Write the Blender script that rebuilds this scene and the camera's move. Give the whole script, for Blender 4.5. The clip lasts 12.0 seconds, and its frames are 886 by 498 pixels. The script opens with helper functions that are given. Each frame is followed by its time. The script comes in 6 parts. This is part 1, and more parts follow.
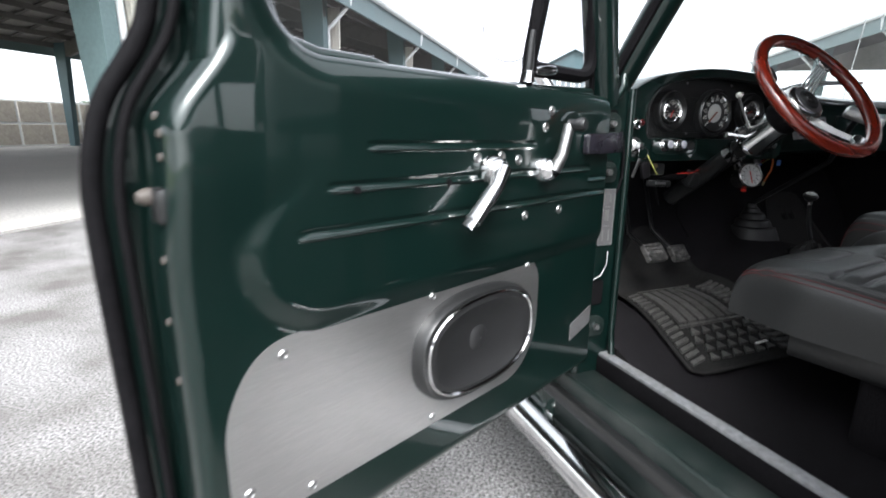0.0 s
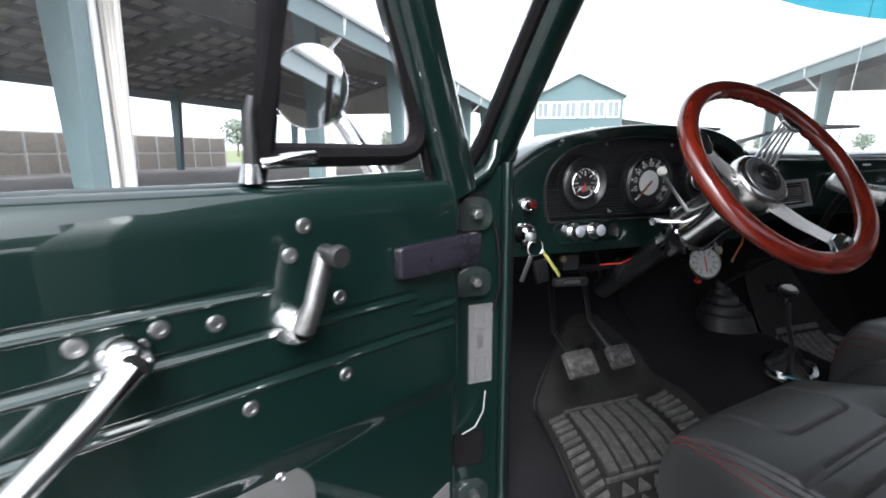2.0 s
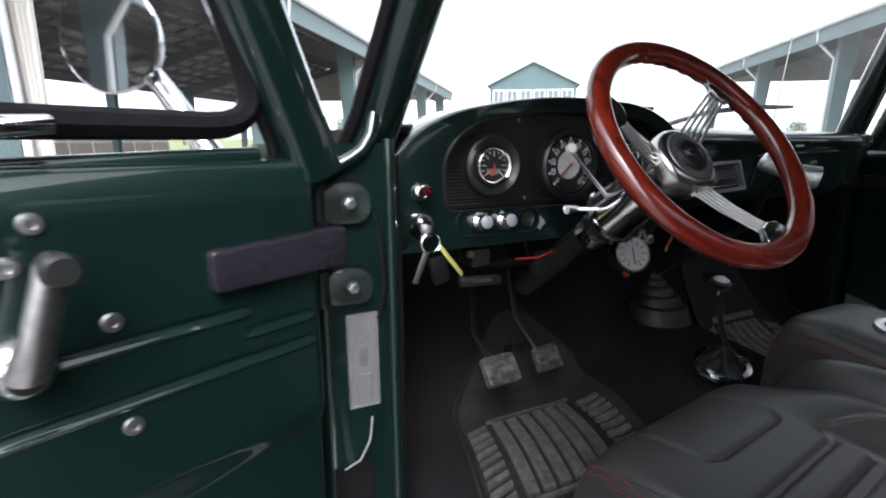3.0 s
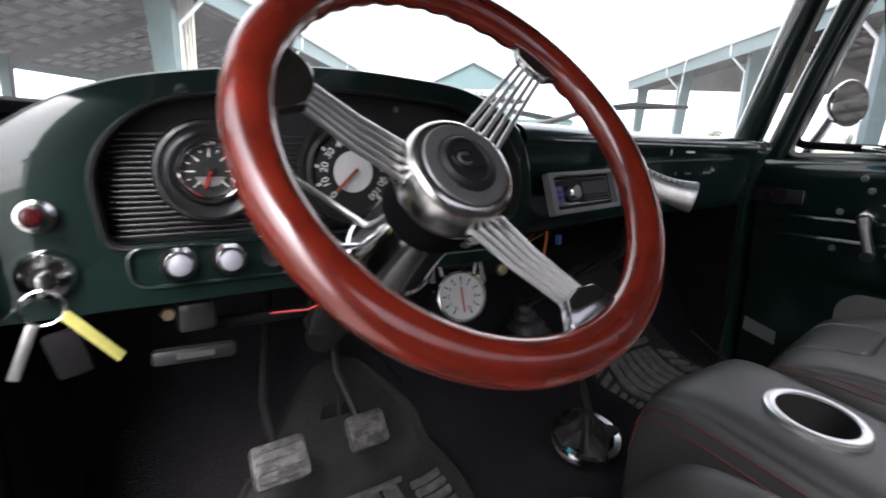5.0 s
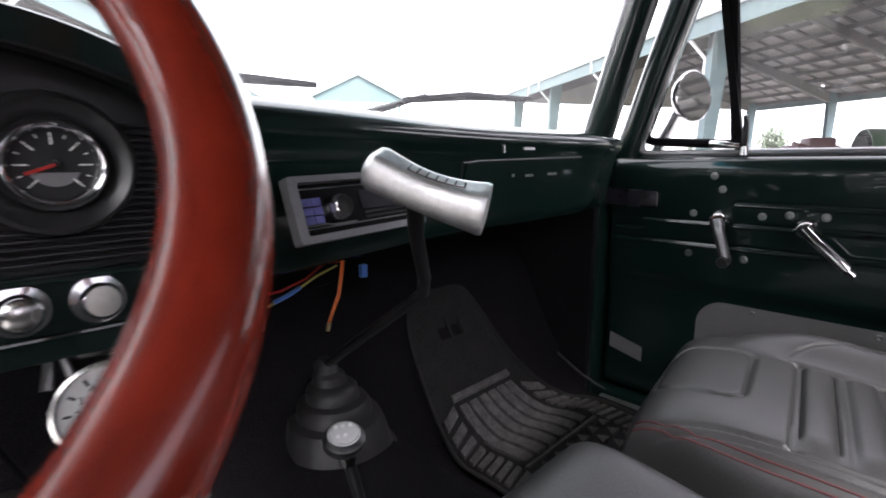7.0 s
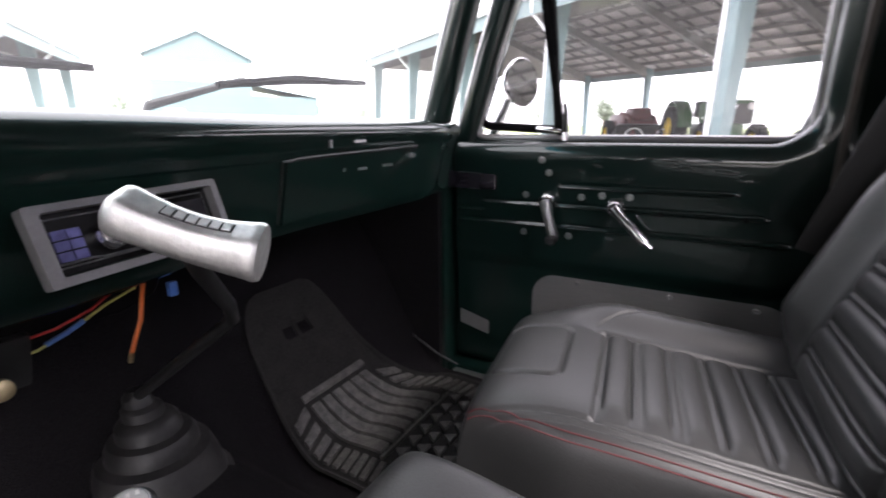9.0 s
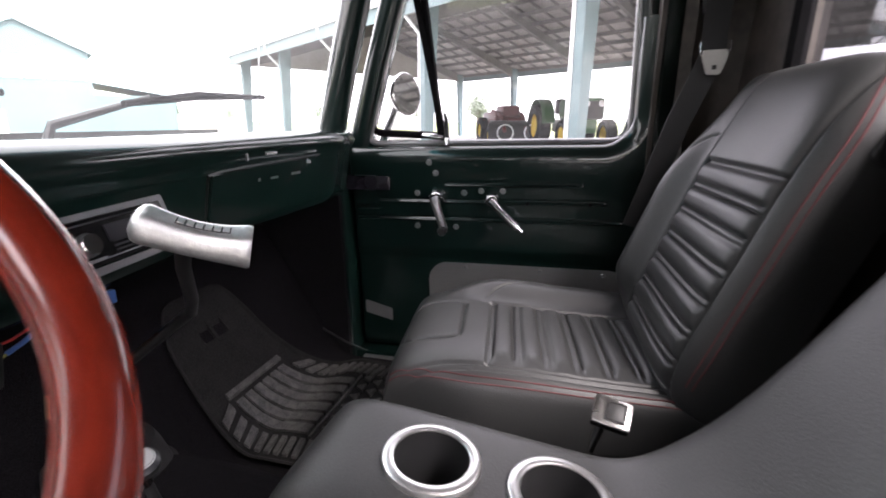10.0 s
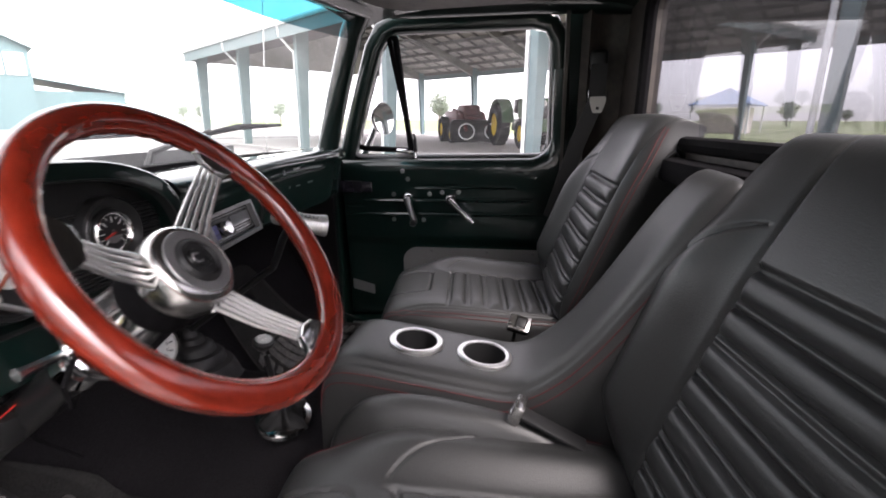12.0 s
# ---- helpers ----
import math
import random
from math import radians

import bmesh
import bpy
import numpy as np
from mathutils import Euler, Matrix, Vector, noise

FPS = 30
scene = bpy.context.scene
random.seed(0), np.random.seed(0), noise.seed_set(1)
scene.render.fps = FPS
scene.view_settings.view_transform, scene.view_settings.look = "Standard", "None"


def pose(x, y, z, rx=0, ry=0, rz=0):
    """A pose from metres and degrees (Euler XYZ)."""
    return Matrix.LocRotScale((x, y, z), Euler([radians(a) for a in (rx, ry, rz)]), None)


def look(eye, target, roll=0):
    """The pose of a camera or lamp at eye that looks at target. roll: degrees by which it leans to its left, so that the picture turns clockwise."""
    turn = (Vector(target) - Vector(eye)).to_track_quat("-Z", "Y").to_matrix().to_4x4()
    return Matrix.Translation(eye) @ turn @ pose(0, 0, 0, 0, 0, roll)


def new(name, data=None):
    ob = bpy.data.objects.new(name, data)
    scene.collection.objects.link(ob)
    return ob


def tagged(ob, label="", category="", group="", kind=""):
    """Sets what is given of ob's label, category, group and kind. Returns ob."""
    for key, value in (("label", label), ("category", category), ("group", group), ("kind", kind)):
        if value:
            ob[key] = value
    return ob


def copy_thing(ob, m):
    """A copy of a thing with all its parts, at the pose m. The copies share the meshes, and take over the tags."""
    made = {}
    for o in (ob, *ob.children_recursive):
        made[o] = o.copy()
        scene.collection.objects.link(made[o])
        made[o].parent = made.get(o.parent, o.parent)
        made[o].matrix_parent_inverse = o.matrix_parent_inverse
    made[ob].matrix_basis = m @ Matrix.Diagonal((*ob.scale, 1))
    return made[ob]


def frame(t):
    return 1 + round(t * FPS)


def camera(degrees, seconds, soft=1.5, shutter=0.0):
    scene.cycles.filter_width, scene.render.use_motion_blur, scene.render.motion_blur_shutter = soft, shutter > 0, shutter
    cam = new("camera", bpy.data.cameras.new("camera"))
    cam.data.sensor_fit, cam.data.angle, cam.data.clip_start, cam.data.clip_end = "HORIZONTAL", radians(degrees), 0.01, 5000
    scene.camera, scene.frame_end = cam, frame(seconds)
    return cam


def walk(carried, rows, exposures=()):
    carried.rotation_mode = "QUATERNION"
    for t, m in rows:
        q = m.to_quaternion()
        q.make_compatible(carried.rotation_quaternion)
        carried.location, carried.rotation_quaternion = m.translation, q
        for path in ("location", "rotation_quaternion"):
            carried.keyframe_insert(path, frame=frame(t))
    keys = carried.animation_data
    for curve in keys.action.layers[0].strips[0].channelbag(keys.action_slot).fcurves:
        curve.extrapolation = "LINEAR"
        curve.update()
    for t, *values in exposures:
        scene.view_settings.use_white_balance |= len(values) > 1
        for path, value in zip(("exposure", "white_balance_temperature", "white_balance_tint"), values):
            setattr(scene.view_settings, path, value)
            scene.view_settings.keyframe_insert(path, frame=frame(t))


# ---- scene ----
cam = camera(86.0, 12.0, 1.8, 0.5)
PATH = [
    (0, (-1.522, -0.935, 1.08), (-0.824, 0.884, 0.628), 0.4),
    (0.5, (-1.39, -0.85, 1.121), (-0.703, 0.972, 0.662), 0.4),
    (1, (-1.249, -0.797, 1.162), (-0.574, 1.032, 0.716), 0.2),
    (1.5, (-1.163, -0.767, 1.19), (-0.498, 1.076, 0.788), -0.2),
    (2, (-1.079, -0.71, 1.191), (-0.41, 1.14, 0.83), -0.2),
    (2.5, (-1.003, -0.655, 1.184), (-0.26, 1.168, 0.832), -0.3),
    (3, (-0.928, -0.627, 1.176), (-0.106, 1.15, 0.768), -0.4),
    (3.2, (-0.888, -0.611, 1.178), (-0.072, 1.158, 0.729), -0.4),
    (4.8, (-0.622, -0.506, 1.176), (0.389, 1.169, 0.758), 1.2),
    (5, (-0.594, -0.497, 1.178), (0.442, 1.163, 0.764), 1.1),
    (5.5, (-0.511, -0.464, 1.174), (0.652, 1.108, 0.753), 1.0),
    (6, (-0.430, -0.430, 1.172), (0.850, 1.050, 0.754), 0.7),
    (6.5, (-0.368, -0.407, 1.17), (0.968, 1.025, 0.764), 0.1),
    (6.7, (-0.341, -0.399, 1.159), (1.021, 1.02, 0.797), -0.3),
    (8.3, (-0.209, -0.369, 1.178), (1.237, 0.94, 0.736), 0.6),
    (8.5, (-0.218, -0.386, 1.184), (1.291, 0.842, 0.723), 0.3),
    (9, (-0.246, -0.413, 1.199), (1.44, 0.543, 0.707), -0.3),
    (9.5, (-0.301, -0.427, 1.205), (1.51, 0.257, 0.703), -0.9),
    (10, (-0.385, -0.441, 1.222), (1.477, 0.084, 0.717), -1.3),
    (10.5, (-0.471, -0.483, 1.249), (1.408, -0.023, 0.741), -1.4),
    (11, (-0.572, -0.518, 1.264), (1.32, -0.118, 0.755), -1.5),
    (11.5, (-0.676, -0.527, 1.287), (1.218, -0.147, 0.77), -1.6),
    (12, (-0.777, -0.524, 1.29), (1.118, -0.146, 0.772), -1.2),
]
walk(cam, [(t, look(eye, target, roll)) for t, eye, target, roll in PATH], [(0.0, 2.35, 6200, 9), (1.0, 2.78, 6100, 9), (2.0, 2.65, 6100, 10), (3.0, 2.4, 6150, 12), (5.0, 3.0, 6350, 15), (8.5, 3.78, 6500, 19), (10.5, 3.84, 6650, 20), (12.0, 3.35, 6650, 19)])

# ---- light ----
world = bpy.data.worlds.new("overcast_sky")
scene.world = world
world.use_nodes = True
wn, wl = world.node_tree.nodes, world.node_tree.links
wn.clear()
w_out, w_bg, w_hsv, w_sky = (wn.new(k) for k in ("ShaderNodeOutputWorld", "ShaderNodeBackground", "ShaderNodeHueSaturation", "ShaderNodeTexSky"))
SUN_EL, SUN_AZ = 52.0, 200.0
w_sky.sky_type = "NISHITA"
w_sky.sun_disc = False
w_sky.sun_elevation, w_sky.sun_rotation = radians(SUN_EL), radians(SUN_AZ)
w_sky.air_density, w_sky.dust_density, w_sky.ozone_density = 1.0, 4.0, 1.0
w_hsv.inputs["Saturation"].default_value = 0.12
w_bg.inputs["Strength"].default_value = 0.13
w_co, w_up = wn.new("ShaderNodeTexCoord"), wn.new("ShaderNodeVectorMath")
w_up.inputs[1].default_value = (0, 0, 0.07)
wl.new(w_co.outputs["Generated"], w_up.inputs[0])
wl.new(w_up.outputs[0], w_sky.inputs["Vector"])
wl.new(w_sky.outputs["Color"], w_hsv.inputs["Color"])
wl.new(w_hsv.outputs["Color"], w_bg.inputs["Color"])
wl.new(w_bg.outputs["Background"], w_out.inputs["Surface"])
sun = new("sun", bpy.data.lights.new("sun", "SUN"))
sun.data.energy, sun.data.angle, sun.data.color = 0.9, radians(25), (1.0, 0.97, 0.93)
az, el = radians(SUN_AZ), radians(SUN_EL)
sun.matrix_world = look((0, 0, 30), Vector((0, 0, 30)) - Vector((math.sin(az) * math.cos(el), math.cos(az) * math.cos(el), math.sin(el))))

# ---- materials ----


def material(name, color, rough=0.5, metal=0.0, coat=0.0, grain=40.0, vary=0.15, bump=0.05, coarse=4.0, wear=0.12, rough_vary=0.1, second=None, bump_dist=0.002, stretch=(1, 1, 1), spec=0.5, island=0.0):
    """A surface with a fine grain and broad uneven patches, both in colour, gloss and relief."""
    m = bpy.data.materials.new(name)
    m.use_nodes = True
    nt = m.node_tree
    b = nt.nodes["Principled BSDF"]
    co = nt.nodes.new("ShaderNodeTexCoord")
    mp = nt.nodes.new("ShaderNodeMapping")
    mp.inputs["Scale"].default_value = stretch
    nt.links.new(co.outputs["Object"], mp.inputs["Vector"])
    fine, broad = nt.nodes.new("ShaderNodeTexNoise"), nt.nodes.new("ShaderNodeTexNoise")
    fine.inputs["Scale"].default_value, broad.inputs["Scale"].default_value = grain, coarse
    fine.inputs["Detail"].default_value, broad.inputs["Detail"].default_value = 4, 5
    for n in (fine, broad):
        nt.links.new(mp.outputs["Vector"], n.inputs["Vector"])
    c = Vector(color[:3])
    lo, hi = c * (1 - vary), c * (1 + vary)
    r1 = nt.nodes.new("ShaderNodeValToRGB")
    r1.color_ramp.elements[0].position, r1.color_ramp.elements[1].position = 0.3, 0.7
    r1.color_ramp.elements[0].color, r1.color_ramp.elements[1].color = (*lo, 1), (*hi, 1)
    nt.links.new(fine.outputs["Fac"], r1.inputs["Fac"])
    mix = nt.nodes.new("ShaderNodeMix")
    mix.data_type = "RGBA"
    r2 = nt.nodes.new("ShaderNodeValToRGB")
    r2.color_ramp.elements[0].position, r2.color_ramp.elements[1].position = 0.42, 0.66
    nt.links.new(broad.outputs["Fac"], r2.inputs["Fac"])
    sc = nt.nodes.new("ShaderNodeMath")
    sc.operation = "MULTIPLY"
    sc.inputs[1].default_value = wear
    nt.links.new(r2.outputs["Color"], sc.inputs[0])
    nt.links.new(sc.outputs[0], mix.inputs[0])
    nt.links.new(r1.outputs["Color"], mix.inputs[6])
    mix.inputs[7].default_value = (*(second or c * 1.5), 1)
    last = mix.outputs[2]
    if island:
        geo = nt.nodes.new("ShaderNodeObjectInfo")
        hv = nt.nodes.new("ShaderNodeHueSaturation")
        mr = nt.nodes.new("ShaderNodeMapRange")
        mr.inputs[3].default_value, mr.inputs[4].default_value = 1 - island, 1 + island
        nt.links.new(geo.outputs["Random"], mr.inputs[0])
        nt.links.new(mr.outputs[0], hv.inputs["Value"])
        nt.links.new(last, hv.inputs["Color"])
        last = hv.outputs["Color"]
    nt.links.new(last, b.inputs["Base Color"])
    b.inputs["Metallic"].default_value = metal
    b.inputs["Specular IOR Level"].default_value = spec
    b.inputs["Coat Weight"].default_value = coat
    b.inputs["Coat Roughness"].default_value = 0.04
    rr = nt.nodes.new("ShaderNodeMapRange")
    rr.inputs[3].default_value, rr.inputs[4].default_value = max(0.0, rough - rough_vary / 2), min(1.0, rough + rough_vary)
    nt.links.new(broad.outputs["Fac"], rr.inputs[0])
    nt.links.new(rr.outputs[0], b.inputs["Roughness"])
    if bump:
        bp = nt.nodes.new("ShaderNodeBump")
        bp.inputs["Strength"].default_value, bp.inputs["Distance"].default_value = bump, bump_dist
        nt.links.new(fine.outputs["Fac"], bp.inputs["Height"])
        nt.links.new(bp.outputs["Normal"], b.inputs["Normal"])
    return m


def glass(name, color=(0.93, 0.97, 0.95), dust=0.0):
    """A thin clear pane: mostly passes light straight on and mirrors a little."""
    m = bpy.data.materials.new(name)
    m.use_nodes = True
    nt = m.node_tree
    nt.nodes.remove(nt.nodes["Principled BSDF"])
    out = nt.nodes["Material Output"]
    tr, gl, mx, fr, pw, ad = (nt.nodes.new(k) for k in ("ShaderNodeBsdfTransparent", "ShaderNodeBsdfGlossy", "ShaderNodeMixShader", "ShaderNodeLayerWeight", "ShaderNodeMath", "ShaderNodeMath"))
    co, nz, rp = (nt.nodes.new(k) for k in ("ShaderNodeTexCoord", "ShaderNodeTexNoise", "ShaderNodeMapRange"))
    nz.inputs["Scale"].default_value, nz.inputs["Detail"].default_value = 60, 8
    nt.links.new(co.outputs["Object"], nz.inputs["Vector"])
    nt.links.new(nz.outputs["Fac"], rp.inputs[0])
    rp.inputs[1].default_value, rp.inputs[2].default_value, rp.inputs[3].default_value, rp.inputs[4].default_value = 0.5, 0.8, 0.0, 0.12
    nt.links.new(rp.outputs[0], gl.inputs["Roughness"])
    tr.inputs["Color"].default_value = (*color, 1)
    gl.inputs["Color"].default_value = (1, 1, 1, 1)
    fr.inputs["Blend"].default_value = 0.5
    pw.operation, ad.operation = "POWER", "MULTIPLY_ADD"
    pw.inputs[1].default_value = 5.0
    ad.inputs[1].default_value, ad.inputs[2].default_value = 0.9, 0.05
    nt.links.new(fr.outputs["Facing"], pw.inputs[0])
    nt.links.new(pw.outputs[0], ad.inputs[0])
    nt.links.new(ad.outputs[0], mx.inputs[0])
    nt.links.new(tr.outputs[0], mx.inputs[1])
    nt.links.new(gl.outputs[0], mx.inputs[2])
    # a thin film of dust catches the daylight
    tl, dm, dn, dr = (nt.nodes.new(k) for k in ("ShaderNodeBsdfTranslucent", "ShaderNodeMixShader", "ShaderNodeTexNoise", "ShaderNodeMapRange"))
    tl.inputs["Color"].default_value = (0.88, 0.87, 0.88, 1)
    dn.inputs["Scale"].default_value, dn.inputs["Detail"].default_value = 9, 6
    dr.inputs[1].default_value, dr.inputs[2].default_value, dr.inputs[3].default_value, dr.inputs[4].default_value = 0.3, 0.7, dust * 0.7, dust * 1.3
    nt.links.new(co.outputs["Object"], dn.inputs["Vector"])
    nt.links.new(dn.outputs["Fac"], dr.inputs[0])
    nt.links.new(dr.outputs[0], dm.inputs[0])
    nt.links.new(mx.outputs[0], dm.inputs[1])
    nt.links.new(tl.outputs[0], dm.inputs[2])
    nt.links.new(dm.outputs[0], out.inputs["Surface"])
    return m


M = {}
M["green"] = material("dark_green_metallic_paint", (0.0024, 0.0108, 0.0090), 0.38, metal=0.35, coat=1.0, grain=500, vary=0.10, bump=0.03, coarse=7, wear=0.10, second=(0.0029, 0.0130, 0.0108), bump_dist=0.0005, spec=0.22)
M["green"].node_tree.nodes["Principled BSDF"].inputs["Coat IOR"].default_value = 1.52
M["green"].node_tree.nodes["Principled BSDF"].inputs["Coat Roughness"].default_value = 0.035
M["dusty_green"] = material("dusty_dark_green_paint", (0.0075, 0.0125, 0.0115), 0.36, grain=220, vary=0.3, bump=0.1, coarse=18, wear=0.6, second=(0.028, 0.033, 0.031))
M["black_paint"] = material("satin_black_paint", (0.011, 0.0112, 0.0116), 0.30, grain=160, vary=0.2, bump=0.06, coarse=9, wear=0.3, second=(0.014, 0.014, 0.014))
M["rubber"] = material("black_rubber", (0.0045, 0.0042, 0.0048), 0.72, grain=120, vary=0.3, bump=0.2, coarse=12, wear=0.35, second=(0.009, 0.0085, 0.0095), spec=0.06)
M["boot_rubber"] = material("dusty_boot_rubber", (0.013, 0.0125, 0.0130), 0.46, grain=160, vary=0.3, bump=0.15, coarse=18, wear=0.4, second=(0.028, 0.027, 0.027), spec=0.4)
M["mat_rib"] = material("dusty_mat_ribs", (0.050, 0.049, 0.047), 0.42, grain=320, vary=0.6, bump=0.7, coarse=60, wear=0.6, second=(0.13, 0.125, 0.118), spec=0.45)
M["mat_rubber"] = material("dusty_floor_mat_rubber", (0.0135, 0.0132, 0.0130), 0.62, grain=260, vary=0.5, bump=0.5, coarse=22, wear=0.6, second=(0.022, 0.021, 0.020), spec=0.15)
M["carpet"] = material("black_carpet", (0.0098, 0.0090, 0.0102), 0.95, grain=480, vary=0.5, bump=0.9, coarse=8, wear=0.25, second=(0.019, 0.0175, 0.0195), bump_dist=0.004, spec=0.10)
M["leather"] = material("charcoal_leather", (0.0235, 0.0240, 0.0240), 0.37, grain=420, vary=0.15, bump=0.3, coarse=6, wear=0.25, second=(0.032, 0.0326, 0.0326), bump_dist=0.0012, spec=0.46)
M["black_leather"] = material("black_boot_leather", (0.008, 0.0078, 0.008), 0.6, grain=420, vary=0.2, bump=0.3, coarse=20, wear=0.3, second=(0.014, 0.0135, 0.014), bump_dist=0.0012, spec=0.3)
M["worn_pad"] = material("worn_scuffed_pad", (0.022, 0.021, 0.020), 0.5, grain=300, vary=0.6, bump=0.8, coarse=70, wear=0.8, second=(0.13, 0.125, 0.12), bump_dist=0.002)
M["thread"] = material("red_stitching", (0.085, 0.013, 0.015), 0.7, grain=600, vary=0.2, bump=0.2, wear=0.1)
M["chrome"] = material("chrome", (0.75, 0.75, 0.76), 0.09, metal=1.0, grain=90, vary=0.03, bump=0.01, coarse=18, wear=0.25, second=(0.5, 0.49, 0.47), rough_vary=0.12)
M["brushed"] = material("brushed_aluminium", (0.47, 0.465, 0.46), 0.42, metal=1.0, grain=60, vary=0.07, bump=0.05, coarse=5, wear=0.3, second=(0.44, 0.44, 0.44), stretch=(1, 1, 22), bump_dist=0.0004)
M["cast"] = material("cast_aluminium", (0.80, 0.80, 0.79), 0.42, metal=1.0, grain=220, vary=0.10, bump=0.22, coarse=45, wear=0.4, second=(0.60, 0.59, 0.58))
M["steel"] = material("dull_steel", (0.36, 0.36, 0.36), 0.35, metal=1.0, grain=120, vary=0.15, bump=0.08, coarse=25, wear=0.4, second=(0.2, 0.19, 0.18))
M["hub"] = material("worn_polished_metal", (0.60, 0.585, 0.57), 0.20, metal=1.0, grain=200, vary=0.05, bump=0.02, coarse=30, wear=0.35, second=(0.42, 0.41, 0.40), rough_vary=0.15)
M["satin"] = material("satin_grey_metal", (0.30, 0.295, 0.30), 0.42, metal=0.8, grain=300, vary=0.06, bump=0.03, coarse=40, wear=0.3, second=(0.24, 0.235, 0.24))
M["rod"] = material("satin_chrome_rod", (0.78, 0.77, 0.76), 0.30, metal=1.0, grain=200, vary=0.04, bump=0.02, coarse=30, wear=0.2, second=(0.6, 0.59, 0.58))
M["wood"] = material("red_mahogany_lacquer", (0.145, 0.0135, 0.0060), 0.22, coat=1.0, grain=28, vary=0.35, bump=0.02, coarse=9, wear=0.35, second=(0.05, 0.006, 0.004), stretch=(1, 1, 9))
M["dial_black"] = material("matt_black_dial", (0.008, 0.008, 0.0085), 0.5, grain=200, vary=0.1, bump=0.02)
M["radio_black"] = material("radio_front_black", (0.004, 0.004, 0.0045), 0.22, grain=200, vary=0.1, bump=0.01, spec=0.25)
M["pearl"] = material("pearl_grey_plastic", (0.24, 0.24, 0.27), 0.35, grain=200, vary=0.06, bump=0.02)
M["dial_grey"] = material("grey_dial_face", (0.48, 0.49, 0.48), 0.5, grain=200, vary=0.05, bump=0.02)
M["white"] = material("white_print", (0.72, 0.72, 0.70), 0.5, grain=200, vary=0.05, bump=0.02)
M["red"] = material("red_plastic", (0.42, 0.02, 0.015), 0.4, grain=200, vary=0.05, bump=0.02)
M["ruby"] = material("dark_ruby_lens", (0.03, 0.003, 0.004), 0.12, coat=0.6, grain=200, vary=0.05, bump=0.0)
M["orange"] = material("orange_wire_sleeve", (0.60, 0.14, 0.03), 0.45, grain=200, vary=0.1, bump=0.02)
M["yellow"] = material("yellow_tag_plastic", (0.34, 0.32, 0.09), 0.45, grain=200, vary=0.1, bump=0.02)
M["blue"] = material("blue_plastic", (0.06, 0.15, 0.42), 0.45, grain=200, vary=0.1, bump=0.02)
M["lcd"] = material("violet_display_keys", (0.13, 0.13, 0.34), 0.3, grain=200, vary=0.2, bump=0.02)
M["needle"] = material("faded_orange_needle", (0.20, 0.045, 0.02), 0.5, grain=200, vary=0.1, bump=0.02)
M["gloss_black"] = material("gloss_black_plate", (0.010, 0.009, 0.013), 0.25, coat=0.6, grain=200, vary=0.15, bump=0.03, coarse=15, wear=0.4)
M["ivory"] = material("ivory_plastic", (0.45, 0.44, 0.41), 0.4, grain=200, vary=0.06, bump=0.02)
M["rust"] = material("bare_brown_primer", (0.035, 0.028, 0.024), 0.6, grain=45, vary=0.4, bump=0.2, coarse=10, wear=0.6, second=(0.085, 0.07, 0.06))
M["brass"] = material("brass_fitting", (0.62, 0.50, 0.30), 0.3, metal=1.0, grain=120, vary=0.1, bump=0.05)
M["asphalt"] = material("pale_worn_asphalt", (0.235, 0.230, 0.226), 0.95, grain=95, vary=0.75, bump=1.0, coarse=1.7, wear=0.85, second=(0.105, 0.098, 0.092), bump_dist=0.012, spec=0.12)
M["dull_aluminium"] = material("dull_scuffed_aluminium", (0.24, 0.245, 0.255), 0.55, metal=0.45, grain=90, vary=0.25, bump=0.2, coarse=25, wear=0.5, second=(0.22, 0.215, 0.21))
M["concrete"] = material("shed_concrete_floor", (0.40, 0.385, 0.36), 0.85, grain=30, vary=0.2, bump=0.3, coarse=0.4, wear=0.5, second=(0.33, 0.32, 0.30))
M["grass"] = material("summer_grass", (0.10, 0.13, 0.05), 0.95, grain=3, vary=0.4, bump=0.5, coarse=0.05, wear=0.5, second=(0.16, 0.17, 0.08), bump_dist=0.05)
M["teal"] = material("teal_steel_paint", (0.105, 0.155, 0.158), 0.45, grain=20, vary=0.1, bump=0.03, coarse=1.2, wear=0.35, second=(0.13, 0.20, 0.205))
# a darker teal, used for the shed's far columns
M["teal_dark"] = material("darker_teal_steel", (0.055, 0.10, 0.11), 0.6, grain=20, vary=0.15, bump=0.05, coarse=1.0, wear=0.4, second=(0.09, 0.13, 0.14))
M["teal_wall"] = material("teal_metal_siding", (0.036, 0.074, 0.080), 0.5, grain=10, vary=0.08, bump=0.03, coarse=0.6, wear=0.3, second=(0.035, 0.072, 0.082))
M["roof_sheet"] = material("pale_roof_sheet", (0.28, 0.268, 0.25), 0.6, grain=8, vary=0.15, bump=0.05, coarse=0.5, wear=0.5, second=(0.42, 0.40, 0.37))
M["roof_dark"] = material("dusty_grey_purlin", (0.10, 0.095, 0.09), 0.7, grain=14, vary=0.2, bump=0.05, coarse=0.7, wear=0.5, second=(0.15, 0.14, 0.13))
M["white_metal"] = material("white_painted_metal", (0.72, 0.74, 0.74), 0.4, grain=20, vary=0.06, bump=0.02, coarse=2, wear=0.3, second=(0.6, 0.62, 0.62))
M["curtain"] = material("cream_tarp", (0.62, 0.60, 0.54), 0.8, grain=30, vary=0.1, bump=0.1, coarse=3, wear=0.4, second=(0.5, 0.48, 0.43))
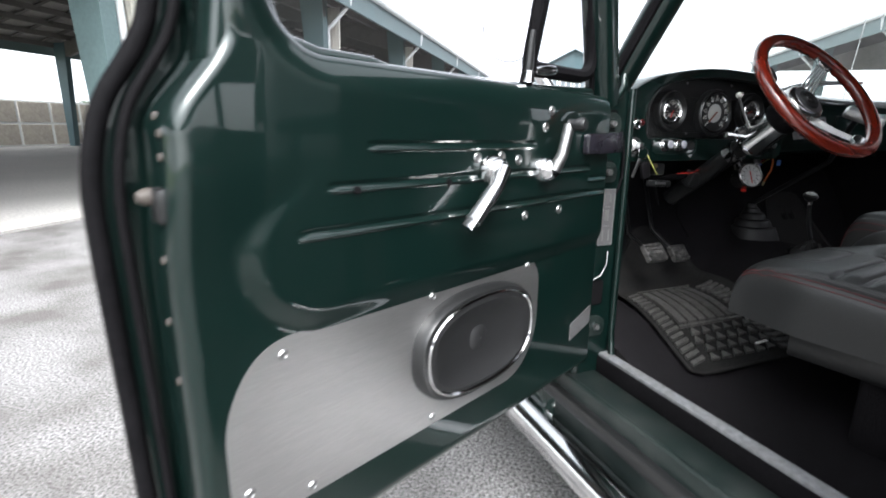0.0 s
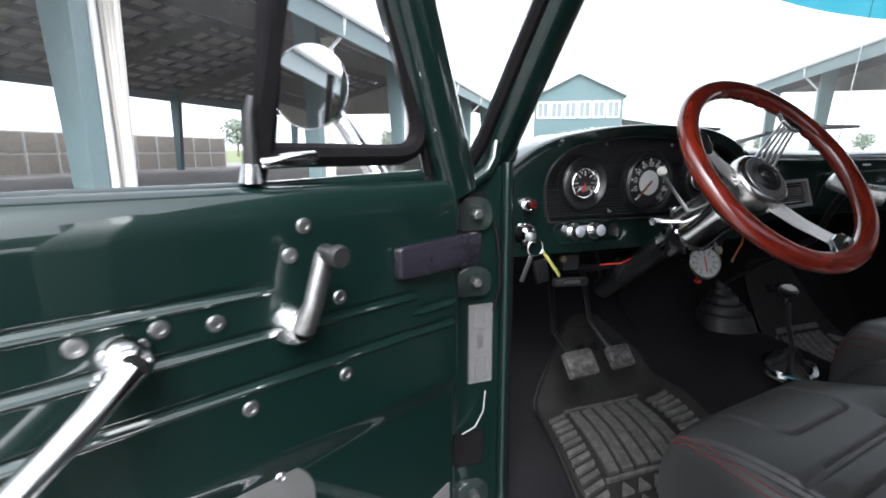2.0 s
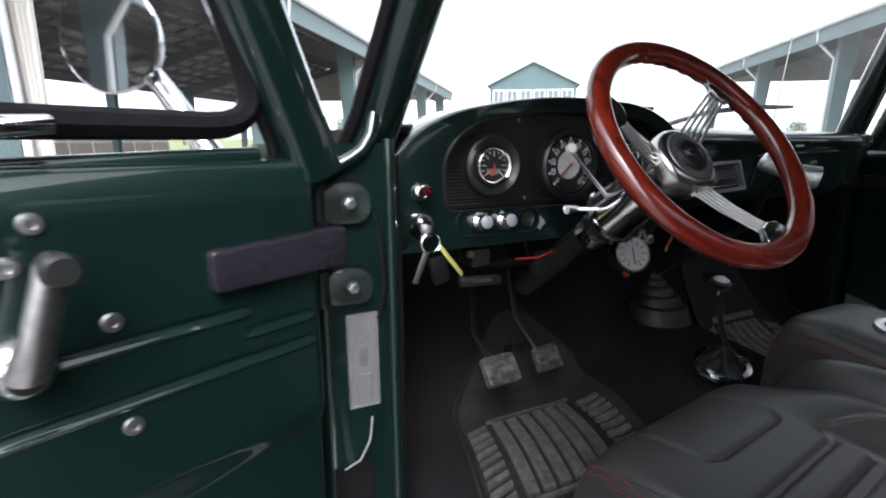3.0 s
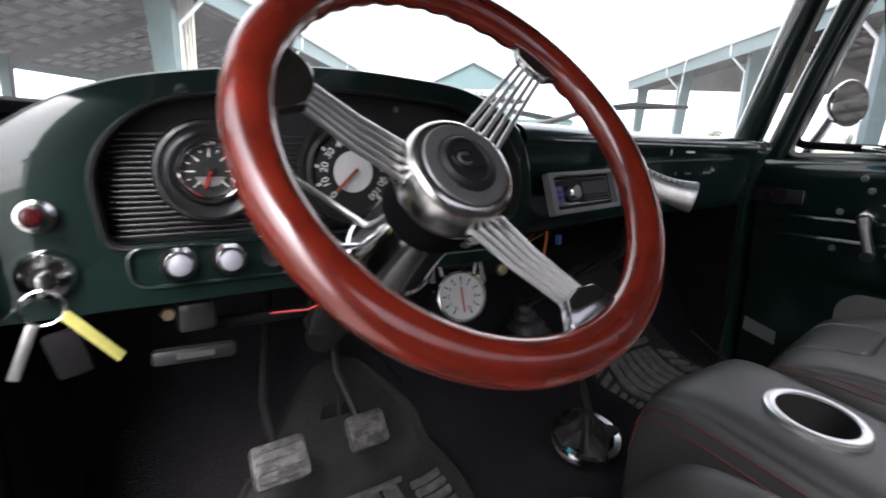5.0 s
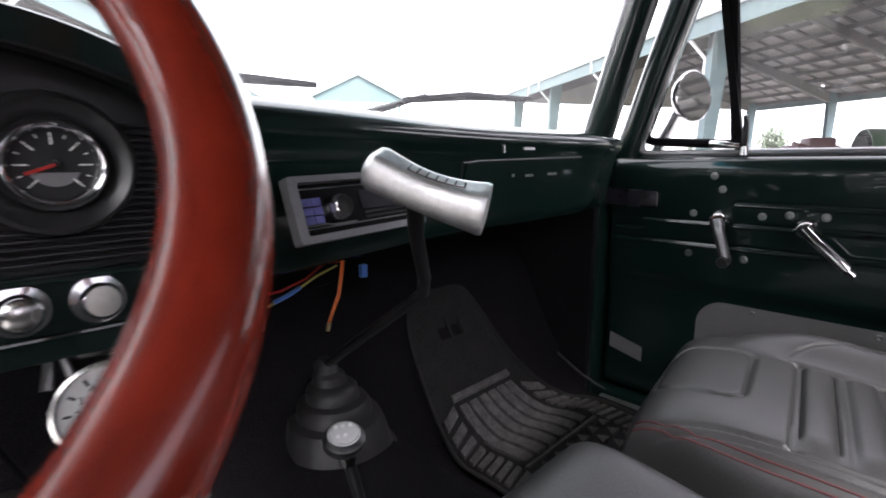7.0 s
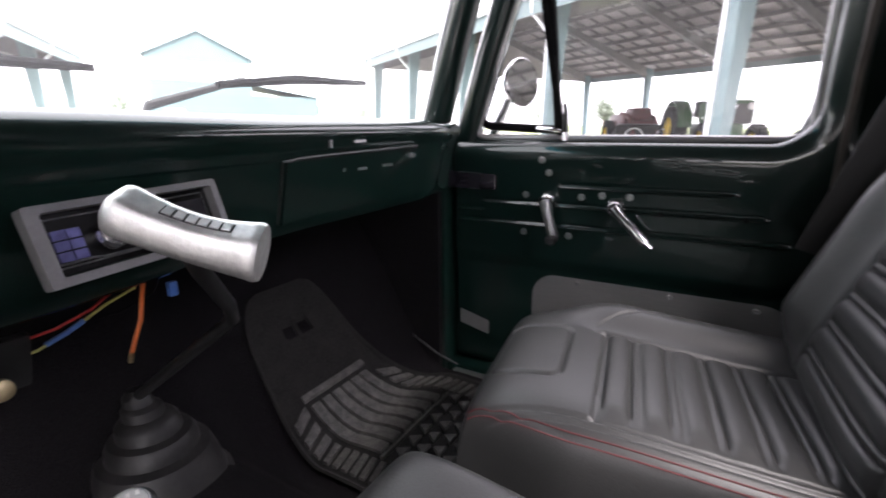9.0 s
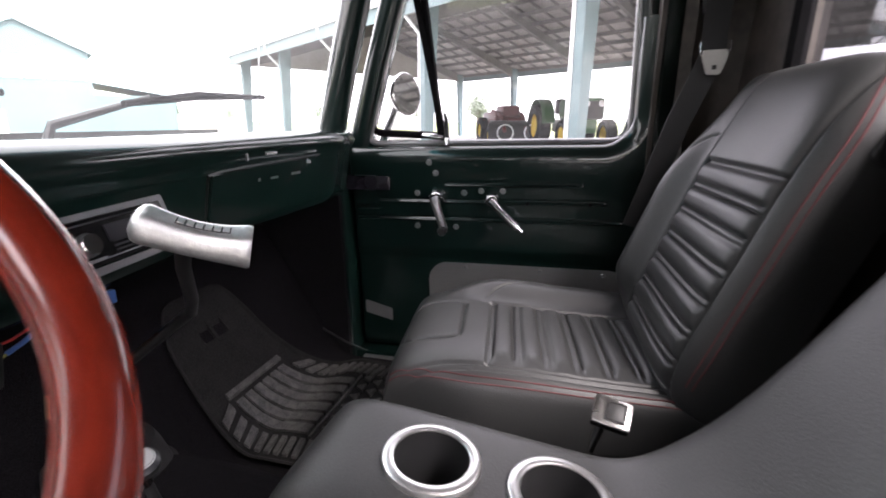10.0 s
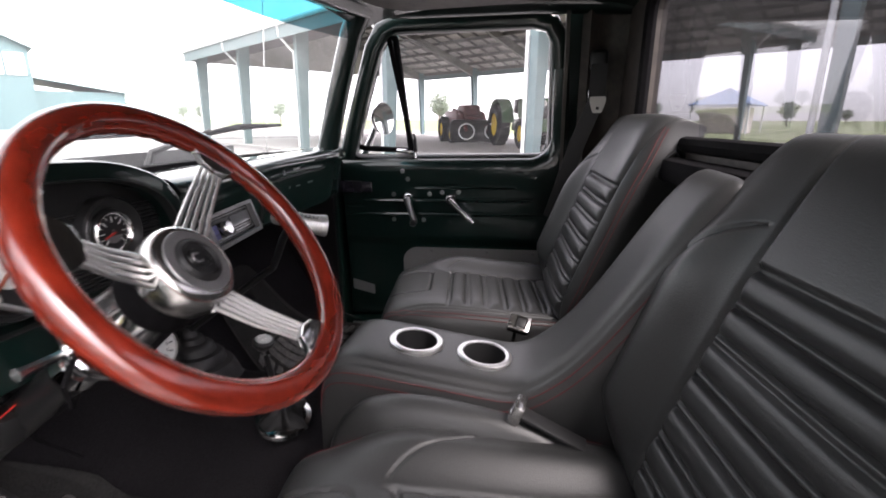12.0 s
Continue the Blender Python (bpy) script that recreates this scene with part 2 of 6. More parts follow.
M["brick"] = material("tan_block_wall", (0.36, 0.33, 0.29), 0.85, grain=8, vary=0.2, bump=0.1, coarse=1, wear=0.4, second=(0.42, 0.38, 0.32))
M["tractor_green"] = material("tractor_green_paint", (0.018, 0.085, 0.020), 0.4, grain=30, vary=0.15, bump=0.03, coarse=3, wear=0.4, second=(0.03, 0.06, 0.03))
M["implement_red"] = material("dark_red_implement_paint", (0.10, 0.015, 0.015), 0.5, grain=30, vary=0.3, bump=0.05, coarse=3, wear=0.5, second=(0.05, 0.02, 0.02))
M["wheel_yellow"] = material("yellow_wheel_paint", (0.60, 0.42, 0.03), 0.4, grain=30, vary=0.1, bump=0.03)
M["leaf"] = material("hazy_foliage", (0.14, 0.17, 0.13), 0.8, grain=6, vary=0.3, bump=0.1)
M["bark"] = material("grey_bark", (0.12, 0.10, 0.08), 0.9, grain=20, vary=0.3, bump=0.4)
M["window_dark"] = material("dark_window_pane", (0.10, 0.12, 0.13), 0.15, grain=10, vary=0.1, bump=0.0)
M["blue_roof"] = material("blue_roof_sheet", (0.07, 0.12, 0.22), 0.5, grain=10, vary=0.1, bump=0.03)
M["glass"] = glass("clear_glass", dust=0.07)
M["tint"] = glass("teal_sun_band", (0.03, 0.22, 0.27))
M["rear_glass"] = glass("dusty_rear_glass", (0.42, 0.42, 0.44), 0.004)
M["side_glass"] = glass("slightly_smoked_glass", (0.84, 0.83, 0.86), 0.022)
M["mirror"] = material("mirror_silver", (0.85, 0.86, 0.86), 0.02, metal=1.0, grain=10, vary=0.0, bump=0.0, wear=0.0, rough_vary=0.02)

# ---- building blocks ----


def part(name, bm, mat, parent, label="", smooth=True, at=None, kind="", angle=40):
    """Links a bmesh as one mesh object under a thing or a part."""
    bmesh.ops.recalc_face_normals(bm, faces=bm.faces)
    me = bpy.data.meshes.new(name)
    if smooth:
        for f in bm.faces:
            f.smooth = True
        lim = radians(angle)
        for e in bm.edges:
            if len(e.link_faces) == 2 and e.calc_face_angle(0) > lim:
                e.smooth = False
    bm.to_mesh(me)
    bm.free()
    me.materials.append(M[mat])
    ob = new(name, me)
    if parent is not None:
        ob.parent = parent
    if at is not None:
        ob.matrix_basis = at
    if label or kind:
        tagged(ob, label=label, kind=kind)
    return ob


def thing(name, label, category, at=None, group="", kind=""):
    ob = new(name)
    ob.empty_display_size = 0.05
    if at is not None:
        ob.matrix_basis = at
    return tagged(ob, label, category, group, kind)


def again(ob, at, parent=None):
    """Another object on the same mesh."""
    o = ob.copy()
    scene.collection.objects.link(o)
    o.parent = parent if parent is not None else ob.parent
    o.matrix_basis = at
    return o


def place(bm, verts, at):
    if at is not None:
        bmesh.ops.transform(bm, matrix=at, verts=verts)
    return bm


def box(sx, sy, sz, at=None, bevel=0.0, seg=2, bm=None):
    bm = bm or bmesh.new()
    made = bmesh.ops.create_cube(bm, size=1.0)["verts"]
    bmesh.ops.scale(bm, vec=(sx, sy, sz), verts=made)
    if bevel > 0:
        edges = list({e for v in made for e in v.link_edges})
        made = list({v for v in bmesh.ops.bevel(bm, geom=edges, offset=bevel, segments=seg, profile=0.5, affect="EDGES", clamp_overlap=True)["verts"]} | {v for v in made if v.is_valid})
    return place(bm, made, at)


def lathe(profile, n=32, at=None, bm=None):
    """Turns (radius, height) points round the z axis."""
    bm = bm or bmesh.new()
    rings, made = [], []
    for r, h in profile:
        if r < 1e-6:
            ring = [bm.verts.new((0, 0, h))]
        else:
            ring = [bm.verts.new((r * math.cos(2 * math.pi * k / n), r * math.sin(2 * math.pi * k / n), h)) for k in range(n)]
        rings.append(ring)
        made += ring
    for a, b in zip(rings, rings[1:]):
        for k in range(n):
            q = [a[k % len(a)], a[(k + 1) % len(a)], b[(k + 1) % len(b)], b[k % len(b)]]
            q = list(dict.fromkeys(q))
            if len(q) > 2:
                bm.faces.new(q)
    return place(bm, made, at)


def sweep(points, radius, n=10, closed=False, at=None, bm=None, flat=1.0, section=None, up=None):
    """A tube along points; radius may be a list; section gives another outline as (side, up) pairs."""
    bm = bm or bmesh.new()
    pts = [Vector(p) for p in points]
    count = len(pts)
    ref = Vector(up) if up else None
    rings, made = [], []
    prev = None
    for i, p in enumerate(pts):
        a = pts[(i - 1) % count] if closed or i > 0 else pts[i]
        b = pts[(i + 1) % count] if closed or i < count - 1 else pts[i]
        d = (b - a).normalized()
        if ref:
            side = d.cross(ref).normalized()
        elif prev is None:
            side = d.cross(Vector((0, 0, 1)) if abs(d.z) < 0.9 else Vector((1, 0, 0))).normalized()
        else:
            side = (prev - d * prev.dot(d)).normalized()
        prev = side
        top = side.cross(d).normalized()
        r = radius[i] if isinstance(radius, (list, tuple)) else radius
        outline = section or [(math.cos(2 * math.pi * k / n), flat * math.sin(2 * math.pi * k / n)) for k in range(n)]
        ring = [bm.verts.new(p + side * (r * u) + top * (r * v)) for u, v in outline]
        rings.append(ring)
        made += ring
    m = len(rings[0])
    pairs = list(zip(rings, rings[1:])) + ([(rings[-1], rings[0])] if closed else [])
    for a, b in pairs:
        for k in range(m):
            bm.faces.new((a[k], a[(k + 1) % m], b[(k + 1) % m], b[k]))
    if not closed:
        bm.faces.new(rings[0][::-1])
        bm.faces.new(rings[-1])
    return place(bm, made, at)


def rounded(corners, radius, seg=6):
    """A closed outline with its corners rounded; corners are 2D; radius may be a list."""
    out = []
    n = len(corners)
    for i, c in enumerate(corners):
        c, a, b = Vector(c), Vector(corners[i - 1]), Vector(corners[(i + 1) % n])
        r = radius[i] if isinstance(radius, (list, tuple)) else radius
        d1, d2 = (a - c).normalized(), (b - c).normalized()
        r = min(r, (a - c).length * 0.49, (b - c).length * 0.49)
        for k in range(seg + 1):
            t = k / seg
            out.append((c + d1 * r) * (1 - t) ** 2 + c * 2 * t * (1 - t) + (c + d2 * r) * t * t)
    return [(float(p[0]), float(p[1])) for p in out]


def slab(outline, h0, h1, at=None, bevel=0.0, bm=None, hole=None):
    """An outline (x, y) raised from h0 to h1, with an optional hole of the same number of points."""
    bm = bm or bmesh.new()
    lo = [bm.verts.new((x, y, h0)) for x, y in outline]
    hi = [bm.verts.new((x, y, h1)) for x, y in outline]
    n = len(outline)
    made = lo + hi
    for k in range(n):
        bm.faces.new((lo[k], lo[(k + 1) % n], hi[(k + 1) % n], hi[k]))
    if hole:
        lo2 = [bm.verts.new((x, y, h0)) for x, y in hole]
        hi2 = [bm.verts.new((x, y, h1)) for x, y in hole]
        made += lo2 + hi2
        for k in range(n):
            j = (k + 1) % n
            bm.faces.new((lo2[k], hi2[k], hi2[j], lo2[j]))
            bm.faces.new((hi[k], hi[j], hi2[j], hi2[k]))
            bm.faces.new((lo[k], lo2[k], lo2[j], lo[j]))
    else:
        top = bm.faces.new(hi)
        bm.faces.new(lo[::-1])
        if bevel:
            bmesh.ops.bevel(bm, geom=list(top.edges), offset=bevel, segments=2, profile=0.5, affect="EDGES")
            made = list(bm.verts)
    return place(bm, made, at)


def grid(nu, nv, fn, at=None, bm=None, thick=0.0):
    """A sheet from fn(u, v) with u, v in 0..1."""
    bm = bm or bmesh.new()
    vs = [[bm.verts.new(fn(i / nu, j / nv)) for j in range(nv + 1)] for i in range(nu + 1)]
    for i in range(nu):
        for j in range(nv):
            bm.faces.new((vs[i][j], vs[i + 1][j], vs[i + 1][j + 1], vs[i][j + 1]))
    if thick:
        bmesh.ops.recalc_face_normals(bm, faces=bm.faces)
        bmesh.ops.solidify(bm, geom=list(bm.faces), thickness=thick)
    return place(bm, list(bm.verts), at)


def pillow(nu, nv, half, length, height, p=5.0, base=0.0, at=None, pv=None):
    """A stuffed block: half(v) its half width, height(x, y) its top over the base, rounded off at all edges."""
    bm = bmesh.new()
    pv = pv or p
    vs = []
    for i in range(nu + 1):
        a = math.sin(math.pi / 2 * (2 * i / nu - 1))
        row = []
        for j in range(nv + 1):
            b = math.sin(math.pi / 2 * (2 * j / nv - 1))
            y = (b + 1) / 2 * length
            x = a * half(y)
            e = max(0.0, 1 - abs(a) ** p) ** (1 / p) * max(0.0, 1 - abs(b) ** pv) ** (1 / pv)
            row.append(bm.verts.new((x, y, base + (height(x, y) - base) * e)))
        vs.append(row)
    for i in range(nu):
        for j in range(nv):
            bm.faces.new((vs[i][j], vs[i + 1][j], vs[i + 1][j + 1], vs[i][j + 1]))
    rim = [vs[i][0] for i in range(nu + 1)] + [vs[nu][j] for j in range(1, nv + 1)] + [vs[i][nv] for i in range(nu - 1, -1, -1)] + [vs[0][j] for j in range(nv - 1, 0, -1)]
    bm.faces.new(rim)
    return place(bm, list(bm.verts), at)


def step(a, b, x):
    t = min(1.0, max(0.0, (x - a) / (b - a)))
    return t * t * (3 - 2 * t)


def frame_of(o, x, y):
    """A pose with its x axis along x and its z axis along x cross y."""
    x = Vector(x).normalized()
    z = x.cross(Vector(y)).normalized()
    y = z.cross(x)
    return Matrix(((x.x, y.x, z.x, o[0]), (x.y, y.y, z.y, o[1]), (x.z, y.z, z.z, o[2]), (0, 0, 0, 1)))


def aim(o, d):
    """A pose whose z axis points along d."""
    return Matrix.Translation(o) @ Vector(d).to_track_quat("Z", "Y").to_matrix().to_4x4()

# ---- ground, sheds and distance ----
# the yard slopes gently: the truck stands nose down against it
YARD = pose(0, 0, 0, 1.37, 0, 0)
# the lane between the two sheds runs to the right of the truck's heading
LANE = YARD @ pose(0, 0, 0, 0, 0, -35)


bm = bmesh.new()
rings = [0, 1.5, 3, 6, 12, 25, 50, 120, 300, 700, 1500]
prev = None
for r in rings:
    ring = [bm.verts.new((r * math.cos(2 * math.pi * k / 48), r * math.sin(2 * math.pi * k / 48), 0)) for k in range(48)] if r else [bm.verts.new((0, 0, 0))]
    if prev:
        for k in range(48):
            q = list(dict.fromkeys([prev[k % len(prev)], prev[(k + 1) % len(prev)], ring[(k + 1) % 48], ring[k]]))
            bm.faces.new(q)
    prev = ring
ground = part("ground", bm, "grass", None, "flat summer grassland out to the horizon", at=YARD @ pose(0, 0, -0.03), kind="structure")
tagged(ground, category="ground")

yard = part("pavement", box(66, 150, 0.03, pose(2, 20, -0.015)), "asphalt", None, "pale worn asphalt yard between two open sheds", smooth=False, at=LANE, kind="structure")
tagged(yard, category="pavement")


def shed(name, side, near, s0, bays, bay, depth, eave, ridge, label, curtain=False, sign=1):
    """An open steel pavilion along the lane; near is the distance of its eave from the lane's line."""
    ob = thing(name, label, "open shed", LANE)
    s1 = s0 + bays * bay
    far = near + depth
    mid = (near + far) / 2
    X = lambda d: side * d  # noqa: E731
    for i in range(bays + 1):
        s = s0 + i * bay
        for d, w in ((near, 1), (far, -1)):
            # a tapered column
            col = bmesh.new()
            for z, t in ((0, 0.30), (eave, 0.62)):
                for a, b in ((-0.12, 0), (0.12, 0), (0.12, t), (-0.12, t)):
                    col.verts.new((X(d + w * b), s + a, z))
            v = list(col.verts)
            for q in ((0, 1, 2, 3), (4, 5, 6, 7), (0, 1, 5, 4), (1, 2, 6, 5), (2, 3, 7, 6), (3, 0, 4, 7)):
                col.faces.new([v[k] for k in q])
            # the far row takes the darker teal, the near row the plain one
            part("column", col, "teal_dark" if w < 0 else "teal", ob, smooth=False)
        for d in (near, far):
            raf = bmesh.new()
            for dd, z, t in ((d, eave, 0.62), (mid, ridge, 0.35)):
                for a, b in ((-0.10, 0), (0.10, 0), (0.10, -t), (-0.10, -t)):
                    raf.verts.new((X(dd), s + a, z + b - 0.12))
            v = list(raf.verts)
            for q in ((0, 1, 2, 3), (4, 5, 6, 7), (0, 1, 5, 4), (1, 2, 6, 5), (2, 3, 7, 6), (3, 0, 4, 7)):
                raf.faces.new([v[k] for k in q])
            part("rafter", raf, "roof_dark", ob, smooth=False)
    # purlins, joined: they run the whole length under the sheets
    pur = bmesh.new()
    for d0, d1 in ((near, mid), (far, mid)):
        n = 8
        for k in range(n + 1):
            t = k / n
            box(0.10, s1 - s0 + 0.5, 0.20, pose(X(d0 + (d1 - d0) * t), (s0 + s1) / 2, eave + (ridge - eave) * t - 0.10), bm=pur)
    # short cross straps that break the light sheets into panels
    for i in range(int((s1 - s0) / 1.15)):
        s = s0 + i * 1.15
        for d0, d1 in ((near, mid), (far, mid)):
            ln = math.hypot(d1 - d0, ridge - eave)
            ang = math.degrees(math.atan2(ridge - eave, (d1 - d0) * side))
            box(ln, 0.16, 0.05, pose(X((d0 + d1) / 2), s, (eave + ridge) / 2 - 0.03) @ pose(0, 0, 0, 0, -ang, 0), bm=pur)
    part("purlin", pur, "roof_dark", ob, smooth=False, kind="stuff")
    for d0, d1 in ((near - 0.5, mid), (far + 0.5, mid)):
        e = eave - (ridge - eave) * 0.5 / (depth / 2)
        sheet = grid(60, 1, lambda u, v: (X(d0 + (d1 - d0) * v), s0 - 0.4 + (s1 - s0 + 0.8) * u, e + (ridge - e) * v + 0.03 + (0.03 if int(u * 60) % 2 else 0.0)))
        part("roof_sheet", sheet, "roof_sheet", ob, smooth=False)
    for d, sg in ((near - 0.5, -1), (far + 0.5, 1)):
        part("fascia", box(0.06, s1 - s0 + 0.9, 0.55, pose(X(d), (s0 + s1) / 2, eave - 0.22)), "teal", ob, smooth=False)
        part("gutter", sweep([(X(d + sg * 0.1), s0 - 0.4, eave + 0.05), (X(d + sg * 0.1), s1 + 0.4, eave + 0.05)], 0.09, n=8), "white_metal", ob)
    for s in (s0 - 0.4, s1 + 0.4):
        gable = bmesh.new()
        for a in (-0.04, 0.04):
            for d, z in ((near - 0.4, eave - 0.45), (far + 0.4, eave - 0.45), (far + 0.4, eave), (mid, ridge), (near - 0.4, eave)):
                gable.verts.new((X(d), s + a, z))
        v = list(gable.verts)
        gable.faces.new(v[:5])
        gable.faces.new(v[5:])
        for k in range(5):
            gable.faces.new((v[k], v[(k + 1) % 5], v[5 + (k + 1) % 5], v[5 + k]))
        part("gable_panel", gable, "roof_sheet", ob, smooth=False)
    # downpipes
    for i in range(bays + 1):
        s = s0 + i * bay
        pipe = sweep([(X(near - 0.55), s + 0.35, eave), (X(near - 0.5), s + 0.35, eave - 0.4), (X(near + 0.05), s + 0.22, eave - 1.0), (X(near + 0.02), s + 0.22, 0.1)], 0.055, n=8)
        part("downpipe", pipe, "white_metal", ob)
    part("slab", box(depth + 1.0, s1 - s0 + 1.0, 0.06, pose(X(mid), (s0 + s1) / 2, 0.0)), "concrete", ob, smooth=False)
    return ob


shed_left = shed("open_shed", -1, 6.6, -26.15, 10, 6.0, 16.0, 4.4, 6.4, "long open steel shed with teal columns and fascia")
shed_right = shed("open_shed", 1, 10.0, -35.7, 11, 6.05, 18.0, 5.0, 7.6, "long open steel shed with teal fascia sheltering machinery")


def curtain(at, w, h):
    """A gathered tarp hanging beside a column."""
    ob = thing("tarp_curtain", "cream tarp gathered and tied beside a shed column", "curtain", at)
    sheet = grid(40, 16, lambda u, v: ((u - 0.5) * w * (0.55 + 0.45 * v), 0.07 * math.sin(u * 31) * (0.5 + 0.5 * v), h * v), thick=0.01)
    part("cloth", sheet, "curtain", ob)
    part("tie", sweep([(0.33 * w * math.cos(a), 0.12 * math.sin(a), h * 0.08) for a in np.linspace(0, 6.28, 17)[:-1]], 0.02, n=6, closed=True), "red", ob)
    return ob


for s in (3.85, 9.85, 15.85):
    curtain(LANE @ pose(-6.62, s + 0.42, 0.05), 0.46, 3.9)

# the gabled building at the lane's end
barn = thing("barn", "two-storey teal metal building with white-framed windows", "building", LANE @ pose(-0.3, 72, 0))
W, E, R, L = 6.1, 9.0, 11.9, 22.0
bm = bmesh.new()
for y in (0, L):
    for x, z in ((-W, 0), (W, 0), (W, E), (0, R), (-W, E)):
        bm.verts.new((x, y, z))
v = list(bm.verts)
bm.faces.new(v[:5]), bm.faces.new(v[5:])
for k in range(5):
    bm.faces.new((v[k], v[(k + 1) % 5], v[5 + (k + 1) % 5], v[5 + k]))
part("wall", bm, "teal_wall", barn, smooth=False)
for sg in (-1, 1):
    part("roof", grid(1, 40, lambda u, w: (sg * (W + 0.5) * (1 - u), -0.5 + (L + 1) * w, E - 0.25 + (R + 0.05 - E + 0.25) * u + 0.06), thick=0.1), "teal", barn, smooth=False)
for k in range(6):
    x = -5.0 + k * 2.0
    wf = part("window", slab(rounded([(-0.85, 0), (0.85, 0), (0.85, 2.3), (-0.85, 2.3)], 0.01, 1), 0, 0.12, hole=rounded([(-0.7, 0.15), (0.7, 0.15), (0.7, 2.15), (-0.7, 2.15)], 0.01, 1)), "white_metal", barn, smooth=False, at=pose(x * 0.97, -0.02, 5.9, 90, 0, 0))
    part("pane", box(1.4, 2.0, 0.03, pose(0, 1.15, 0.03)), "window_dark", wf, smooth=False)
    part("mullion", box(0.08, 2.0, 0.06, pose(0, 1.15, 0.06)), "white_metal", wf, smooth=False)
part("lean_to", box(9, 12, 4.4, pose(W + 4.5, 8, 2.2)), "teal_wall", barn, smooth=False)
part("lean_to_roof", grid(4, 4, lambda u, w: (W + 9.5 * u, 1.6 + 12.8 * w, 5.9 - 1.5 * u), thick=0.12), "teal", barn, smooth=False)
part("door", box(2.2, 0.1, 2.4, pose(-3.4, -0.06, 1.2)), "white_metal", barn, smooth=False)

# ---- the truck's cab ----
truck = thing("pickup_truck", "dark green vintage pickup truck with an open cab", "pickup truck")


def floor_z(x, y):
    z = 0.527 + 0.05 * step(-0.40, 0.10, y) + 0.035 * step(-0.25, 0.05, y) * (1 - step(-0.25, -0.10, x))
    toe = step(0.15, 0.48, y)
    z += 0.44 * toe
    hump = math.exp(-(x / 0.19) ** 4) * 0.185 * (0.45 + 0.55 * step(-0.45, -0.15, y))
    return z + hump * (1 - 0.6 * toe)


part("floor_pan", grid(70, 60, lambda u, v: (-0.74 + 1.50 * u, -0.86 + 1.42 * v, floor_z(-0.74 + 1.50 * u, -0.86 + 1.42 * v))), "carpet", truck, "black carpeted floor with a transmission hump")
part("firewall", box(1.56, 0.04, 0.75, pose(0.0, 0.56, 0.85)), "black_paint", truck, smooth=False)
# kick panels in front of the doors
part("kick_panel", grid(8, 8, lambda u, v: (-0.735 + 0.02 * u, 0.0 + 0.56 * u, 0.5 + 0.62 * v), thick=0.02), "carpet", truck)
part("kick_panel", grid(8, 8, lambda u, v: (0.785 - 0.05 * u, 0.175 + 0.385 * u, 0.5 + 0.62 * v), thick=0.02), "carpet", truck)

part("antenna", sweep([(0.806, 0.45, 0.97), (0.817, 0.45, 1.04), (0.93, 0.45, 1.75)], [0.0035, 0.0028, 0.0016], n=8), "steel", truck, "thin whip antenna on the wing")
part("kick_trim", sweep([(0.748, 0.43, 0.80), (0.746, 0.335, 0.725), (0.744, 0.25, 0.665), (0.744, 0.17, 0.625), (0.748, 0.11, 0.605)], 0.0026, n=8), "black_paint", truck, "worn dark edge strip of the kick panel")
# sills
part("rocker", box(0.095, 1.0, 0.17, pose(-0.815, -0.43, 0.432), bevel=0.008), "dusty_green", truck, "dusty dark green door sill")
part("rocker_ridge", sweep([(-0.853, 0.02, 0.514), (-0.853, -0.92, 0.514)], 0.008, n=10), "dusty_green", truck)
part("rocker_step", box(0.024, 0.98, 0.03, pose(-0.872, -0.43, 0.470), bevel=0.004), "black_paint", truck, "dark worn strip under the sill")
part("rocker", box(0.12, 1.2, 0.235, pose(0.865, -0.30, 0.455), bevel=0.01), "green", truck)
part("sill_ledge", box(0.045, 0.95, 0.06, pose(-0.7455, -0.50, 0.526), bevel=0.004), "rubber", truck)
part("scuff_strip", box(0.027, 0.90, 0.010, pose(-0.752, -0.50, 0.560), bevel=0.003), "dull_aluminium", truck, "ribbed aluminium sill strip")
for dx in (-0.008, -0.003, 0.002, 0.007):
    part("scuff_rib", sweep([(-0.752 + dx, -0.06, 0.565), (-0.752 + dx, -0.94, 0.565)], 0.0011, n=6), "dull_aluminium", truck)
part("scuff_strip", box(0.022, 0.9, 0.034, pose(0.786, -0.31, 0.551), bevel=0.002), "brushed", truck, "ribbed aluminium sill strip")
part("side_tube", sweep([(-0.90, 0.75, 0.30), (-0.90, 0.55, 0.35), (-0.90, 0.3, 0.365), (-0.90, -1.0, 0.365)], 0.045, n=20), "chrome", truck, "chrome side tube under the door")

# hinge pillars
part("hinge_pillar", slab(rounded([(-0.885, 0.24), (-0.885, 0.0), (-0.83, -0.05), (-0.735, -0.05), (-0.72, -0.02), (-0.72, 0.22)], 0.012, 3), 0.36, 1.185), "green", truck, "dark green door pillar with hinges", smooth=True)
part("hinge_pillar", slab(rounded([(0.95, 0.40), (0.95, 0.172), (0.79, 0.172), (0.77, 0.19), (0.77, 0.40)], 0.006, 3), 0.36, 1.2), "green", truck)

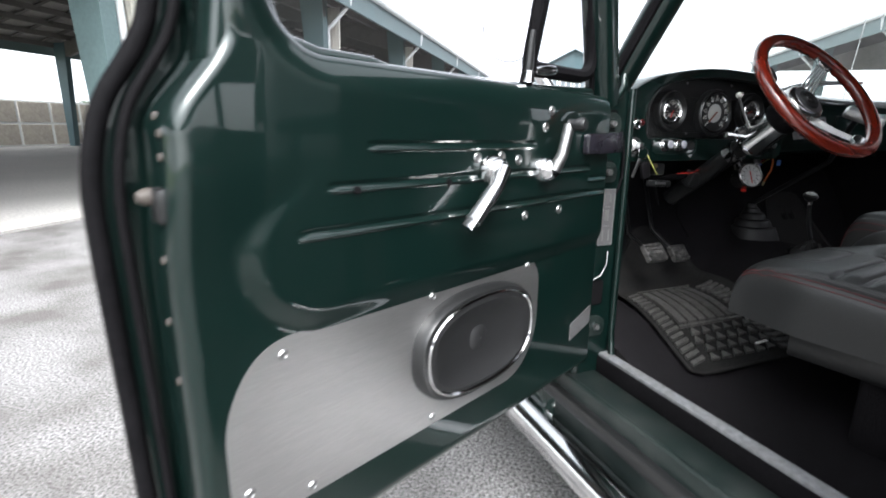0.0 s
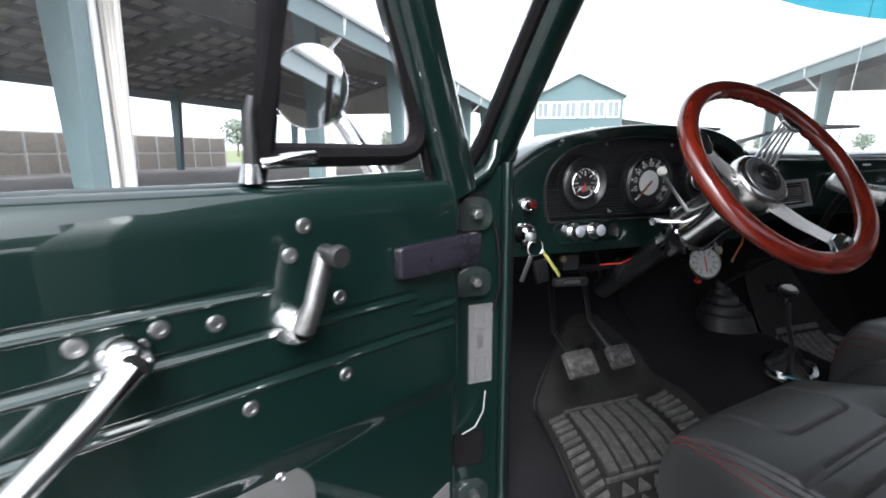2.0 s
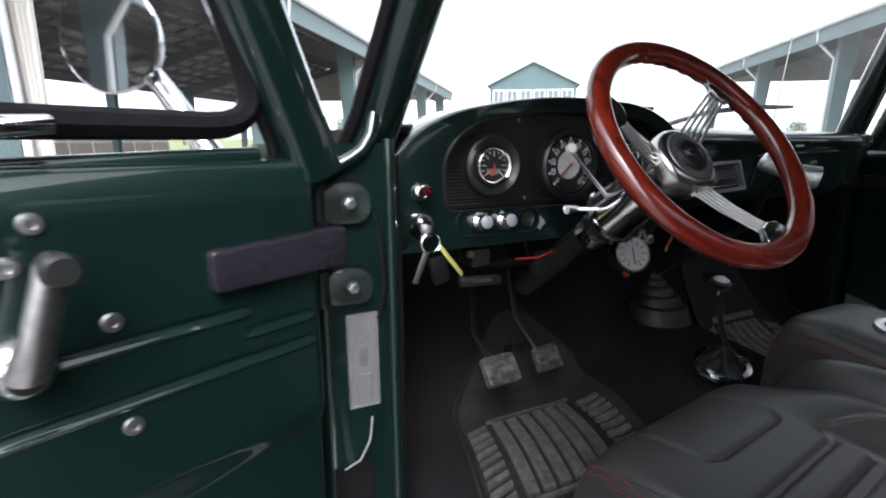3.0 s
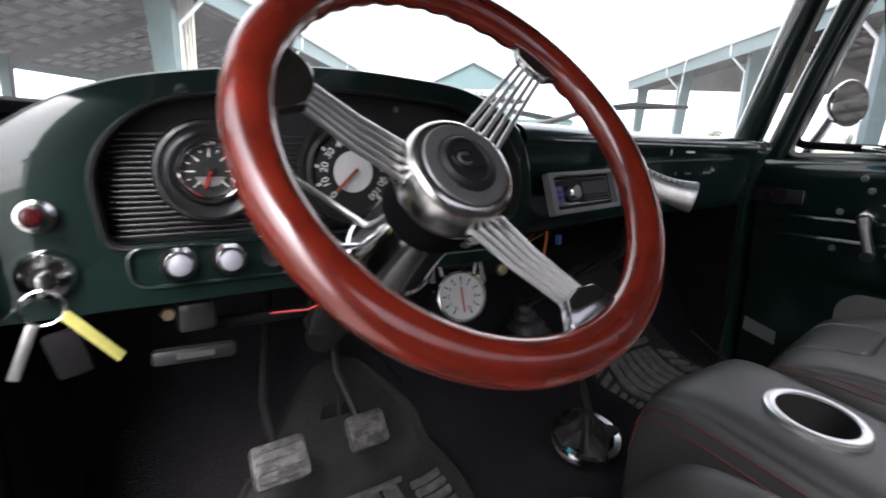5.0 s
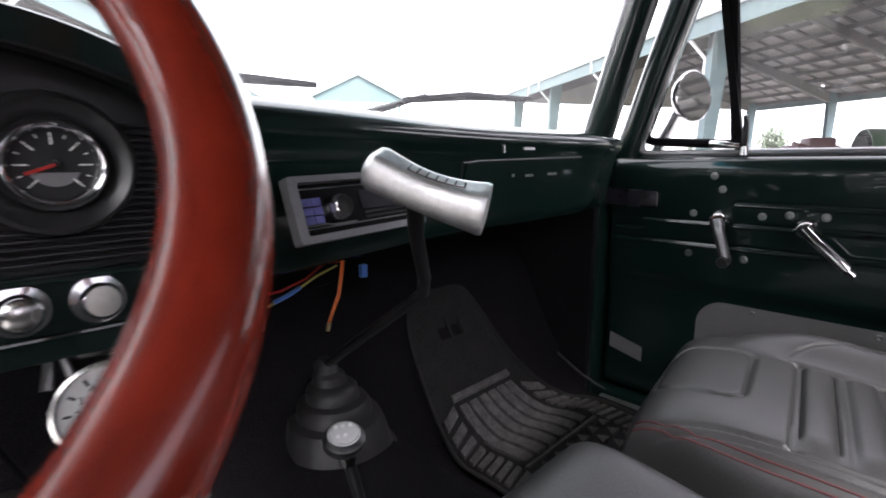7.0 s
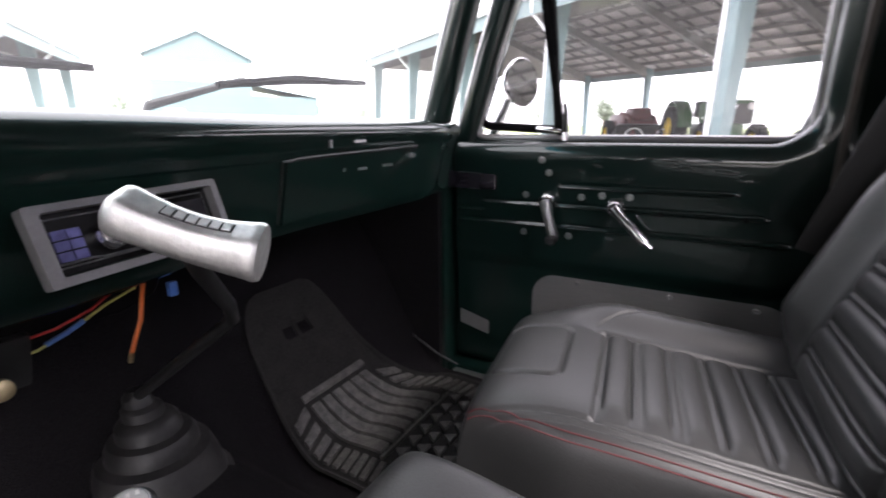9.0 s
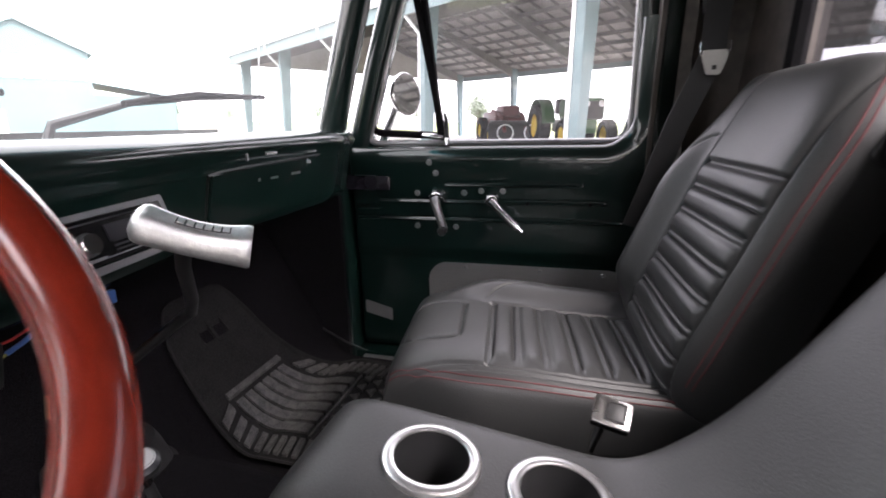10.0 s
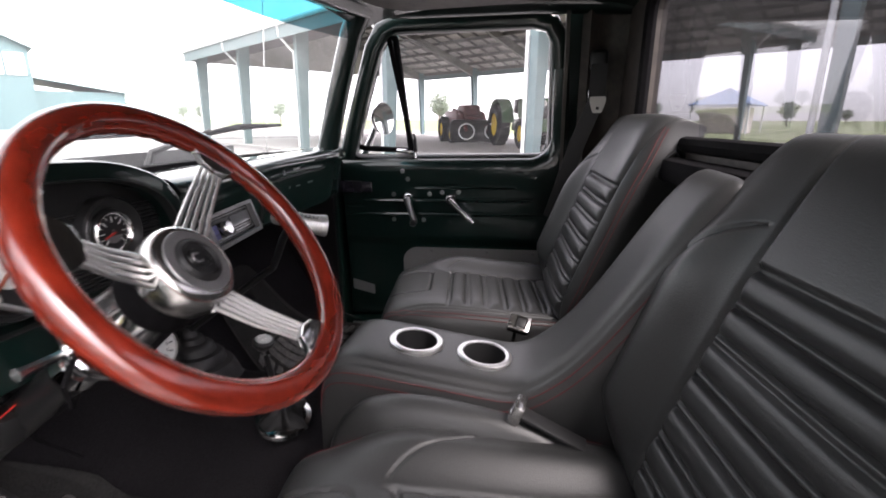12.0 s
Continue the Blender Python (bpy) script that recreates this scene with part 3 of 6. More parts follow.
part("pillar_lip", sweep([(-0.845, -0.054, 1.10), (-0.836, -0.056, 1.128), (-0.818, -0.056, 1.150), (-0.784, -0.054, 1.166), (-0.769, -0.052, 1.176), (-0.756, -0.046, 1.194), (-0.748, -0.036, 1.22)], 0.0085, n=10), "green", truck, "rolled edge of the door opening")
part("pillar_roll", sweep([(-0.737, -0.055, 1.19), (-0.737, -0.056, 1.0), (-0.737, -0.056, 0.62), (-0.745, -0.075, 0.55)], 0.008, n=10), "green", truck)
for z0, z1 in ((1.085, 1.145), (0.998, 1.035), (0.694, 0.755)):
    part("pillar_opening", slab(rounded([(-0.825, z0), (-0.772, z0), (-0.772, z1), (-0.825, z1)], 0.008, 3), 0.0, 0.004, at=Matrix(((1, 0, 0, 0), (0, 0, -1, -0.0505), (0, 1, 0, 0), (0, 0, 0, 1)))), "rubber", truck, "dark opening round the hinge")

# windscreen pillars
AP_L = [(-0.755, 0.03, 1.16), (-0.735, -0.01, 1.22), (-0.70, -0.10, 1.385), (-0.665, -0.19, 1.55), (-0.62, -0.26, 1.62)]
AP_R = [(0.765, 0.20, 1.15), (0.75, 0.165, 1.22), (0.735, 0.11, 1.385), (0.71, 0.045, 1.55), (0.67, -0.01, 1.62)]
part("windscreen_pillar", sweep(AP_L, 0.034, n=18), "green", truck)
part("pillar_rubber", sweep([(x - 0.026, y - 0.012, z) for x, y, z in AP_L], 0.015, n=8, flat=0.8), "rubber", truck, "worn black rubber strip")
part("windscreen_pillar", sweep(AP_R, 0.034, n=18), "green", truck)

# windscreen
wsl0, wsl1, wsr0, wsr1 = Vector((-0.72, 0.03, 1.20)), Vector((-0.63, -0.24, 1.62)), Vector((0.73, 0.19, 1.20)), Vector((0.68, 0.0, 1.62))


def screen(u, v, k0=0.0, k1=1.0):
    v = k0 + (k1 - k0) * v
    a = wsl0.lerp(wsl1, v)
    b = wsr0.lerp(wsr1, v)
    p = a.lerp(b, u)
    p.y += 0.17 * (1 - (2 * u - 1) ** 2)
    return p


for nm, k0, k1, mt in (("windscreen", 0.0, 0.80, "glass"), ("sun_band", 0.80, 1.0, "tint")):
    o = part(nm, grid(24, 6, lambda u, v: screen(u, v, k0, k1)), mt, truck)
    o.visible_shadow = False
part("windscreen_seal", sweep([screen(k / 24, 0.0) for k in range(25)], 0.014, n=8), "rubber", truck)
part("header_rail", sweep([screen(k / 24, 1.0) + Vector((0, -0.02, 0.0)) for k in range(25)], 0.035, n=10), "green", truck)

# roof
part("roof", grid(20, 16, lambda u, v: (-0.72 + 1.44 * u, 0.12 - 1.03 * v + 0.088 * (2 * u - 1) * v - 0.1 * (2 * u - 1) ** 2 * (1 - v), 1.68 - 0.05 * (2 * u - 1) ** 4 - 0.05 * (2 * v - 1) ** 4), thick=0.02), "green", truck)
part("headliner", grid(12, 10, lambda u, v: (-0.70 + 1.40 * u, 0.06 - 0.95 * v + 0.086 * (2 * u - 1) * v, 1.625 - 0.02 * (2 * u - 1) ** 4)), "rust", truck, "bare dark headliner")

# rear wall with its window
REAR = pose(0, -0.878, 0, 0, 0, 7)
outer = rounded([(-0.84, 0.52), (0.84, 0.52), (0.80, 1.66), (-0.80, 1.66)], 0.02, 6)
inner = rounded([(-0.64, 1.235), (0.605, 1.235), (0.575, 1.585), (-0.61, 1.585)], 0.06, 6)
part("rear_wall", slab(outer, -0.02, 0.02, at=REAR @ pose(0, 0, 0, 90, 0, 0), hole=inner), "rust", truck, "bare dark cab rear wall", smooth=False)
part("rear_window_seal", sweep([REAR @ Vector((x, 0.02, z)) for x, z in inner], 0.016, n=8, closed=True), "rubber", truck)
o = part("rear_window", slab(inner, -0.003, 0.003, at=REAR @ pose(0, -0.01, 0, 90, 0, 0)), "rear_glass", truck)
o.visible_shadow = False
part("rear_shelf", box(1.4, 0.05, 0.05, REAR @ pose(0, 0.045, 1.185), bevel=0.015), "carpet", truck)

# door pillars behind the seats
for sg, y0, y1 in ((-1, -0.66, -0.99), (1, -0.64, -0.80)):
    part("rear_pillar", grid(8, 12, lambda u, v: (sg * (0.80 + 0.05 * math.sin(math.pi * min(1, u * 1.0)) - 0.06 * step(0.6, 1.0, v)), y0 + (y1 - y0) * u, 0.52 + 1.13 * v), thick=0.03), "rust", truck)
    part("roof_rail", sweep([(sg * 0.69, 0.02, 1.63), (sg * 0.745, -0.15, 1.625), (sg * 0.755, -0.5, 1.62), (sg * 0.74, y1 + 0.03, 1.6)], 0.035, n=10), "green", truck)

# cab corners and load bed
for sg, y0, y1 in ((-1, -0.72, -1.0), (1, -0.60, -0.86)):
    part("cab_corner", grid(10, 14, lambda u, v: (sg * (0.905 - 0.05 * step(0.7, 1.0, u) - 0.10 * step(0.55, 1.0, v)), y0 + (y1 - y0) * u, 0.40 + 1.24 * v), thick=0.01), "green", truck)
    part("corner_filler", grid(2, 10, lambda u, v: (sg * (0.815 + 0.085 * u - 0.09 * step(0.55, 1.0, v)), y0 - 0.005, 0.50 + 1.13 * v), thick=0.01), "rust", truck)
    part("bed_side", box(0.06, 1.95, 0.62, pose(sg * 0.88, -2.04, 0.80), bevel=0.025), "green", truck, "dark green load bed side")
part("bed_front", box(1.72, 0.04, 0.60, pose(0, -1.09, 0.80), bevel=0.01), "green", truck)
part("bed_floor", box(1.72, 1.95, 0.03, pose(0, -2.04, 0.56)), "black_paint", truck, smooth=False)
part("tailgate", box(1.72, 0.05, 0.60, pose(0, -3.01, 0.80), bevel=0.02), "green", truck)

# bonnet, cowl and wings
part("cowl", grid(24, 6, lambda u, v: (lambda p: (p.x, p.y + 0.02 + 0.16 * v, 1.19 - 0.015 * v))(screen(u, 0.0)), thick=0.01), "green", truck)
part("bonnet", grid(30, 24, lambda u, v: (-0.66 + 1.32 * u, 0.38 + 1.15 * v + 0.05 * (1 - (2 * u - 1) ** 2) * (1 - v), 1.195 - 0.05 * abs(2 * u - 1) ** 3 - 0.10 * v ** 3 + 0.006 * math.exp(-(((2 * u - 1)) / 0.08) ** 2)), thick=0.015), "green", truck)
for sg in (-1, 1):
    part("front_wing", grid(20, 14, lambda u, v: (sg * (0.665 + 0.20 * math.sin(v * math.pi / 2)), 0.24 + 1.28 * u, 1.135 - 0.08 * u ** 3 - 0.75 * (1 - math.cos(v * math.pi / 2)) + 0.0), thick=0.012), "green", truck)
    for y in (1.05, -1.86):
        w = part("wheel", lathe([(0.0, 0.05), (0.19, 0.05), (0.21, 0.09), (0.215, -0.09), (0.0, -0.09)], 32, aim((sg * 0.76, y, 0.34), (sg, 0, 0))), "steel", truck)
        part("tyre", lathe([(0.215, -0.10), (0.30, -0.115), (0.335, -0.08), (0.34, 0.0), (0.335, 0.08), (0.30, 0.115), (0.215, 0.10)], 40, aim((sg * 0.76, y, 0.34), (sg, 0, 0))), "rubber", w)
    part("chassis_rail", box(0.06, 3.4, 0.14, pose(sg * 0.42, -0.35, 0.42)), "black_paint", truck, smooth=False)
part("front_panel", box(1.5, 0.05, 0.6, pose(0, 1.54, 0.75), bevel=0.02), "green", truck)

# ---- doors ----
# local axes: u from the hinge to the latch (times s), w into the cab, z up
D_OPEN = Vector((-0.906, -0.423, 0))
N_OPEN = Vector((0.423, -0.906, 0))
O_OPEN = Vector((-1.225, -0.298, 0)) - 0.262 * D_OPEN
DOOR_L = Matrix(((D_OPEN.x, N_OPEN.x, 0, O_OPEN.x), (D_OPEN.y, N_OPEN.y, 0, O_OPEN.y), (0, 0, 1, 0), (0, 0, 0, 1)))
DOOR_R = Matrix(((0, -1, 0, 0.835), (1, 0, 0, 0), (0, 0, 1, 0), (0, 0, 0, 1)))
U0, U1, Z0, Z1 = -0.165, 0.673, 0.570, 1.178


def rect_sdf(u, z, u0, u1, z0, z1, r):
    qx = abs(u - (u0 + u1) / 2) - (u1 - u0) / 2 + r
    qz = abs(z - (z0 + z1) / 2) - (z1 - z0) / 2 + r
    return math.hypot(max(qx, 0), max(qz, 0)) + min(max(qx, qz), 0) - r


BEADS = [(1.067, 0.115, 0.45), (1.022, -0.075, 0.505), (0.973, -0.075, 0.545), (1.000, -0.145, -0.085), (0.972, -0.145, -0.085)]


def door_w(u, z):
    w = 0.0
    # the raised field behind the handles, with a rolled edge; the frame round it lies lower
    d = rect_sdf(u + 0.16 * step(0.96, 1.13, z), z, -0.40, 0.60, 0.882, 1.125, 0.08)
    w -= 0.009 * step(-0.014, 0.024, d) * (1 - step(0.93, 1.06, z))
    # pressed ribs, highest at their lower edge
    for zb, a, b in BEADS:
        if a - 0.02 < u < b + 0.02 and abs(z - zb) < 0.015:
            k = step(a - 0.012, a + 0.004, u) * (1 - step(b - 0.004, b + 0.012, u))
            w += k * (0.0032 * math.exp(-((z - zb) / 0.0019) ** 2) - 0.0022 * math.exp(-((z - zb - 0.007) / 0.003) ** 2))
    # edges roll away
    for dist, r in ((rear(z) - u, 0.017), (u - U0, 0.012), (rect_sdf(u, z, -1.0, 0.566, 1.168, 1.9, 0.07), 0.042), (z - Z0, 0.03)):
        if dist < r:
            dist = max(0.0, dist)
            w -= (0.6 if r > 0.04 else 1.0) * (r - math.sqrt(max(0.0, r * r - (r - dist) ** 2)))
    return w


def rear(z):
    return 0.673 - 0.008 * step(0.95, 1.08, z) - 0.051 * step(1.085, 1.178, z) - 0.03 * (1 - step(0.575, 0.63, z))


def top_of(u):
    """The panel's upper edge: the window sill, sweeping up into the rear leg of the frame."""
    if u < 0.496:
        return 1.168
    if u < 0.566:
        return 1.238 - math.sqrt(max(0.0, 0.07 ** 2 - (u - 0.496) ** 2))
    return 1.238


def lean(z):
    return 0.13 * max(0.0, z - 1.17)


def door(name, s, at, label, hinge_open):
    ob = thing(name, label, "truck door", at)
    # the closed door's upper half leans slightly inwards
    face_w = lambda u, z: door_w(u, z) + (0.0 if hinge_open else 0.09 * (step(0.98, 1.17, z) * 0.17))  # noqa: E731
    ob["state"] = "open" if hinge_open else "closed"
    P = lambda u, w, z: (s * u, w, z)  # noqa: E731
    flat = lambda o: Matrix(((s, 0, 0, 0), (0, 0, 1, 0), (0, 1, 0, 0), (0, 0, 0, 1)))  # noqa: E731
    F = flat(0)  # (u, z, w) outlines to door axes
    rows = sorted({round(Z0 + 0.0045 * k, 4) for k in range(int((1.12 - Z0) / 0.0045))} | {round(b[0] + 0.0011 * k, 4) for b in BEADS for k in range(-6, 13)})
    rows = [z for z in rows if z < 1.105] + [None] * 36
    NU, NZ, flat_rows = 230, len(rows) - 1, len(rows) - 36
    bm = bmesh.new()
    vs = []
    for k in range(NU + 1):
        zt = top_of(U0 + (0.614 - U0) * k / NU)
        col = []
        for j in range(NZ + 1):
            z = rows[j] if j < flat_rows else rows[flat_rows - 1] + (zt - rows[flat_rows - 1]) * (j - flat_rows + 1) / 36
            u = U0 + (rear(z) - U0) * k / NU
            col.append(bm.verts.new(P(u, face_w(u, z) + lean(z), z)))
        vs.append(col)
    for i in range(NU):
        for j in range(NZ):
            bm.faces.new((vs[i][j], vs[i + 1][j], vs[i + 1][j + 1], vs[i][j + 1]))
    rim = [vs[i][0] for i in range(NU + 1)] + [vs[NU][j] for j in range(1, NZ + 1)] + [vs[i][NZ] for i in range(NU - 1, -1, -1)] + [vs[0][j] for j in range(NZ - 1, 0, -1)]
    back = [bm.verts.new((v.co.x, -0.075, v.co.z)) for v in rim]
    for k in range(len(rim)):
        bm.faces.new((rim[k], rim[(k + 1) % len(rim)], back[(k + 1) % len(rim)], back[k]))
    # the rear leg goes on up beside the window
    leg = grid(24, 40, lambda a, b: (lambda z: (lambda u: P(u, face_w(u, z) + lean(z), z))(0.566 + (rear(z) - 0.566) * a))(1.237 + 0.20 * b))
    part("rear_leg", leg, "green", ob, angle=60)
    part("inner_panel", bm, "green", ob, "glossy dark green pressed steel panel", angle=60)
    # outer skin, wider than the inner box, its flange showing behind the latch face
    edge = [(0.690, 0.545), (0.704, 0.60), (0.709, 0.83), (0.713, 0.98), (0.713, 1.03), (0.705, 1.08), (0.693, 1.115), (0.672, 1.146), (0.652, 1.18), (0.642, 1.22)]
    for _ in range(2):
        cut = [edge[0]]
        for p, q in zip(edge, edge[1:]):
            cut += [(0.75 * p[0] + 0.25 * q[0], 0.75 * p[1] + 0.25 * q[1]), (0.25 * p[0] + 0.75 * q[0], 0.25 * p[1] + 0.75 * q[1])]
        edge = cut + [edge[-1]]
    part("outer_skin", slab([(0.612, 1.22), (0.575, 1.165), (-0.185, 1.165), (-0.185, 0.545)] + edge, -0.125, -0.090, at=F, bevel=0.0), "green", ob)
    part("edge_seal", sweep([P(u - 0.002, -0.088, z) for u, z in edge] + [P(0.630, -0.07, 1.30), P(0.622, -0.055, 1.45)], 0.0090, n=14), "rubber", ob, "worn black rubber door seal")
    part("inner_seal", sweep([P(u - 0.022, -0.080, z) for u, z in edge], 0.0050, n=14), "rubber", ob)
    lb = part("latch_box", box(0.014, 0.030, 0.034, pose(s * 0.668, -0.036, 1.018), bevel=0.005), "black_paint", ob, "worn latch on the door edge")
    part("latch_tongue", lathe([(0.0, 0.012), (0.005, 0.011), (0.008, 0.006), (0.009, 0.0)], 16, aim(P(0.674, -0.046, 1.026), (s, 0, 0))), "rust", lb)
    bolt = None
    for z, w in ((1.098, -0.045), (1.083, -0.026), (1.062, -0.030), (0.968, -0.032), (0.905, -0.040), (0.845, -0.032), (0.70, -0.040)):
        m = aim(P(rear(z) - 0.001, w, z), (s, 0, 0))
        bolt = part("bolt", lathe([(0.0, 0.002), (0.002, 0.0022), (0.0035, 0.003), (0.0052, 0.0)], 10), "rust", ob, at=m) if bolt is None else again(bolt, m)
    # window frame: front leg along the windscreen pillar, top, rear leg
    f = -0.07 if hinge_open else 0.0  # the front leg's foot
    g = 0.5 * f + (-0.03 if hinge_open else 0.0)
    fr = [(-0.115 + f, 1.15), (-0.10 + f, 1.19), (-0.03 + 0.8 * f, 1.36), (0.055 + g, 1.525), (0.085 + g, 1.56), (0.13, 1.572), (0.50, 1.560), (0.555, 1.545), (0.582, 1.50), (0.590, 1.35), (0.592, 1.20), (0.600, 1.14)]
    if not hinge_open:
        fr = [(-0.150, 1.15), (-0.138, 1.19), (-0.075, 1.36), (-0.010, 1.525), (0.025, 1.575), (0.07, 1.592), (0.50, 1.585), (0.555, 1.568), (0.582, 1.52), (0.590, 1.35), (0.592, 1.20), (0.600, 1.14)]
    part("window_frame", sweep([P(u, lean(z) - 0.035, z) for u, z in fr], 0.022, section=[(-1.2, -1), (-0.8, -1.3), (0.8, -1.3), (1.2, -1), (1.2, 1), (0.8, 1.3), (-0.8, 1.3), (-1.2, 1)], up=(0, 1, 0)), "green", ob, "green painted window surround", angle=80)
    inn = rounded([(-0.080 + f, 1.160), (0.565, 1.160), (0.558, 1.532), (0.085 + g, 1.545)], [0.03, 0.04, 0.05, 0.03], 6)
    if not hinge_open:
        inn = rounded([(-0.118, 1.177), (0.562, 1.175), (0.558, 1.562), (0.022, 1.568)], [0.03, 0.045, 0.05, 0.03], 6)
    # closed door: pale satin stands in for the sky mirrored on the green sill
    part("window_channel", sweep([P(u, lean(z) - (0.04 if hinge_open else 0.030), z) for u, z in inn], 0.006 if hinge_open else 0.008, n=8, closed=True), "satin" if not hinge_open else "rubber", ob, "window channel, pale on the closed door for the sill's sky reflection")
    # division bar and vent window
    part("division_bar", sweep([P(0.100, -0.035, 1.165), P(0.080, lean(1.3) - 0.038, 1.30), P(0.042, lean(1.55) - 0.04, 1.55)], 0.0072, section=[(-1, -1.2), (1, -1.2), (1, 1.2), (-1, 1.2)], up=(0, 1, 0)), "rubber", ob, "black division bar")
    ven = rounded([(-0.066 + f, 1.200), (0.088, 1.198), (0.065, 1.52), (0.056 + g, 1.525)], [0.06, 0.012, 0.01, 0.01], 6)
    if not hinge_open:
        ven = rounded([(-0.116, 1.206), (0.088, 1.194), (0.062, 1.555), (0.012, 1.558)], [0.04, 0.012, 0.01, 0.01], 6)
    part("vent_seal", sweep([P(u, lean(z) - 0.042, z) for u, z in ven], 0.013 if hinge_open else 0.010, n=8, closed=True), "rubber", ob, "worn black vent seal")
    for nm, poly in (("vent_glass", ven), ("door_glass", rounded([(0.10, 1.165), (0.585, 1.165), (0.56, 1.54), (0.065, 1.55)], 0.03, 5))):
        gm = bmesh.new()
        gm.faces.new([gm.verts.new(P(u, lean(z) - 0.046, z)) for u, z in poly])
        o = part(nm, gm, "side_glass", ob, smooth=False)
        o.visible_shadow = False
    la = part("vent_latch", sweep([P(0.10, -0.016, 1.190), P(0.075, -0.008, 1.193), P(0.045, -0.014, 1.196)], [0.006, 0.008, 0.007], n=10), "chrome", ob, "chrome vent latch")
    part("latch_post", sweep([P(0.108, -0.024, 1.175), P(0.108, -0.02, 1.235), P(0.104, -0.02, 1.252)], [0.008, 0.0055, 0.004], n=8), "black_paint", la)
    part("post_foot", sweep([P(0.108, -0.024, 1.172), P(0.108, -0.022, 1.190)], [0.011, 0.008], n=10), "chrome", la)
    # rolled sill under the window, stepped where the glass run starts
    part("sill_capping", sweep([P(0.566, -0.030, 1.26), P(0.562, -0.032, 1.222), P(0.552, -0.034, 1.190), P(0.534, -0.034, 1.174), P(0.50, -0.034, 1.166), P(0.43, -0.034, 1.165), P(0.40, -0.034, 1.159), P(0.10, -0.034, 1.161), P(-0.12, -0.034, 1.170)], 0.011, n=14), "green", ob)

    # hardware
    def knob_arm(nm, u, z, u2, z2, lab, grip):
        t = part(nm, lathe([(0.0, 0.022), (0.012, 0.022), (0.016, 0.018), (0.021, 0.006), (0.022, -0.004), (0.0, -0.004)], 28, aim(P(u, face_w(u, z) + 0.006, z), (0, 1, 0))), "chrome", ob, lab)
        w0 = face_w(u, z)
        mid = ((u * 2 + u2) / 3, (z * 2 + z2) / 3)
        part("lever", sweep([P(u, w0 + 0.024, z), P(*((mid[0], w0 + 0.034, mid[1]))), P(u2, w0 + 0.036, z2)], [0.0140, 0.0120, 0.0120] if not grip else [0.0140, 0.0115, 0.0110], n=20, flat=0.85), "chrome" if not grip else "steel", t)
        if grip:
            part("grip", lathe([(0.0, 0.030), (0.009, 0.030), (0.012, 0.024), (0.009, 0.010), (0.010, 0.0), (0.0, 0.0)], 20, aim(P(u2, w0 + 0.036, z2), (0, 1, 0))), "black_paint", t, "dark ribbed knob")
        else:
            d = Vector((u2 - u, 0, z2 - z)).normalized()
            part("tip", sweep([P(u2 - 0.01 * d.x, w0 + 0.036, z2 - 0.01 * d.z), P(u2 + 0.012 * d.x, w0 + 0.032, z2 + 0.012 * d.z)], [0.009, 0.014], n=12, flat=0.55), "chrome", t)

    if hinge_open:
        knob_arm("window_crank", 0.087, 1.030, 0.066, 1.104, "chrome window crank", True)
        knob_arm("door_handle", 0.233, 1.036, 0.312, 0.970, "chrome inside door handle", False)
    else:
        knob_arm("window_crank", 0.085, 1.036, 0.112, 0.955, "chrome window crank", True)
        knob_arm("door_handle", 0.235, 1.030, 0.305, 0.965, "chrome inside door handle", False)
    scr = None
    for u, z in ((0.262, 1.054), (0.205, 1.054), (0.160, 1.048), (0.030, 1.046), (0.135, 0.955), (0.026, 0.955), (0.068, 1.128), (0.085, 1.10)):
        m = aim(P(u, face_w(u, z), z), (0, 1, 0))
        if scr is None:
            scr = part("screw", lathe([(0.0, 0.001), (0.003, 0.0012), (0.0035, 0.003), (0.007, 0.0026), (0.0082, 0.0006), (0.0085, -0.002)], 16), "steel", ob, at=m)
        else:
            again(scr, m)
    hole = None
    for u, z in ((0.325, 1.022), (0.478, 1.022)):
        m = aim(P(u, face_w(u, z) + 0.001, z), (0, 1, 0))
        hole = part("plug_hole", lathe([(0.0, 0.0012), (0.0045, 0.0012), (0.0050, -0.002)], 14), "rubber", ob, at=m) if hole is None else again(hole, m)

    # aluminium speaker plate
    pl = rounded([(0.645, 0.655), (0.645, 0.80), (0.60, 0.868), (0.10, 0.875), (0.068, 0.845), (0.068, 0.72), (0.125, 0.655)], [0.02, 0.08, 0.08, 0.05, 0.04, 0.06, 0.05], 6)
    if s < 0:
        pl = rounded([(0.60, 0.655), (0.60, 0.80), (0.56, 0.852), (0.085, 0.852), (0.052, 0.82), (0.052, 0.70), (0.10, 0.655)], [0.02, 0.09, 0.09, 0.06, 0.05, 0.05, 0.05], 6)
    plate = part("speaker_plate", slab(pl, -0.013, -0.0085, at=F), "brushed", ob, "brushed aluminium panel screwed to the door", smooth=False)
    scr2 = None
    for u, z in ((0.575, 0.848), (0.345, 0.860), (0.107, 0.862), (0.345, 0.668), (0.625, 0.70), (0.55, 0.667), (0.082, 0.76)) if s > 0 else ((0.16, 0.840), (0.36, 0.840), (0.52, 0.838)):
        m = aim(P(u, -0.0085, z), (0, 1, 0))
        scr2 = part("screw", lathe([(0.0, 0.0012), (0.0025, 0.0015), (0.004, 0.0028), (0.0062, 0.0)], 14), "steel", plate, at=m) if scr2 is None else again(scr2, m)
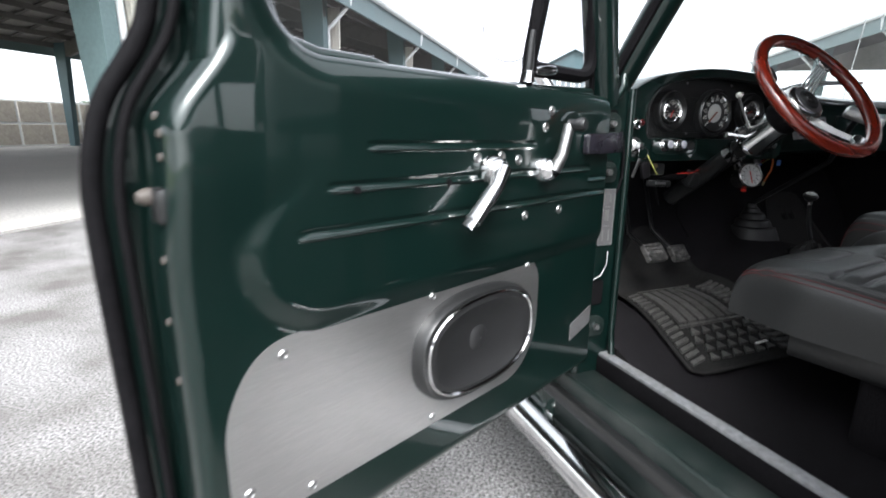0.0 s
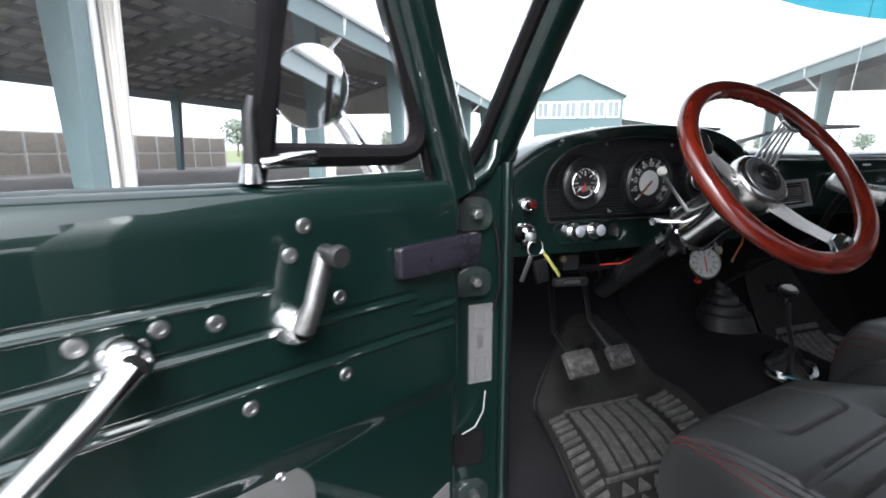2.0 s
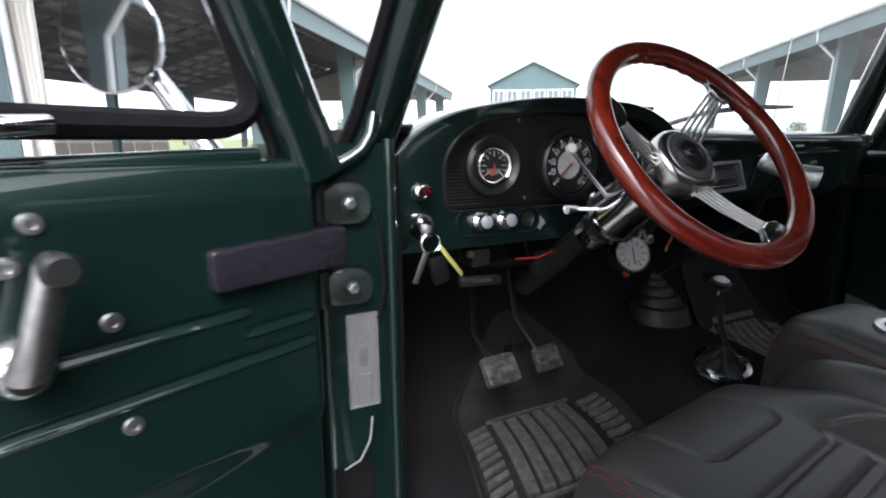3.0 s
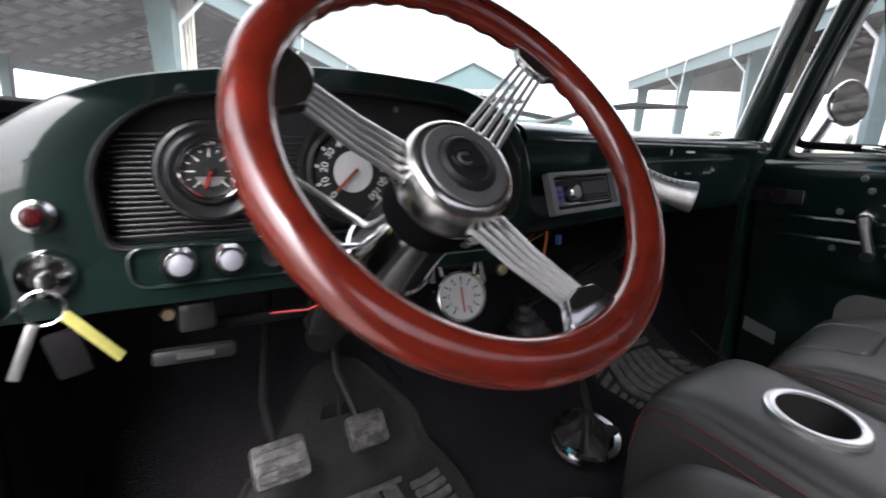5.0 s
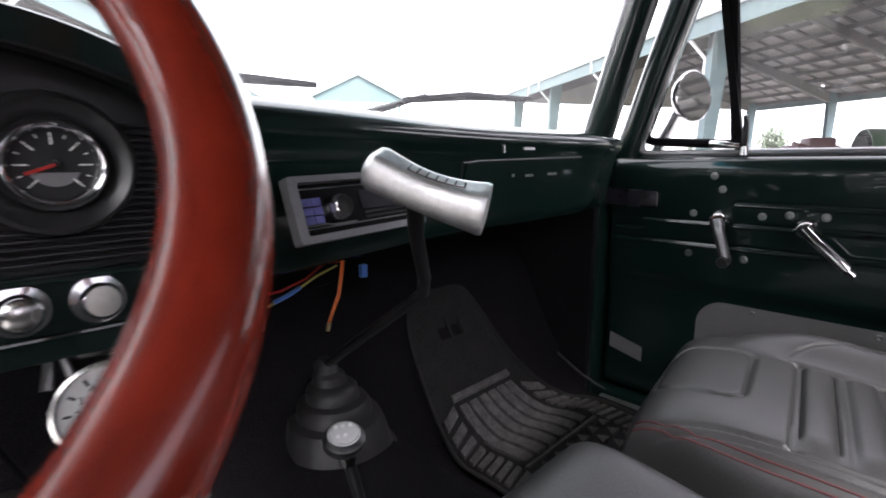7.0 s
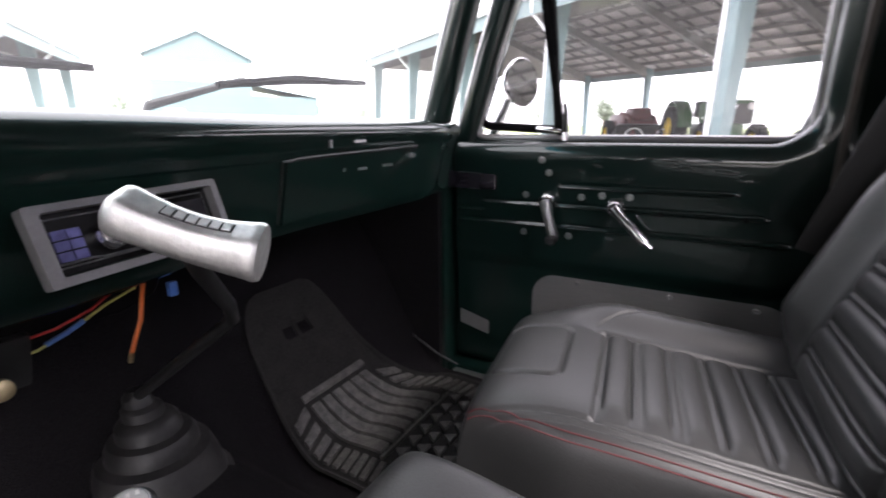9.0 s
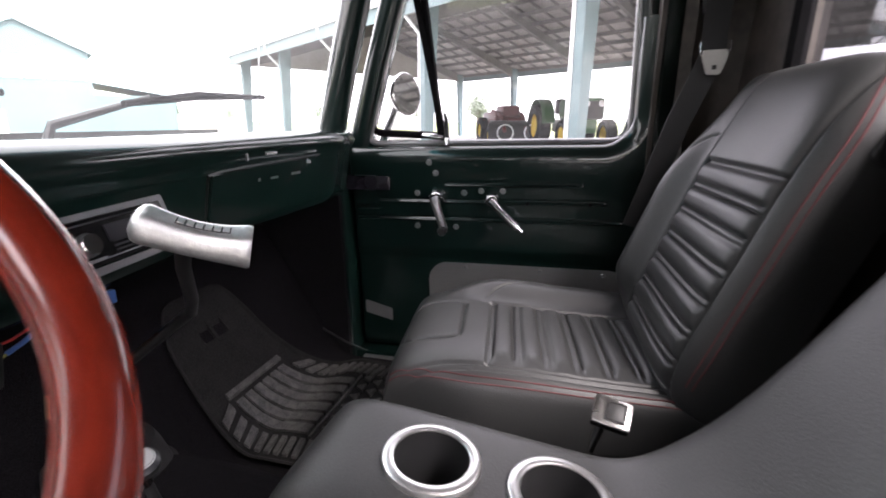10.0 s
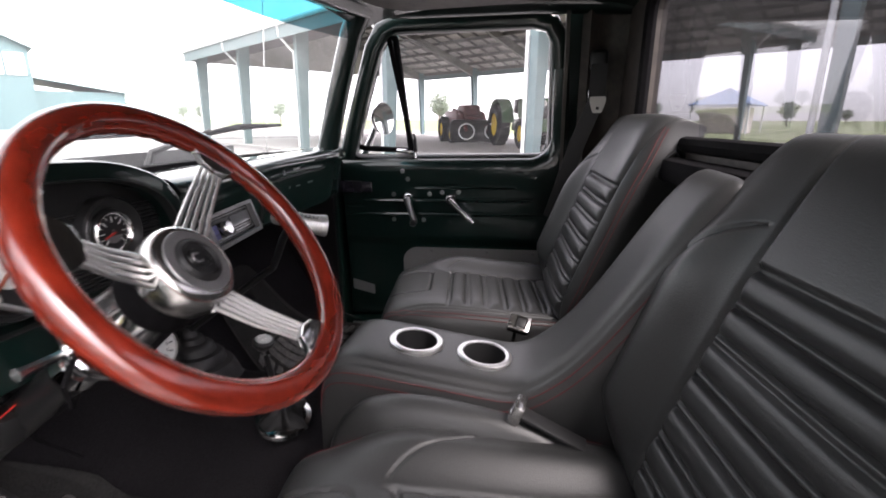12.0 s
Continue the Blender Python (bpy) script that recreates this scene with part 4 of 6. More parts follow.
    # oval loudspeaker
    def oval(a, b, n=48, cu=0.248, cz=0.770 if s > 0 else 0.700, p=2.5):
        return [(cu + a * math.copysign(abs(math.cos(k)) ** (2 / p), math.cos(k)), cz + b * math.copysign(abs(math.sin(k)) ** (2 / p), math.sin(k))) for k in np.linspace(0, 2 * math.pi, n, endpoint=False)]
    loops = [(0.138, 0.085, -0.010), (0.138, 0.085, 0.006), (0.134, 0.081, 0.013), (0.128, 0.076, 0.0145)]
    bm = bmesh.new()
    rr = [[bm.verts.new(P(u, w, z)) for u, z in oval(a, b)] for a, b, w in loops]
    for a, b in zip(rr, rr[1:]):
        for k in range(48):
            bm.faces.new((a[k], a[(k + 1) % 48], b[(k + 1) % 48], b[k]))
    spk = part("loudspeaker", bm, "black_paint", plate, "black oval loudspeaker with a bright ring")
    for nm, mt, loops in (("trim_ring", "chrome", [(0.128, 0.076, 0.0155), (0.1255, 0.0735, 0.0175), (0.123, 0.071, 0.015)]), ("cone", "dial_black", [(0.123, 0.071, 0.014), (0.115, 0.064, 0.016), (0.104, 0.057, 0.011), (0.050, 0.037, 0.001), (0.034, 0.030, 0.000), (0.020, 0.020, -0.002), (0.016, 0.016, 0.001), (0.008, 0.008, 0.003), (0.001, 0.001, 0.0035)])):
        bm = bmesh.new()
        rr = [[bm.verts.new(P(u, w, z)) for u, z in oval(a, b)] for a, b, w in loops]
        for a, b in zip(rr, rr[1:]):
            for k in range(48):
                bm.faces.new((a[k], a[(k + 1) % 48], b[(k + 1) % 48], b[k]))
        part(nm, bm, mt, plate)
    # dark cover of the check strap, and a plate low down by the hinge
    part("strap_cover", slab(rounded([(-0.045, 1.053), (-0.045, 1.091), (-0.19, 1.096), (-0.19, 1.054)], 0.006, 3), 0.003, 0.016, at=F, bevel=0.003), "gloss_black", ob, "glossy dark cover plate")
    low = part("makers_plate", slab(rounded([(-0.15, 0.682), (-0.065, 0.662), (-0.065, 0.700), (-0.15, 0.722)], 0.004, 2), -0.013, -0.008, at=F), "satin", ob, "small worn metal plate")
    # mirror on its arm outside the vent window
    if hinge_open:
        cen = DOOR_L.inverted() @ Vector((-1.017, 0.0, 1.293))
        face = DOOR_L.inverted().to_3x3() @ Vector((-0.53, -0.846, 0.02))
    else:
        cen = DOOR_R.inverted() @ Vector((0.905, 0.02, 1.305))
        face = DOOR_R.inverted().to_3x3() @ Vector((-0.38, -1, 0.07))
    mi = part("mirror", lathe([(0.0, -0.03), (0.03, -0.028), (0.048, -0.016), (0.0565, 0.0), (0.0575, 0.005), (0.0555, 0.0075)], 40, aim(cen, face)), "chrome", ob, "round chrome door mirror")
    part("mirror_glass", lathe([(0.056, 0.0062), (0.0, 0.0062)], 40, aim(cen, face)), "mirror", mi)
    base = Vector(P(-0.12, -0.10, 1.15))
    part("mirror_arm", sweep([cen - Vector(face).normalized() * 0.02, cen.lerp(base, 0.5) + Vector((0, -0.01, 0.02)), base], [0.010, 0.012, 0.016], n=10), "chrome", mi)
    return ob


door_l = door("truck_door", 1, DOOR_L, "open dark green pickup door with aluminium speaker panel", True)
door_r = door("truck_door", -1, DOOR_R, "closed dark green pickup door with aluminium speaker panel", False)

# ---- dashboard ----
dash = thing("dashboard", "dark green painted metal dashboard with black instrument panel", "dashboard")
# its front line bends slightly: nearer the driver on the driver's side
DX0, DX1 = -0.725, 0.755


def dash_y(x):
    return 0.075 * step(-0.2, 0.35, x)


PROFILE = [(0.30, 1.185), (0.20, 1.205), (0.09, 1.216), (0.035, 1.216), (0.012, 1.208), (0.004, 1.196), (0.006, 1.184), (0.015, 1.172), (0.019, 1.160), (0.022, 1.150), (0.036, 1.085), (0.044, 1.062), (0.062, 1.046), (0.09, 1.040), (0.14, 1.040)]


def smooth_profile(pts, n):
    out = []
    for i in range(len(pts) - 1):
        p0, p1, p2, p3 = (Vector(pts[max(0, min(len(pts) - 1, i + k))]) for k in (-1, 0, 1, 2))
        for k in range(n):
            t = k / n
            out.append(0.5 * ((2 * p1) + (p2 - p0) * t + (2 * p0 - 5 * p1 + 4 * p2 - p3) * t * t + (3 * p1 - p0 - 3 * p2 + p3) * t ** 3))
    return out + [Vector(pts[-1])]


prof = smooth_profile(PROFILE, 4)


def dash_sheet(u, v):
    x = -0.15 + (DX1 + 0.15) * u
    p = prof[round(v * (len(prof) - 1))]
    return (x, p[0] + dash_y(x) + 0.03 * step(0.6, 0.76, x), p[1])


part("main_panel", grid(40, len(prof) - 1, dash_sheet), "green", dash, angle=70)

# the driver's hooded instrument pod
POD = rounded([(-0.742, 1.028), (-0.742, 1.150), (-0.640, 1.228), (-0.45, 1.262), (-0.25, 1.252), (-0.165, 1.215), (-0.135, 1.14), (-0.145, 1.03)], [0.03, 0.05, 0.06, 0.12, 0.06, 0.04, 0.05, 0.03], 6)
POD_IN = rounded([(-0.630, 1.085), (-0.638, 1.165), (-0.59, 1.215), (-0.45, 1.238), (-0.26, 1.230), (-0.185, 1.20), (-0.158, 1.14), (-0.168, 1.085)], [0.015, 0.04, 0.05, 0.11, 0.05, 0.035, 0.04, 0.015], 6)


def loft(loops, bm=None, close=False):
    bm = bm or bmesh.new()
    rr = [[bm.verts.new(p) for p in l] for l in loops]
    n = len(rr[0])
    for a, b in zip(rr, rr[1:]):
        for k in range(n):
            bm.faces.new((a[k], a[(k + 1) % n], b[(k + 1) % n], b[k]))
    if close:
        bm.faces.new(rr[-1])
    return bm


def scaled(o, k, c=(-0.40, 1.14)):
    return [(c[0] + (x - c[0]) * k, c[1] + (z - c[1]) * k) for x, z in o]


pod = loft([[(x, 0.32, z - 0.04 if z > 1.1 else z) for x, z in scaled(POD, 1.03)], [(x, 0.10, z) for x, z in scaled(POD, 1.015)], [(x, 0.015, z) for x, z in POD], [(x, 0.002, z) for x, z in scaled(POD, 0.992)], [(x, 0.000, z) for x, z in scaled(POD, 0.98)], [(x, 0.004, z) for x, z in POD_IN], [(x, 0.04, z) for x, z in scaled(POD_IN, 0.99)]])
part("instrument_pod", pod, "green", dash, "green hood round the instruments", angle=50)
part("bezel", loft([[(x, 0.0035, z) for x, z in scaled(POD_IN, 1.012)], [(x, -0.0015, z) for x, z in scaled(POD_IN, 1.004)], [(x, -0.0010, z) for x, z in scaled(POD_IN, 0.990)], [(x, 0.012, z) for x, z in scaled(POD_IN, 0.978)]]), "black_paint", dash, "black rim round the instruments")
face = loft([[(x, 0.036, z) for x, z in scaled(POD_IN, 1.0)]], close=True)
face_ob = part("instrument_face", face, "black_paint", dash, "ribbed black instrument panel", smooth=False)
for k in range(19):
    z = 1.091 + k * 0.0053
    # the ribs end at the hood's arch
    x0 = -0.628 + 0.05 * step(1.17, 1.215, z)
    x1 = -0.170 - 0.04 * step(1.17, 1.21, z)
    part("rib", box(x1 - x0, 0.008, 0.0030, bevel=0.0011, seg=2), "black_paint", face_ob, smooth=True, at=pose((x0 + x1) / 2, 0.034, z))
def numeral(text, size, at, mat, parent):
    cu = bpy.data.curves.new("numeral", "FONT")
    cu.body, cu.size, cu.align_x, cu.align_y = text, size, "CENTER", "CENTER"
    tmp = bpy.data.objects.new("numeral_source", cu)
    me = bpy.data.meshes.new_from_object(tmp)
    bpy.data.objects.remove(tmp)
    me.materials.append(M[mat])
    o = new("numeral", me)
    o.parent = parent
    o.matrix_basis = at
    return o


# dials
def dial(x, z, r, face_mat, big, needle):
    prof_ = [(1.66, -0.012), (1.66, 0.002), (1.60, 0.007), (1.50, 0.0085), (1.36, 0.006), (1.22, 0.002), (1.10, -0.001), (1.02, 0.002), (1.0, -0.002)] if not big else [(1.30, -0.010), (1.30, 0.002), (1.25, 0.006), (1.16, 0.004), (1.08, 0.008), (1.02, 0.003), (1.0, -0.002)]
    rim = part("dial", lathe([(r * k, h) for k, h in prof_], 48, aim((x, 0.025, z), (0, -1, 0))), "black_paint", dash, "round dial with a flared dark bezel")
    part("dial_face", lathe([(r, 0.0), (0, 0.0)], 40, aim((x, 0.023, z), (0, -1, 0))), "dial_black", rim)
    part("bright_ring", lathe([(r * 1.06, 0.002), (r * 1.02, 0.007), (r * 0.94, 0.009), (r * 0.84, 0.007), (r * 0.78, 0.002)] if not big else [(r * 1.0, 0.003), (r * 0.985, 0.006), (r * 0.955, 0.003)], 48, aim((x, 0.025, z), (0, -1, 0))), "chrome", rim)
    if big:
        part("disc", lathe([(r * 0.50, 0.0025), (0, 0.0025)], 32, aim((x, 0.025, z), (0, -1, 0))), "dial_grey", rim)
    n = 11 if big else 7
    for k in range(n):
        a = radians(225 - 270 * k / (n - 1))
        rr = r * (0.74 if big else 0.54)
        if big:
            numeral(str(10 * k), r * 0.25, Matrix.Translation((x + rr * math.cos(a), 0.0195, z + rr * math.sin(a))) @ pose(0, 0, 0, 90, 0, 0) @ pose(0, 0, 0, 0, 0, math.degrees(a) - 90), "white", rim)
            rr = r * 0.92
        m = Matrix.Translation((x + rr * math.cos(a), 0.0205, z + rr * math.sin(a))) @ pose(0, 0, 0, 0, 90 - math.degrees(a), 0)
        if k == 0:
            t0 = part("mark", box(r * (0.07 if big else 0.035), 0.001, r * (0.12 if big else 0.16)), "ivory" if big else "white", rim, smooth=False, at=m)
        else:
            again(t0, m)
    a = radians(needle)
    if not big:
        # a pale plate painted as the lower face's reflection; fine marks between the long ones
        part("caption_plate", slab([(r * 0.50 * math.cos(k), r * 0.50 * math.sin(k)) for k in np.linspace(3.5, 5.92, 14)], 0.0, 0.0008, at=Matrix(((1, 0, 0, x), (0, 0, -1, 0.0215), (0, 1, 0, z), (0, 0, 0, 1)))), "satin", rim, smooth=False)
        for k in range(13):
            b = radians(225 - 270 * k / 12)
            m = Matrix.Translation((x + r * 0.68 * math.cos(b), 0.0205, z + r * 0.68 * math.sin(b))) @ pose(0, 0, 0, 0, 90 - math.degrees(b), 0)
            t1 = part("fine_mark", box(r * 0.03, 0.001, r * 0.09), "white", rim, smooth=False, at=m) if k == 0 else again(t1, m)
        part("pivot", lathe([(0.0, 0.004), (r * 0.10, 0.003), (r * 0.12, 0.0)], 16, aim((x, 0.021, z), (0, -1, 0))), "dial_black", rim)
    part("needle", box(r * 0.07, 0.002, r * (0.75 if big else 0.60), pose(x + r * 0.28 * math.cos(a), 0.018, z + r * 0.28 * math.sin(a)) @ pose(0, 0, 0, 0, 90 - needle, 0)), "needle" if big else "red", rim, smooth=False)
    return rim


dial(-0.540, 1.152, 0.030, "b", False, 250)
dial(-0.392, 1.150, 0.047, "b", True, 225)
dial(-0.261, 1.158, 0.029, "b", False, 200)

# pull knobs along the pod's lower lip
def pull(x, z, mat, r=0.012, y=0.0, nm="knob", lab="round pull knob"):
    o = part(nm, lathe([(0.0, 0.022), (r * 0.85, 0.021), (r, 0.017), (r, 0.008), (r * 0.8, 0.004), (r * 1.35, 0.003), (r * 1.4, -0.004)], 24, aim((x, y, z), (0, -1, 0.12))), "chrome", dash, lab)
    part("cap", lathe([(r * 0.82, 0.0215), (r * 0.6, 0.024), (0, 0.0245)], 24, aim((x, y, z), (0, -1, 0.12))), mat, o)
    return o


for x, mt in ((-0.575, "pearl"), (-0.532, "pearl"), (-0.291, "hub"), (-0.250, "ivory"), (-0.209, "satin")):
    pull(x, 1.068, mt)
part("empty_socket", lathe([(0.011, 0.0), (0.012, 0.003), (0.0, -0.004)], 20, aim((-0.490, -0.001, 1.068), (0, -1, 0.1))), "dial_black", dash)
for xa, xb in ((-0.612, -0.470), (-0.318, -0.182)):
    part("knob_panel_edge", sweep([(x, -0.0005, z) for x, z in rounded([(xa, 1.047), (xb, 1.047), (xb + 0.004, 1.085), (xa - 0.004, 1.085)], 0.016, 6)], 0.0022, n=8, closed=True), "green", dash)
for x, z in ((-0.49, 1.222), (-0.335, 1.222), (-0.475, 1.098), (-0.325, 1.098)):
    part("screw", lathe([(0.0, 0.002), (0.0025, 0.002), (0.0036, 0.0)], 12, aim((x, 0.030, z), (0, -1, 0))), "satin", face_ob)
# left end of the dash with warning lamp and ignition
pull(-0.672, 1.118, "ruby", 0.010, -0.002, "warning_lamp", "red warning lamp in a chrome bezel")
part("ignition_lock", lathe([(0.0, 0.014), (0.010, 0.014), (0.013, 0.011), (0.019, 0.006), (0.022, -0.004)], 28, aim((-0.672, -0.003, 1.068), (0, -1, 0.05))), "chrome", dash, "chrome ignition lock")

# radio in a brushed frame
rad = part("radio_frame", slab(rounded([(-0.105, 0), (0.062, 0), (0.062, 0.062), (-0.105, 0.062)], 0.003, 2), 0, 0.012, hole=rounded([(-0.095, 0.007), (0.055, 0.007), (0.055, 0.056), (-0.095, 0.056)], 0.002, 2), at=frame_of((0, 0.012, 1.087), (1, 0.12, 0.03), (0, 0.3, 1))), "satin", dash, "brushed metal radio surround", smooth=False)
R0 = frame_of((0, 0.016, 1.087), (1, 0.12, 0.03), (0, 0.3, 1))
part("radio_body", box(0.149, 0.048, 0.006, R0 @ pose(-0.020, 0.0315, 0.002)), "radio_black", rad, "black car radio", smooth=False)
part("volume_knob", lathe([(0, 0.014), (0.010, 0.014), (0.012, 0.011), (0.013, 0.0)], 24, R0 @ pose(-0.049, 0.030, 0.004)), "chrome", rad)
for i in range(2):
    for j in range(3):
        part("key", box(0.0098, 0.0074, 0.003, R0 @ pose(-0.0845 + 0.0108 * i, 0.0205 + 0.0085 * j, 0.006)), "lcd", rad, smooth=False)
part("display", box(0.066, 0.018, 0.002, R0 @ pose(0.014, 0.036, 0.006)), "gloss_black", rad, smooth=False)

part("face_trim", sweep([R0 @ Vector(p) for p in ((-0.0905, 0.0125, 0.0055), (0.049, 0.0125, 0.0055), (0.049, 0.0505, 0.0055), (-0.0905, 0.0505, 0.0055))], 0.0007, n=6, closed=True), "steel", rad, "thin bright edge of the radio face")
part("key_bar", sweep([R0 @ Vector(p) for p in ((-0.0895, 0.0155, 0.006), (-0.066, 0.0155, 0.006), (-0.058, 0.0140, 0.006), (-0.03, 0.0140, 0.006))], 0.0009, n=6), "steel", rad)
for k in range(3):
    part("slot", box(0.062, 0.0022, 0.0014, R0 @ pose(0.015, 0.0170 + 0.0048 * k, 0.0055)), "gloss_black", rad, smooth=False)

# glove box lid, following the panel's face
def lid(u, v):
    x = 0.20 + 0.345 * u
    z = 1.072 + 0.012 * u + (0.085 - 0.004 * u) * v
    y = 0.040 + (z - 1.075) * (0.021 - 0.040) / (1.155 - 1.075)
    return (x, y + dash_y(x) + 0.03 * step(0.6, 0.76, x) - 0.006, z)


part("lid_gap", sweep([(0.1985, lid(0, v)[1] + 0.003, lid(0, v)[2]) for v in (0, 0.25, 0.5, 0.75, 1)] + [(lid(u, 1)[0], lid(u, 1)[1] + 0.003, lid(u, 1)[2] + 0.002) for u in (0.1, 0.3, 0.5, 0.7, 1)], 0.0018, n=6), "black_paint", dash, "worn edge round the glove box lid")
gl = part("glove_lid", grid(20, 10, lid, thick=0.004), "green", dash, "green glove box lid")
for x, z, w, h in ((0.33, 1.140, 0.006, 0.012), (0.375, 1.136, 0.022, 0.004), (0.445, 1.140, 0.030, 0.010), (0.29, 1.178, 0.004, 0.012), (0.36, 1.180, 0.03, 0.004), (0.525, 1.145, 0.008, 0.008)):
    part("badge", box(w, 0.003, h, pose(x, 0.008 + dash_y(x) + (0.008 if z < 1.17 else -0.002), z)), "steel", gl, smooth=False)
# ---- steering wheel and column ----
WC, WN = Vector((-0.397, -0.228, 1.180)), Vector((0.020, -0.800, 0.600)).normalized()
WH = frame_of(WC, (1.0, 0.025, 0), WN.cross(Vector((1.0, 0.025, 0))))  # x right, y up the wheel, z to the driver
wheel = thing("steering_wheel", "varnished mahogany steering wheel with slotted chrome spokes", "steering wheel", WH)
RM, RT = 0.1490, 0.0136


def rim_pt(a, b):
    inner = max(0.0, -math.cos(b))
    back = max(0.0, -math.sin(b))
    g = 0.0009 * math.sin(a * 40) * (0.15 * inner + 0.9 * back) * step(-0.2, 0.5, math.sin(a))
    r = RT * 1.0 + g
    return ((RM + r * 1.08 * math.cos(b)) * math.cos(a), (RM + r * 1.08 * math.cos(b)) * math.sin(a), r * 0.95 * math.sin(b))


bm = bmesh.new()
NA, NB = 300, 18
vs = [[bm.verts.new(rim_pt(2 * math.pi * i / NA, 2 * math.pi * j / NB)) for j in range(NB)] for i in range(NA)]
for i in range(NA):
    for j in range(NB):
        bm.faces.new((vs[i][j], vs[(i + 1) % NA][j], vs[(i + 1) % NA][(j + 1) % NB], vs[i][(j + 1) % NB]))
part("rim", bm, "wood", wheel, "glossy red mahogany rim with finger grips")
HUB_Z = -0.036
hub = part("hub", lathe([(0.0, 0.016), (0.0345, 0.0150), (0.0375, 0.0145), (0.041, 0.0125), (0.0440, 0.008), (0.0455, 0.000), (0.0455, -0.012), (0.043, -0.020), (0.038, -0.026)], 64, pose(0, 0, HUB_Z)), "hub", wheel, "polished metal hub")
part("hub_face", lathe([(0.0, 0.0172), (0.0335, 0.0162), (0.0345, 0.0150)], 64, pose(0, 0, HUB_Z)), "satin", hub, "satin grey hub face")
part("horn_button", lathe([(0.0, 0.0185), (0.0165, 0.0185), (0.0175, 0.0205), (0.0190, 0.0210), (0.0215, 0.0195), (0.0225, 0.0180), (0.0235, 0.0180), (0.0245, 0.0160)], 40, pose(0, 0, HUB_Z)), "dial_black", hub, "black horn button with a raised emblem")
part("emblem", sweep([(-0.002 + 0.0095 * math.cos(a), 0.002 + 0.008 * math.sin(a), HUB_Z + 0.0190) for a in np.linspace(0.6, 5.6, 16)], 0.0016, n=6), "black_paint", hub)
part("emblem_inner", sweep([(-0.002 + 0.0055 * math.cos(a), 0.002 + 0.0045 * math.sin(a), HUB_Z + 0.0190) for a in np.linspace(0.9, 5.4, 14)], 0.0013, n=6), "satin", hub)
part("emblem_stroke", box(0.003, 0.010, 0.002, pose(0.0075, -0.0045, HUB_Z + 0.0190, 0, 0, -14)), "black_paint", hub)
part("emblem_bar", box(0.015, 0.003, 0.002, pose(0.004, -0.002, HUB_Z + 0.0190, 0, 0, -12)), "black_paint", hub)
part("boss", lathe([(0.039, -0.022), (0.0395, -0.040), (0.0395, -0.052), (0.036, -0.055), (0.0, -0.056)], 40, pose(0, 0, HUB_Z)), "rubber", wheel, "black wheel boss")
for ang in (42.5, 161.0, 284.5):
    T = pose(0, 0, 0, 0, 0, ang)
    sp = part("spoke", box(0.010, 0.038, 0.004, T @ pose(0.040, 0, HUB_Z - 0.004), bevel=0.001), "chrome", wheel, "spoke of five chrome rods")
    for k in range(5):
        o = (k - 2)
        part("rod", sweep([T @ Vector((0.040, o * 0.0080, HUB_Z - 0.002)), T @ Vector((0.080, o * 0.0068, HUB_Z + 0.012)), T @ Vector((0.121, o * 0.0054, -0.004))], 0.0021, n=8), "rod", sp)
    out = [(0.120, -0.016), (0.126, -0.020), (0.134, -0.026), (0.140, -0.029), (0.143, -0.022), (0.1445, 0.0), (0.143, 0.022), (0.140, 0.029), (0.134, 0.026), (0.126, 0.020), (0.120, 0.016), (0.117, 0.0)]
    part("bracket", slab([(x * 0.975, y * 0.9) for x, y in out], -0.004, 0.0035, at=T, bevel=0.0015), "chrome", sp, "chrome bracket clasping the rim")

col = thing("steering_column", "black and chrome steering column with stalks", "steering column", WH)
part("column_tube", lathe([(0.0, -0.085), (0.030, -0.085), (0.031, -0.10), (0.031, -0.165), (0.026, -0.18), (0.0225, -0.20), (0.022, -0.44), (0.0, -0.44)], 36), "black_paint", col)
part("column_bell", lathe([(0.032, -0.092), (0.035, -0.094), (0.036, -0.100), (0.038, -0.130), (0.0415, -0.160), (0.0425, -0.166), (0.030, -0.168)], 48), "chrome", col, "polished metal column bell")
part("bell_rim", lathe([(0.0425, -0.164), (0.0450, -0.166), (0.0455, -0.170), (0.0440, -0.173), (0.030, -0.173)], 40), "chrome", col, "chrome rim")
part("chrome_collar", lathe([(0.0225, -0.205), (0.0275, -0.208), (0.0275, -0.228), (0.0225, -0.231)], 36), "chrome", col)
ci = WH.inverted()
part("tilt_lever", sweep([ci @ Vector(p) for p in ((-0.425, -0.108, 1.105), (-0.485, -0.131, 1.144), (-0.534, -0.153, 1.174))], [0.0034, 0.0024, 0.0022], n=8), "rod", col)
part("lever_knob", lathe([(0, 0.006), (0.005, 0.0055), (0.007, 0.002), (0.0065, -0.002), (0, -0.003)], 20, ci @ aim((-0.536, -0.155, 1.176), (-0.3, -0.9, 0.2))), "ivory", col, "white lever knob")
part("signal_stalk", sweep([ci @ Vector(p) for p in ((-0.42, -0.10, 1.090), (-0.455, -0.103, 1.092), (-0.462, -0.104, 1.0925), (-0.490, -0.106, 1.094), (-0.499, -0.106, 1.094))], [0.003, 0.003, 0.0045, 0.0050, 0.0065], n=8), "chrome", col)
part("column_cable", sweep([ci @ Vector(p) for p in ((-0.43, -0.10, 1.10), (-0.46, -0.10, 1.06), (-0.45, -0.09, 1.03), (-0.42, -0.06, 1.02), (-0.40, 0.0, 0.98))], 0.0028, n=6), "rubber", col)

